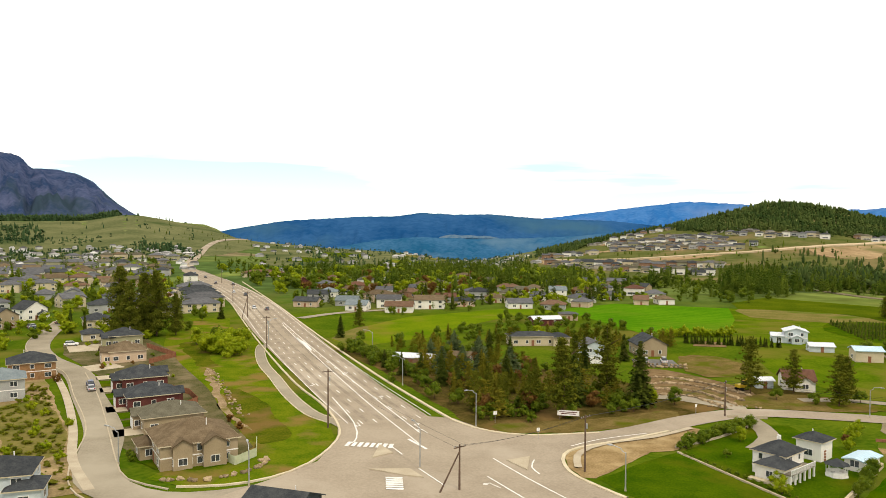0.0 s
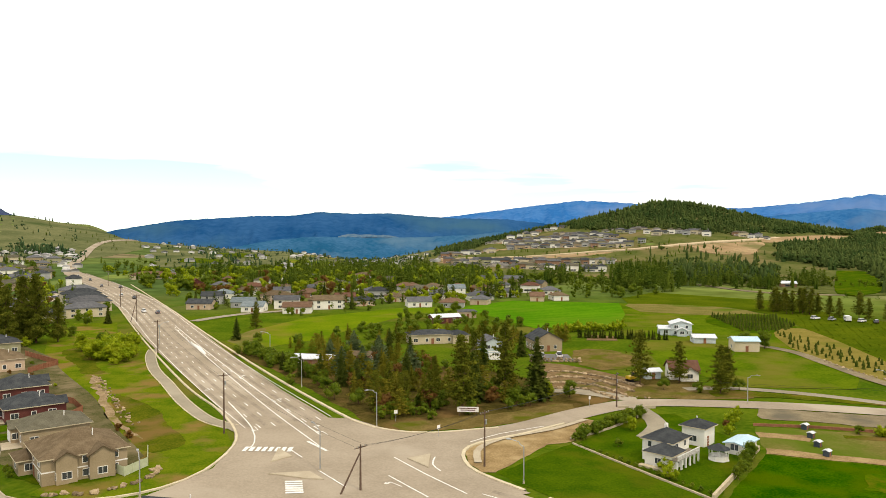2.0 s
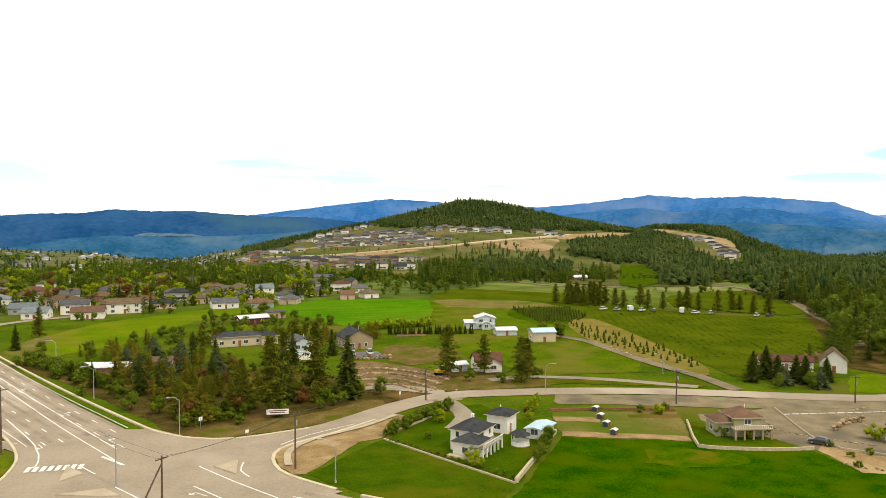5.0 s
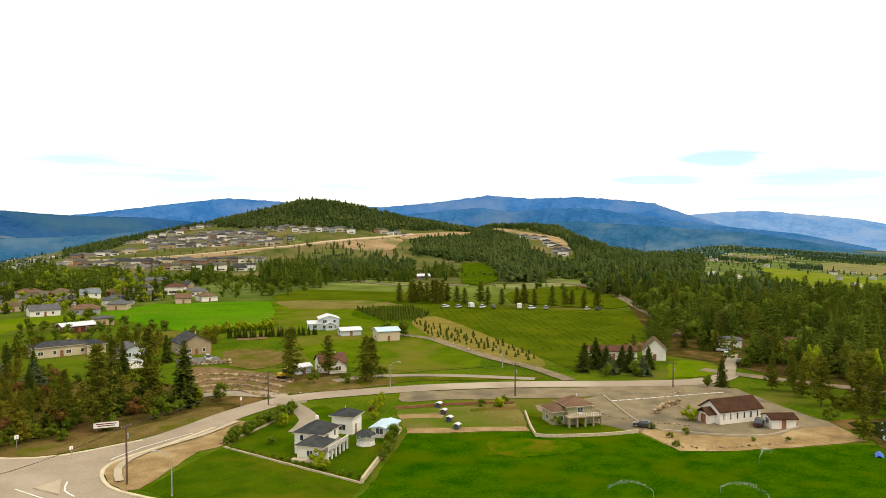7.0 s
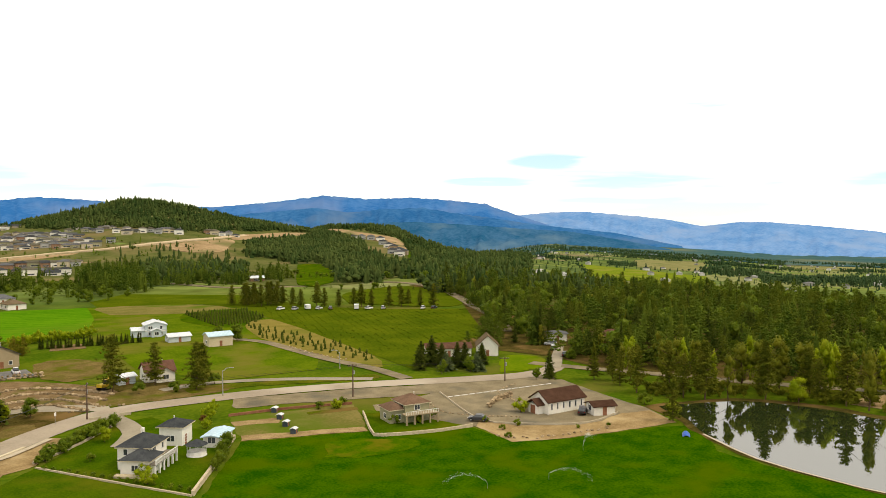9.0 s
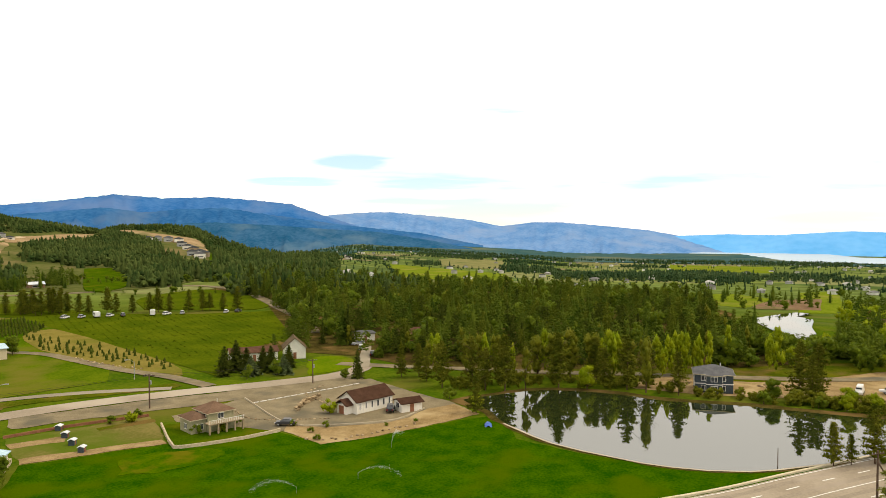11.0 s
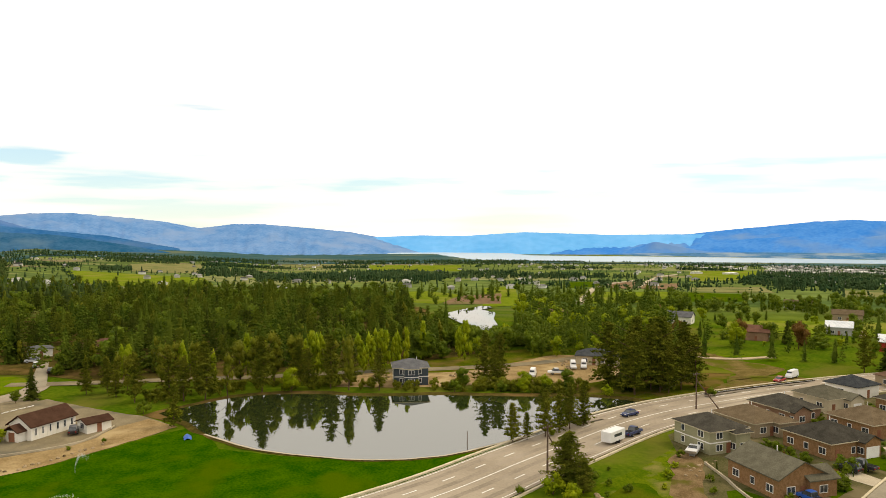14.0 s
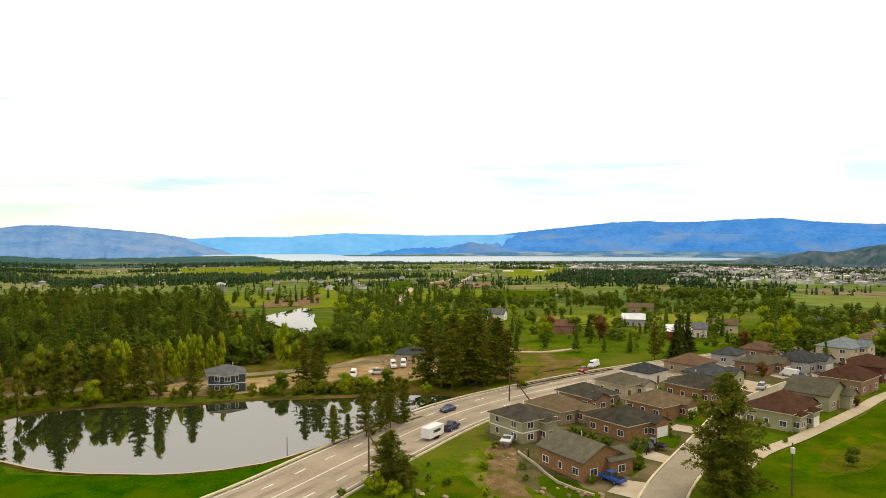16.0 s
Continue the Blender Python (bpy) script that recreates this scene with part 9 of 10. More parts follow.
def wire(a, b, sag=0.8, r=0.03):
    bm = bmesh.new()
    a, b = Vector(a), Vector(b)
    n = 10
    pts = [a.lerp(b, k / n) - Vector((0, 0, sag * 4 * (k / n) * (1 - k / n))) for k in range(n + 1)]
    rings = [[bm.verts.new(p + Vector(o)) for o in ((r, 0, -r * 0.6), (-r * 0.5, r * 0.8, -r * 0.6), (-r * 0.5, -r * 0.8, r))] for p in pts]
    for u, v in zip(rings, rings[1:]):
        for k in range(3):
            bm.faces.new((u[k], u[(k + 1) % 3], v[(k + 1) % 3], v[k]))
    tagged(part("power_line", bm, M["wire"]), "thin dark overhead cable between poles", "cable", "overhead cables")


for i, j in ((11, 0), (0, 1), (1, 2), (2, 3), (3, 4), (5, 6), (6, 7), (7, 8), (9, 10), (4, 5)):
    (x0, y0, h0, *_), (x1, y1, h1, *_) = POLES[i], POLES[j]
    for s in (-1.0, 1.0):
        wire((x0 + s * 0.8, y0 + s * 0.6, h0 - 0.25), (x1 + s * 0.8, y1 + s * 0.6, h1 - 0.25))


# ---- vehicles ----
def profile_block(pts, half, inset=0.0):
    """A side outline (x, z) drawn out across the width, narrower at the top by inset."""
    bm = bmesh.new()
    zs = [p[1] for p in pts]
    lo, hi = min(zs), max(zs)
    ends = []
    for s in (-1, 1):
        ends.append([bm.verts.new((x, s * (half - inset * (z - lo) / (hi - lo)), z)) for x, z in pts])
    n = len(pts)
    for i in range(n):
        j = (i + 1) % n
        bm.faces.new((ends[0][i], ends[0][j], ends[1][j], ends[1][i]))
    for e in ends:
        bm.faces.new(e)
    bmesh.ops.recalc_face_normals(bm, faces=bm.faces[:])
    bmesh.ops.bevel(bm, geom=bm.edges[:], offset=0.05, segments=1, affect="EDGES")
    return bm


SHAPES = {"car": ([(-2.2, 0.35), (-2.25, 0.8), (-1.6, 0.95), (1.0, 0.95), (2.1, 0.78), (2.2, 0.35)], [(-1.7, 0.93), (-1.1, 1.42), (0.4, 1.45), (1.2, 0.93)], (-1.05, 0.4, 1.45)),
          "suv": ([(-2.3, 0.4), (-2.35, 1.0), (1.0, 1.05), (2.2, 0.95), (2.3, 0.4)], [(-2.2, 1.0), (-1.95, 1.68), (0.3, 1.7), (1.2, 1.02)], (-1.9, 0.3, 1.7)),
          "pickup": ([(-2.75, 0.5), (-2.75, 1.1), (1.2, 1.1), (2.6, 1.0), (2.7, 0.5)], [(-0.7, 1.08), (-0.5, 1.78), (0.8, 1.8), (1.45, 1.08)], (-0.45, 0.75, 1.8)),
          "van": ([(-2.7, 0.4), (-2.7, 1.2), (2.0, 1.2), (2.5, 0.95), (2.6, 0.4)], [(-2.7, 1.18), (-2.65, 2.2), (1.2, 2.2), (2.0, 1.18)], (-2.65, 1.15, 2.2))}
CARS = {}


def vehicle(kind, paint, x, y, turn, label, group="parked cars"):
    key = (kind, paint)
    if key in CARS:
        ob = copy_thing(CARS[key], pose(x, y, ground_z(x, y) + 0.2, 0, 0, turn))
        return tagged(ob, label, "", group)
    body, cab, (r0, r1, rz) = SHAPES[kind]
    ob = empty(kind, x, y, ground_z(x, y) + 0.2, turn)
    part("body", profile_block(body, 0.92, 0.06), M[paint], ob)
    part("cabin", profile_block(cab, 0.82, 0.14), M["glass" if kind != "van" else paint], ob)
    part("roof", box(bmesh.new(), r0, r1, -0.68, 0.68, rz - 0.03, rz + 0.04, 0.02), M[paint], ob)
    if kind == "pickup":
        part("bed", box(bmesh.new(), -2.6, -0.8, -0.75, 0.75, 0.95, 1.13), M["rubber"], ob)
    if kind == "van":
        part("windscreen", box(bmesh.new(), 1.5, 1.72, -0.66, 0.66, 1.25, 2.0), M["glass"], ob)
    for wx in (-1.45, 1.4):
        for wy in (-0.86, 0.86):
            bm = bmesh.new()
            tube(bm, (wx, wy - 0.11, 0.34), (wx, wy + 0.11, 0.34), 0.34, 0.34, 12)
            wheel = part("wheel", bm, M["rubber"], ob)
            bm = bmesh.new()
            tube(bm, (wx, wy - 0.12, 0.34), (wx, wy + 0.12, 0.34), 0.2, 0.2, 8)
            part("rim", bm, M["steel"], wheel)
    L = body[-1][0]
    for wy in (-0.62, 0.62):
        part("headlight", box(bmesh.new(), L - 0.12, L + 0.02, wy - 0.16, wy + 0.16, 0.62, 0.76), M["lamp_clear"], ob)
        part("tail_light", box(bmesh.new(), body[0][0] - 0.06, body[0][0] + 0.1, wy - 0.12, wy + 0.12, 0.66, 0.86), M["lamp_red"], ob)
    CARS[key] = ob
    return tagged(ob, label, {"car": "car", "suv": "car", "pickup": "pickup truck", "van": "van"}[kind], group)


vehicle("pickup", "car_blue", 128.6, -41, 30, "bright blue pickup truck on a drive")
vehicle("suv", "car_black", 146, -52.6, 40, "black car on a paved drive")
vehicle("pickup", "car_black", 147.5, -55.5, 40, "black pickup truck on a paved drive")
vehicle("car", "car_white", 167.5, -52.5, 20, "white car between the houses")
vehicle("van", "car_white", 213, -121, 30, "white van parked at the kerb")
vehicle("car", "car_navy", 211, -123.5, 30, "dark blue car parked on the street")
vehicle("suv", "car_silver", 197, -104, 140, "silver car on the street")
vehicle("suv", "car_navy", -96, 208, 120, "dark blue car at the kerb")
vehicle("car", "car_silver", -93.5, 203, 120, "silver car at the kerb")
vehicle("suv", "car_white", -134, 276, 20, "white car on a house drive")
vehicle("car", "car_navy", -170, 318, 60, "dark blue car on a drive")
vehicle("suv", "car_silver", -173, 323, 60, "silver car on a drive")
vehicle("car", "car_black", -168, 336, 60, "black car at the kerb")
vehicle("car", "car_black", 127.5, 114.5, 120, "black car at the edge of the car park")
vehicle("suv", "car_black", 149.5, 101.5, 30, "dark car beside the church shed")
vehicle("van", "car_white", 238, -6, 182, "white van on the building site", "site vans")
vehicle("van", "car_white", 239, -9.2, 178, "white van on the building site", "site vans")
vehicle("van", "car_white", 224, 6, 176, "white van on the building site", "site vans")
vehicle("pickup", "car_white", 228, -1, 100, "white pickup truck on the building site", "site vans")
vehicle("van", "car_white", 232, -68, 140, "white box van beside the highway")
vehicle("car", "car_red", 226, -63, 140, "red car beside the highway")
vehicle("car", "car_navy", 181, -17.5, 133, "dark blue car on the highway", "highway traffic")
vehicle("pickup", "car_navy", 164.6, -16.6, -36, "dark blue pickup truck towing a trailer on the highway", "highway traffic")
for k, (x, y, c) in enumerate(((-98, 398, "car_white"), (-90, 392, "car_grey"), (-121, 470, "car_black"), (-133, 487, "car_white"), (-150, 548, "car_black"), (-166, 560, "car_grey"), (-192, 620, "car_black"), (-215, 664, "car_white"))):
    vehicle("suv", c, x, y, 112 if k % 2 else -68, {"car_white": "white", "car_grey": "grey", "car_black": "black"}[c] + " car driving on the highway", "highway traffic")
lot_rng = random.Random(8)
for i in range(2):
    for k in range(9):
        c = lot_rng.choice(("car_white", "car_black", "car_silver", "car_grey"))
        vehicle("suv", c, -188 + i * 16 + k * 1.2, 452 + k * 7 + i * 3, 20 + i * 180, {"car_white": "white", "car_black": "black", "car_silver": "silver", "car_grey": "grey"}[c] + " car in the townhouse car park", "cars in the car park")
patch("lot_townhouse", [(-196, 440), (-178, 440), (-150, 510), (-166, 528), (-182, 520)], M["concrete"], 0.12, "pale car park of the townhouses", "car park", curve=False)


def trailer(x, y, turn, length, label, paint="car_white", group="caravans"):
    ob = empty("trailer", x, y, ground_z(x, y) + 0.2, turn)
    part("body", box(bmesh.new(), -length / 2, length / 2, -1.15, 1.15, 0.55, 2.7, 0.12), M[paint], ob)
    for wy in (-1.05, 1.05):
        for wx in (-0.5, 0.5):
            bm = bmesh.new()
            tube(bm, (wx, wy - 0.12, 0.36), (wx, wy + 0.12, 0.36), 0.36, 0.36, 12)
            part("wheel", bm, M["rubber"], ob)
    part("hitch", box(bmesh.new(), length / 2 - 0.05, length / 2 + 1.2, -0.08, 0.08, 0.5, 0.62), M["steel"], ob)
    for wy in (-1.16, 1.16):
        part("window", box(bmesh.new(), -length * 0.25, length * 0.25, wy - 0.012, wy + 0.012, 1.5, 2.1), M["glass"], ob)
    return tagged(ob, label, "trailer", group)


for x, y, t, L in ((229, 322, 70, 4), (247, 305, 50, 4.5)):
    trailer(x, y, t, L, "white caravan parked beside the orchard")
for x, y, t, c in ((219, 331, 15, "white"), (224, 326, 30, "silver"), (234, 319, 25, "white"), (238, 315, 60, "grey"), (252, 301, 10, "white"), (258, 297, 40, "silver"), (272, 282, 35, "white"), (277, 279, 20, "black")):
    vehicle("suv", "car_" + c, x, y, t, c + " car parked beside the orchard", "cars beside the orchard")
for x, y, t, c in ((217, 159.5, 35, "white"), (224, 166, 120, "silver"), (209, 149, 35, "black")):
    vehicle("suv", "car_" + c, x, y, t, c + " car on the road between the pines", "cars between the pines")
trailer(158.4, -12.1, -36, 5.6, "white box trailer towed along the highway", group="highway trailers")
bt = empty("boat", 152.5, -26.8, 0, 160)
bm = profile_block([(-2.6, 0.7), (-2.5, 1.5), (2.0, 1.5), (3.0, 1.6), (1.8, 0.7)], 1.0, -0.1)
part("hull", bm, M["car_white"], bt)
part("windscreen", box(bmesh.new(), 0.0, 0.6, -0.8, 0.8, 1.5, 1.9), M["glass"], bt)
part("cradle", box(bmesh.new(), -1.8, 1.4, -0.5, 0.5, 0.0, 0.75), M["steel"], bt)
tagged(bt, "white motor boat stored on a cradle", "boat")


post = empty("post", 151, 17, ground_z(151, 17))
bm = bmesh.new()
tube(bm, (0, 0, -0.3), (0, 0, 3.4), 0.09, 0.07, 7)
part("shaft", bm, M["wood_pole"], post)
bm = bmesh.new()
tube(bm, (0, 0, 3.4), (0, 0, 3.5), 0.1, 0.06, 7)
part("cap", bm, M["steel"], post, "metal cap")
tagged(post, "thin plain timber post at the pond edge", "post")

# ---- rocks, walls and fences ----
def rock_mesh(seed):
    rr = random.Random(seed)
    bm = bmesh.new()
    bmesh.ops.create_icosphere(bm, subdivisions=1, radius=0.5)
    for v in bm.verts:
        v.co = Vector((v.co.x * 1.25, v.co.y, v.co.z * 0.8)) * rr.uniform(0.75, 1.2)
    me = bpy.data.meshes.new("boulder")
    bm.to_mesh(me)
    bm.free()
    me.materials.append(M["rock"])
    return me


ROCKS = [rock_mesh(i) for i in range(5)]
rock_rng = random.Random(17)


def rock_row(points, label, size=1.0, gap=0.9, courses=1, name="retaining_wall", category="retaining wall", jitter=0.2):
    ob = empty(name, points[0][0], points[0][1], 0)
    ox, oy = points[0]
    for c in range(courses):
        for i, p in enumerate(smooth([(x, y, 0) for x, y in points], gap * size)):
            s = size * rock_rng.uniform(0.7, 1.25)
            part("boulder", ROCKS[rock_rng.randrange(5)], None, ob).matrix_basis = pose(p.x - ox + rock_rng.uniform(-jitter, jitter), p.y - oy + rock_rng.uniform(-jitter, jitter) + c * 0.25, 0.2 * size + c * 0.62 * size, rock_rng.uniform(-25, 25), rock_rng.uniform(-25, 25), rock_rng.uniform(0, 360)) @ Matrix.Diagonal((s, s, s, 1))
    return tagged(ob, label, category, name.replace("_", " ") + "s")


for pts in ([(52, 200.5), (58, 201), (65, 199), (69.5, 187)], [(54.5, 206), (61, 208), (69, 204), (73, 191)], [(57, 213), (64, 216), (72.5, 209), (77, 195)], [(59, 222), (66, 224), (75.5, 214), (81, 200)]):
    rock_row(pts, "stacked boulder retaining wall on a terraced slope", 1.15, 0.7, 1)
rock_row([(-49, 132.5), (-44, 132), (-38.5, 133.8), (-34, 139.5), (-33.3, 145)], "row of pale boulders edging a garden", 1.1, 0.8, 1, "rock_edging", "rocks", 0.7)
rock_row([(-71, 233), (-64, 217), (-59, 206), (-53, 192), (-46, 177)], "pale rocks strewn down a gully", 0.75, 1.2, 1, "rock_edging", "rocks", 1.2)
rock_row([(139, 121), (145, 124), (152, 125)], "grey rocks lining the car park", 1.1, 0.9, 2, "rock_edging", "rocks", 0.3)
rock_row([(122, 104), (125, 97.5), (133, 93.5), (142, 90.5)], "pale rocks along the earth bank", 0.8, 1.8, 1, "rock_edging", "rocks", 0.6)
rock_row([(154, 196), (154, 212), (156, 232)], "pale rocks piled along a farm lane", 0.9, 1.6, 1, "rock_edging", "rocks", 1.0)
rock_row([(66, 188), (72, 189), (78, 187)], "pale boulders at the drive entrance", 0.9, 1.3, 1, "rock_edging", "rocks", 0.5)
rock_row([(148, 120), (154, 131), (164, 133.5)], "low stones edging the parking bays", 0.6, 2.2, 1, "rock_edging", "rocks", 0.2)
rock_row([(131, 133), (128, 126), (131, 118), (137, 110)], "low stones edging the gravel drive", 0.6, 1.6, 1, "rock_edging", "rocks", 0.2)


def fence(points, h, material, label, board=0.9, name="fence"):
    ob = empty(name, points[0][0], points[0][1], 0)
    ox, oy = points[0]
    pts = []
    for (x0, y0), (x1, y1) in zip(points, points[1:]):
        n = max(1, round(math.hypot(x1 - x0, y1 - y0) / 2.4))
        pts += [Vector((x0 + (x1 - x0) * k / n, y0 + (y1 - y0) * k / n, 0)) for k in range(n)]
    pts.append(Vector((*points[-1], 0)))
    for i, p in enumerate(pts):
        part("post", box(bmesh.new(), -0.07, 0.07, -0.07, 0.07, -0.1, h + 0.1), M[material], ob).matrix_basis = pose(p.x - ox, p.y - oy, 0)
        if i:
            q = pts[i - 1]
            d = p - q
            bm = bmesh.new()
            n = max(2, int(d.length / 0.3))
            front = [bm.verts.new((d.length * k / (2 * n), 0.03 if k % 2 else -0.03, z)) for k in range(2 * n + 1) for z in (0.05, h)]
            back = [bm.verts.new((v.co.x, v.co.y + 0.05, v.co.z)) for v in front]
            for k in range(2 * n):
                bm.faces.new((front[2 * k], front[2 * k + 2], front[2 * k + 3], front[2 * k + 1]))
                bm.faces.new((back[2 * k], back[2 * k + 1], back[2 * k + 3], back[2 * k + 2]))
                bm.faces.new((front[2 * k + 1], front[2 * k + 3], back[2 * k + 3], back[2 * k + 1]))
            part("panel", bm, M[material], ob).matrix_basis = pose(q.x - ox, q.y - oy, 0, 0, 0, math.degrees(math.atan2(d.y, d.x)))
    return tagged(ob, label, "fence", "fences")


fence([(-40.5, 143), (-38.3, 140.8), (-35.7, 146.4), (-37.5, 154)], 1.7, "fence_green", "sage green board fence around a yard")
fence([(-51, 158), (-49, 164), (-55, 173)], 1.6, "fence_wood", "red-brown board fence behind a house")
fence([(-63, 181), (-61, 190), (-66, 199), (-74, 205)], 1.6, "fence_wood", "red-brown board fence behind a house")
fence([(-93, 242), (-89, 255), (-98, 265), (-106, 274)], 1.7, "fence_wood", "red-brown board fence behind a house")


def low_wall(points, h, w, material, label):
    line = smooth([(x, y, 0) for x, y in points], 4)
    nrm = sides(line)
    vs, fs = [], []
    for i, (p, q) in enumerate(zip(line, nrm)):
        for s, z in ((-1, -0.1), (-1, h), (1, h), (1, -0.1)):
            vs.append((p.x + q.x * s * w / 2, p.y + q.y * s * w / 2, z + ground_z(p.x, p.y)))
        if i:
            o = 4 * i
            fs += [(o - 4 + k, o - 3 + k, o + 1 + k, o + k) for k in range(3)]
    fs += [(0, 1, 2, 3), (len(vs) - 1, len(vs) - 2, len(vs) - 3, len(vs) - 4)]
    me = mesh_from("garden_wall", vs, fs, M[material])
    return tagged(part("garden_wall", me, None), label, "wall", "garden walls")


stop_me = bpy.data.meshes.new("wheel_stop")
bm = box(bmesh.new(), -0.9, 0.9, -0.1, 0.1, 0.0, 0.16, 0.03)
bm.to_mesh(stop_me)
bm.free()
stop_me.materials.append(M["white"])
for k in range(15):
    ob = part("wheel_stop", stop_me, None)
    ob.matrix_basis = pose(140 + k * 2.15, 135.4 - k * 0.62, 0.1, 0, 0, -16)
    tagged(ob, "pale concrete wheel stop on gravel", "wheel stop", "wheel stops of the car park")


low_wall([(59.8, 116.5), (71, 129), (82, 141.5)], 0.9, 0.5, "stonewall", "low pale stone wall along the garden")
low_wall([(46.5, 150), (53, 133), (59.5, 116.5)], 0.35, 0.3, "stonewall", "low kerb wall edging the lawn")
low_wall([(114, 138.5), (104.8, 124.5), (104.5, 120.6), (115.5, 114.6), (123.5, 112.4)], 0.7, 0.35, "stonewall", "low pale wall around a lawn")
low_wall([(47, 153), (58, 160), (68, 169)], 0.5, 0.3, "concrete", "low concrete wall beside the hedge")
low_wall([(66.4, 177.6), (69, 177.4)], 0.7, 0.25, "concrete", "low pale gate wall at the drive entrance")
low_wall([(73, 177.2), (75.6, 176.8)], 0.7, 0.25, "concrete", "low pale gate wall at the drive entrance")
low_wall([(90.5, 158.6), (104, 154.5), (118, 147.6)], 0.6, 0.3, "fence_wood", "dark low fence wall along the garden plot")
low_wall([(142, 141), (129, 116), (131.5, 107), (140.5, 97.5), (147, 95.4), (156, 96)], 0.4, 0.25, "concrete", "low concrete edge of the gravel car park")

# stalls in the garden, the roadside board and bins
for x, y in ((92.9, 135.9), (95, 142), (97.5, 148.1), (100.2, 154.4)):
    ob = empty("garden_shed", x, y, 0, 35)
    ob.scale = (0.8, 0.8, 0.85)
    part("wall", box(bmesh.new(), -0.9, 0.9, -0.7, 0.7, 0.0, 1.3, 0.03), M["w_blue"], ob)
    part("roof", gable_roof(0, 0, 1.9, 1.5, 1.3, 0.35, "x", 0.15, 0.08), M["metalwhite"], ob)
    part("door", box(bmesh.new(), -0.35, 0.35, -0.74, -0.68, 0.1, 1.1), M["fence_wood"], ob)
    tagged(ob, "small dark shed with a white roof on a garden strip", "shed", "garden sheds")
bd = empty("roadside_sign", 29, 175, 0, -12)
part("board", box(bmesh.new(), -2.5, 2.5, -0.06, 0.06, 1.0, 2.2, 0.02), M["white"], bd)
for k, z in enumerate((1.75, 1.35)):
    part("text_bar", box(bmesh.new(), -2.0 + k * 0.3, 2.0 - k * 0.3, -0.075, -0.055, z, z + 0.2), M["w_maroon"], bd)
for px in (-2.0, 2.0):
    part("post", box(bmesh.new(), px - 0.08, px + 0.08, 0.06, 0.2, -0.1, 2.2), M["wood_pole"], bd)
tagged(bd, "white roadside sign board with dark red bars", "sign")
for x, y, t in ((12, 172, 10), (60, 180, 40), (20, 158, 30)):
    ob = empty("road_sign", x, y, 0, t)
    bm = bmesh.new()
    tube(bm, (0, 0, 0), (0, 0, 2.6), 0.05, 0.05, 6)
    part("post", bm, M["steel"], ob)
    part("plate", box(bmesh.new(), -0.4, 0.4, -0.03, 0.02, 1.9, 2.7, 0.02), M["white"], ob)
    tagged(ob, "small white road sign on a steel post", "sign", "road signs")
# tarpaulin by the pond and sprinklers on the crop
bm = bmesh.new()
bmesh.ops.create_grid(bm, x_segments=8, y_segments=6, size=1.0)
for v in bm.verts:
    v.co = Vector((v.co.x * 1.3, v.co.y * 0.8, 0.75 - 0.55 * v.co.length ** 2 + 0.12 * noise.noise(v.co * 3)))
bmesh.ops.solidify(bm, geom=bm.faces[:], thickness=0.04)
tarp = part("tarpaulin", bm, M["car_blue"])
tarp.matrix_basis = pose(149.5, 75.6, 0.2, 0, 0, 30)
tagged(tarp, "blue tarpaulin over a heap beside the pond", "tarpaulin")
M["spray"] = mat("water_drops", (0.75, 0.78, 0.8), (0.85, 0.87, 0.88), 0.5, rough=0.2, bump=0)
spray_rng = random.Random(9)
for x, y, way in ((107, 79.5, -60), (125.5, 85, 20), (96, 84, 120)):
    ob = empty("sprinkler", x, y, 0.06, way)
    bm = bmesh.new()
    tube(bm, (0, 0, 0), (0, 0, 1.1), 0.03, 0.03, 6)
    part("riser", bm, M["steel"], ob)
    bm = bmesh.new()
    tube(bm, (-0.05, 0, 1.1), (0.22, 0, 1.25), 0.03, 0.02, 6)
    part("nozzle", bm, M["steel"], ob)
    vs, fs = [], []
    for k in range(240):
        u = spray_rng.random()
        c = Vector((0.2 + 7.5 * u, spray_rng.gauss(0, 0.06 + 0.4 * u), 1.25 + 4.6 * u - 5.4 * u * u + spray_rng.gauss(0, 0.05 + 0.25 * u)))
        r = spray_rng.uniform(0.02, 0.05)
        o = len(vs)
        vs += [c + Vector(d) * r for d in ((1, 0, -0.5), (-0.6, 0.9, -0.5), (-0.6, -0.9, -0.5), (0, 0, 1))]
        fs += [(o, o + 2, o + 1), (o, o + 1, o + 3), (o + 1, o + 2, o + 3), (o + 2, o, o + 3)]
    part("spray", tri_mesh("spray", vs, fs, M["spray"]), None, ob, "fan of fine water drops")
    tagged(ob, "field sprinkler throwing a thin jet over the crop", "sprinkler", "sprinklers on the crop")
# small excavator on the terraces
M["digger"] = mat("yellow_machine_paint", (0.55, 0.36, 0.02), (0.65, 0.45, 0.03), 1.0, 0.2, rough=0.5, bump=0.05)
ex = empty("excavator", 81.5, 207.5, ground_z(81.5, 207.5) + 0.15, 20)
for side in (-1, 1):
    part("track", box(bmesh.new(), -1.5, 1.5, side * 0.9 - 0.25, side * 0.9 + 0.25, 0, 0.7, 0.2), M["rubber"], ex, "black rubber track")
body = part("body", box(bmesh.new(), -1.5, 0.9, -1.0, 1.0, 0.75, 1.6, 0.1), M["digger"], ex, "yellow machine body")
part("cab", box(bmesh.new(), -0.2, 0.95, -0.95, 0.1, 1.6, 2.7, 0.08), M["glass"], body, "glazed cab")
part("cab_roof", box(bmesh.new(), -0.3, 1.05, -1.0, 0.15, 2.7, 2.82, 0.03), M["digger"], body)
bm = bmesh.new()
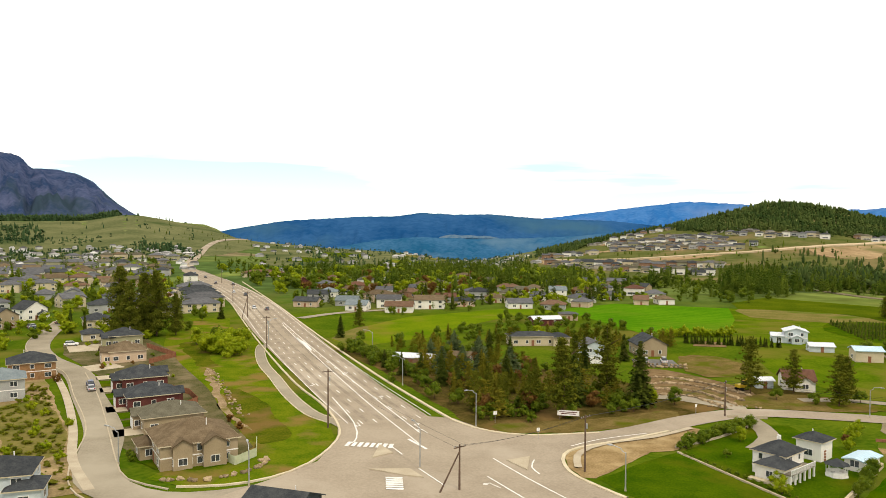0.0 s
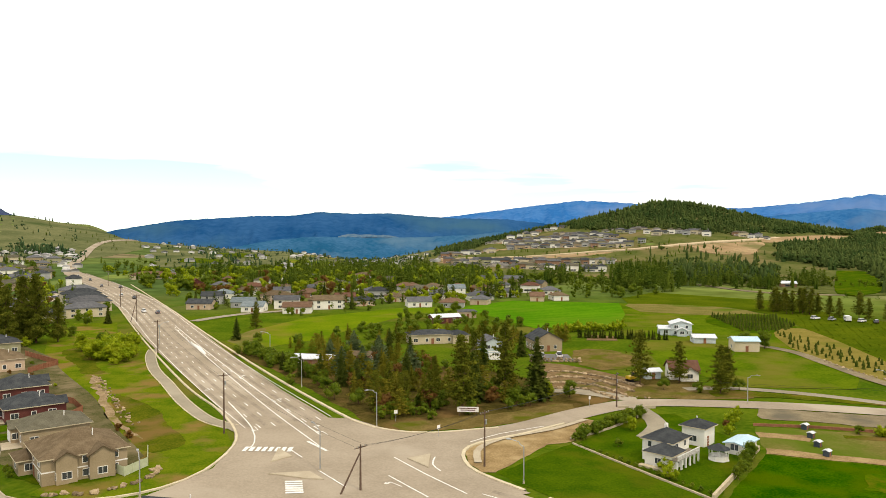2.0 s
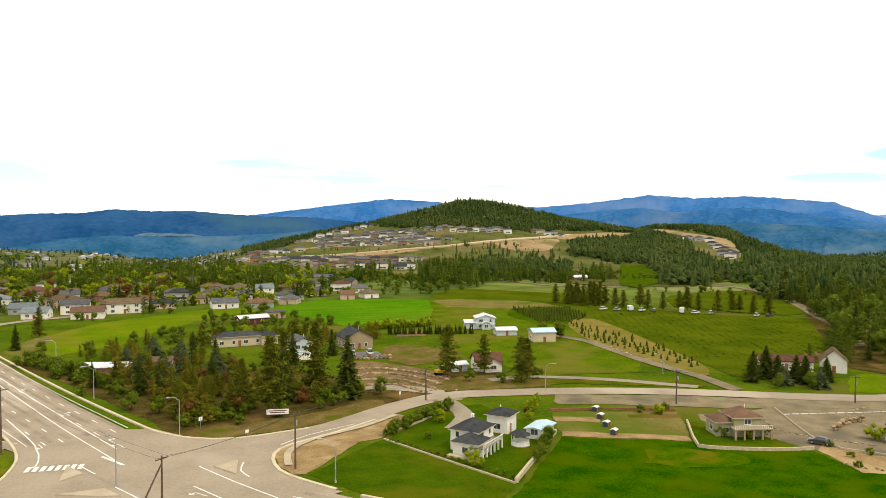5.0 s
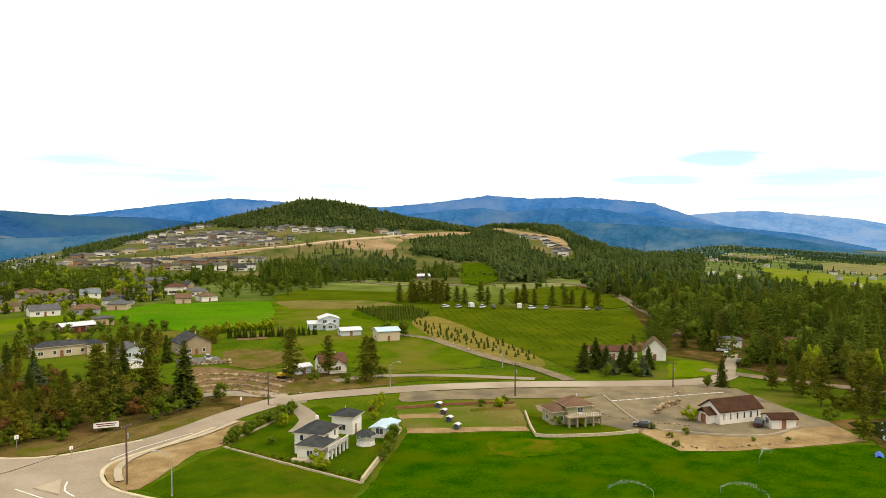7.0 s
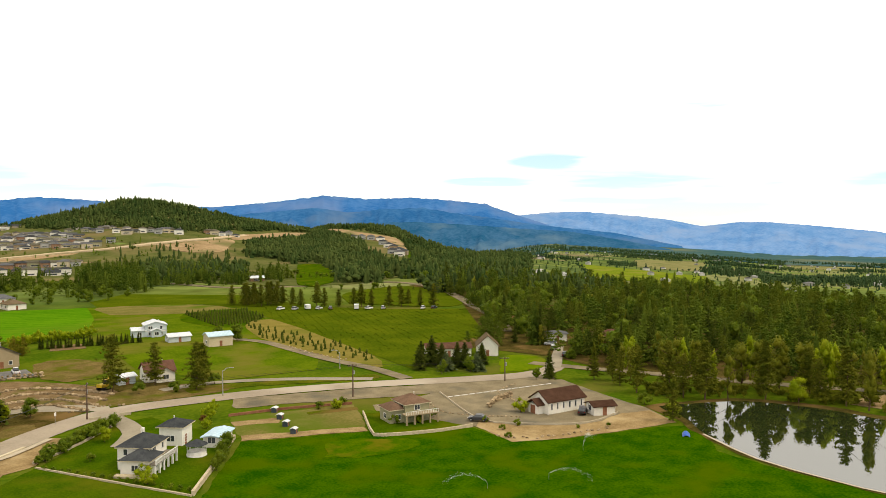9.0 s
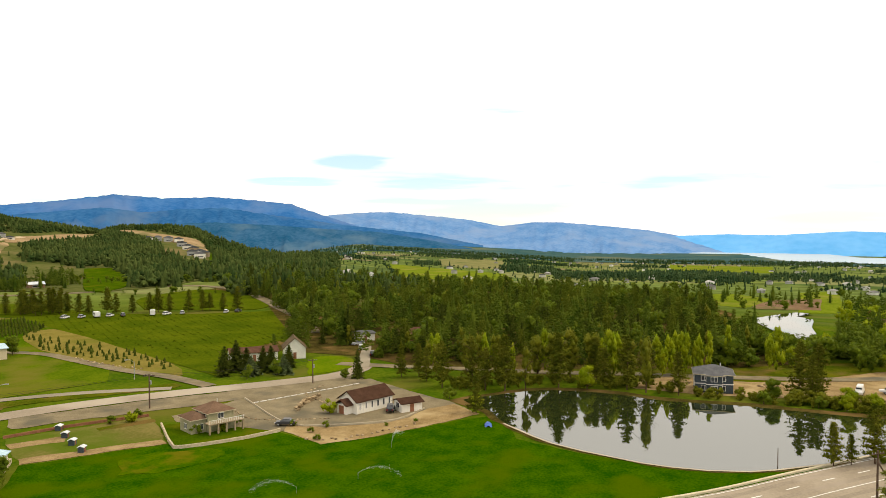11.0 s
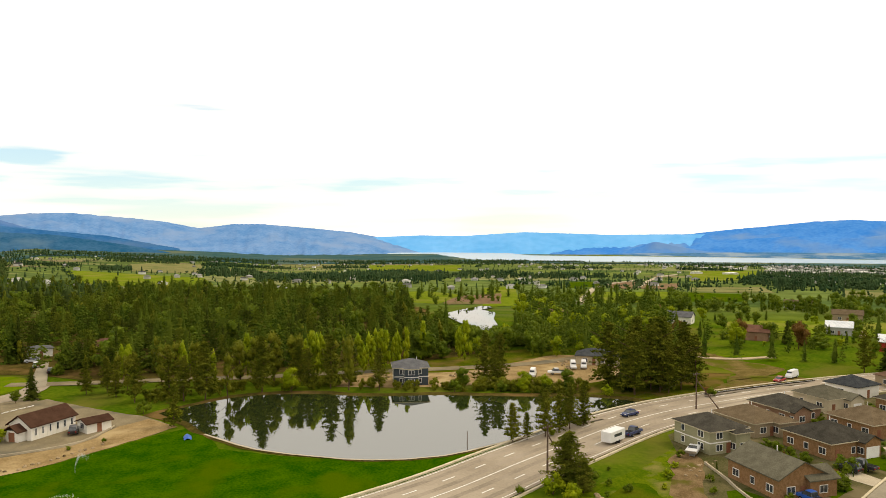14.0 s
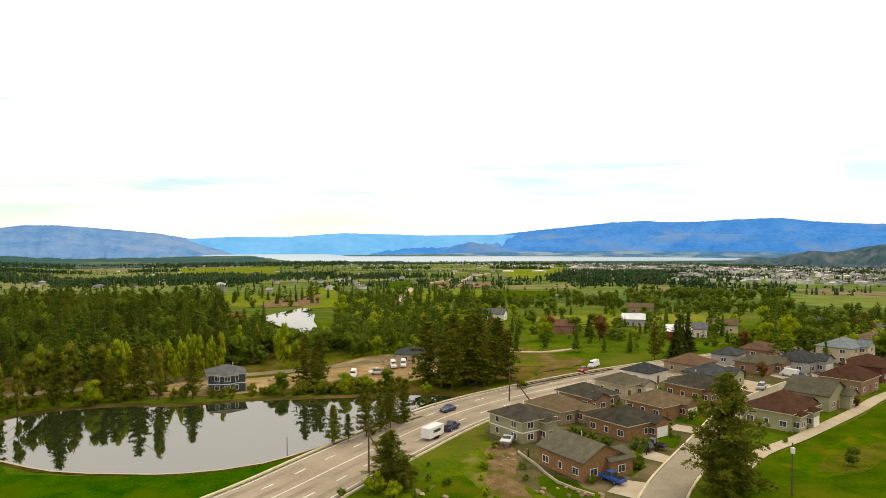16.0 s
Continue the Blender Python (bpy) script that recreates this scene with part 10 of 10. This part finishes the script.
tube(bm, (0.9, 0.4, 1.2), (2.3, 0.4, 3.0), 0.22, 0.16, 6)
part("boom", bm, M["digger"], ex, "yellow boom")
bm = bmesh.new()
tube(bm, (2.3, 0.4, 3.0), (3.4, 0.4, 1.2), 0.15, 0.11, 6)
part("arm", bm, M["digger"], ex, "yellow dipper arm")
part("bucket", box(bmesh.new(), 3.1, 3.8, 0, 0.8, 0.5, 1.2, 0.12), M["wire"], ex, "dark steel bucket")
tagged(ex, "small yellow excavator on bare soil beside stone terraces", "excavator")
# drives of the western houses
for pts in ([(-57.5, 150), (-52, 153), (-54, 159), (-61, 155)], [(-66, 168), (-61, 170), (-64, 175), (-69, 172)], [(-77, 186), (-71, 189), (-74, 194), (-80, 190)], [(-88, 206), (-83, 208), (-86, 213), (-91, 210)], [(-106, 228), (-98, 236), (-106, 244), (-112, 236)], [(-128, 262), (-118, 268), (-124, 282), (-136, 276)]):
    patch("drive", pts, M["concrete"], 0.14, "pale concrete house drive", "drive", curve=False)
for lo, hi in ((-3, 3), (20, 26), (44, 50), (62, 68)):
    patch("drive", [(-70 - 0.457 * u + 0.889 * v, 160.9 + 0.889 * u + 0.457 * v) for u, v in ((lo, 0.4), (hi, 0.4), (hi, 8), (lo, 8))], M["concrete"], 0.16, "pale concrete drive up to a house", "drive", curve=False)
for lo, hi in ((5, 11), (12.5, 18.5), (28, 34), (36, 42), (52, 60)):
    patch("lawn_front", [(-70 - 0.457 * u + 0.889 * v, 160.9 + 0.889 * u + 0.457 * v) for u, v in ((lo, 0.6), (hi, 0.6), (hi, 6.5), (lo, 6.5))], M["lawn"], 0.15, "small front lawn beside the street", "lawn", curve=False)
for pts in ([(-61, 157), (-55, 160), (-59, 167), (-64, 164)], [(-70, 175), (-65, 178), (-70, 184), (-74, 181)], [(-81, 195), (-76, 198), (-81, 204), (-85, 201)], [(-94, 216), (-88, 220), (-94, 230), (-99, 224)], [(-58, 143), (-52, 147), (-46, 141), (-40, 141), (-44, 138), (-52, 138)]):
    patch("lawn_front", pts, M["lawn"], 0.13, "small front lawn beside the street", "lawn", curve=False)
for pts in ([(123.8, -38.7), (129.5, -43.5), (126.6, -48.2), (120, -42.5)], [(138, -53.9), (141.8, -56.7), (146.5, -53.9), (142.7, -50.1)], [(156.9, -68), (160.7, -70.9), (164.4, -67.1), (160.7, -63.3)], [(191.8, -102.1), (200.3, -94.5), (209.8, -105.8), (202.2, -109.6)], [(209.8, -117.2), (217.3, -115.3), (221.1, -126.6), (215.5, -130.4)]):
    patch("drive", pts, M["concrete"], 0.15, "pale concrete house drive", "drive", curve=False)
for pts in ([(130.4, -45.4), (136.1, -50.1), (141.8, -48.2), (138, -42.5)], [(146.5, -59.5), (155, -64.3), (158.8, -60.5), (151.2, -55.8)], [(162.5, -71.8), (172, -78.4), (175.8, -73.7), (166.3, -67.1)]):
    patch("lawn_front", pts, M["lawn"], 0.13, "small front lawn beside the street", "lawn", curve=False)

patch("parking_lot", [(-172, 436), (-162, 462), (-172, 494), (-190, 490), (-196, 462), (-190, 440)], M["concrete"], 0.16, "pale parking lot behind the townhouses", "parking lot", curve=False)
for k, (x, y) in enumerate(((-178, 446), (-183, 452), (-188, 459), (-174, 462), (-172, 470), (-186, 474), (-182, 482), (-176, 486))):
    vehicle(("suv", "car", "pickup", "car")[k % 4], ("car_white", "car_black", "car_silver", "car_red", "car_grey")[k % 5], x, y, 25 + 90 * (k % 2), ("white", "black", "silver", "red", "grey")[k % 5] + " car in the parking lot", "cars in the parking lot")
patch("parking_terrace", [(62, 243), (75, 241), (76, 252), (63, 254)], M["tar"], 0.35, "dark parking terrace before a house", "drive", curve=False)
vehicle("suv", "car_silver", 66, 248, 80, "silver car parked on a terrace")
vehicle("pickup", "car_white", 72, 248, 80, "white pickup parked on a terrace")
rock_row([(61, 242), (68, 240.5), (76, 239)], "boulder edge of a parking terrace", 1.2, 1.0, 2)
rock_row([(116, -16), (121, -12), (126, -9)], "pale stones strewn among weeds", 0.9, 1.1, 1, "rock_edging", "rocks", 2.5)
rock_row([(126, -28), (124, -33), (121, -38)], "pale stones strewn among weeds", 0.9, 0.9, 1, "rock_edging", "rocks", 1.6)
rock_row([(139, -24), (144, -25.5), (148, -30)], "pale stones strewn among weeds", 0.6, 1.2, 1, "rock_edging", "rocks", 1.2)
low_wall([(147, -28), (138, -30), (129, -31.5), (122, -36)], 0.5, 0.3, "concrete", "low concrete retaining edge of a yard")

rock_row([(222, 30), (226, 24), (229, 16)], "heap of pale rubble on a building plot", 1.1, 0.9, 1, "rubble_heap", "rubble", 1.6)
rock_row([(214, 52), (217, 47), (216, 41)], "heap of pale rubble on a building plot", 1.0, 0.9, 1, "rubble_heap", "rubble", 1.6)
rock_row([(238, -6), (244, -3), (250, -4)], "heap of pale rubble on a building plot", 1.1, 0.9, 1, "rubble_heap", "rubble", 1.4)
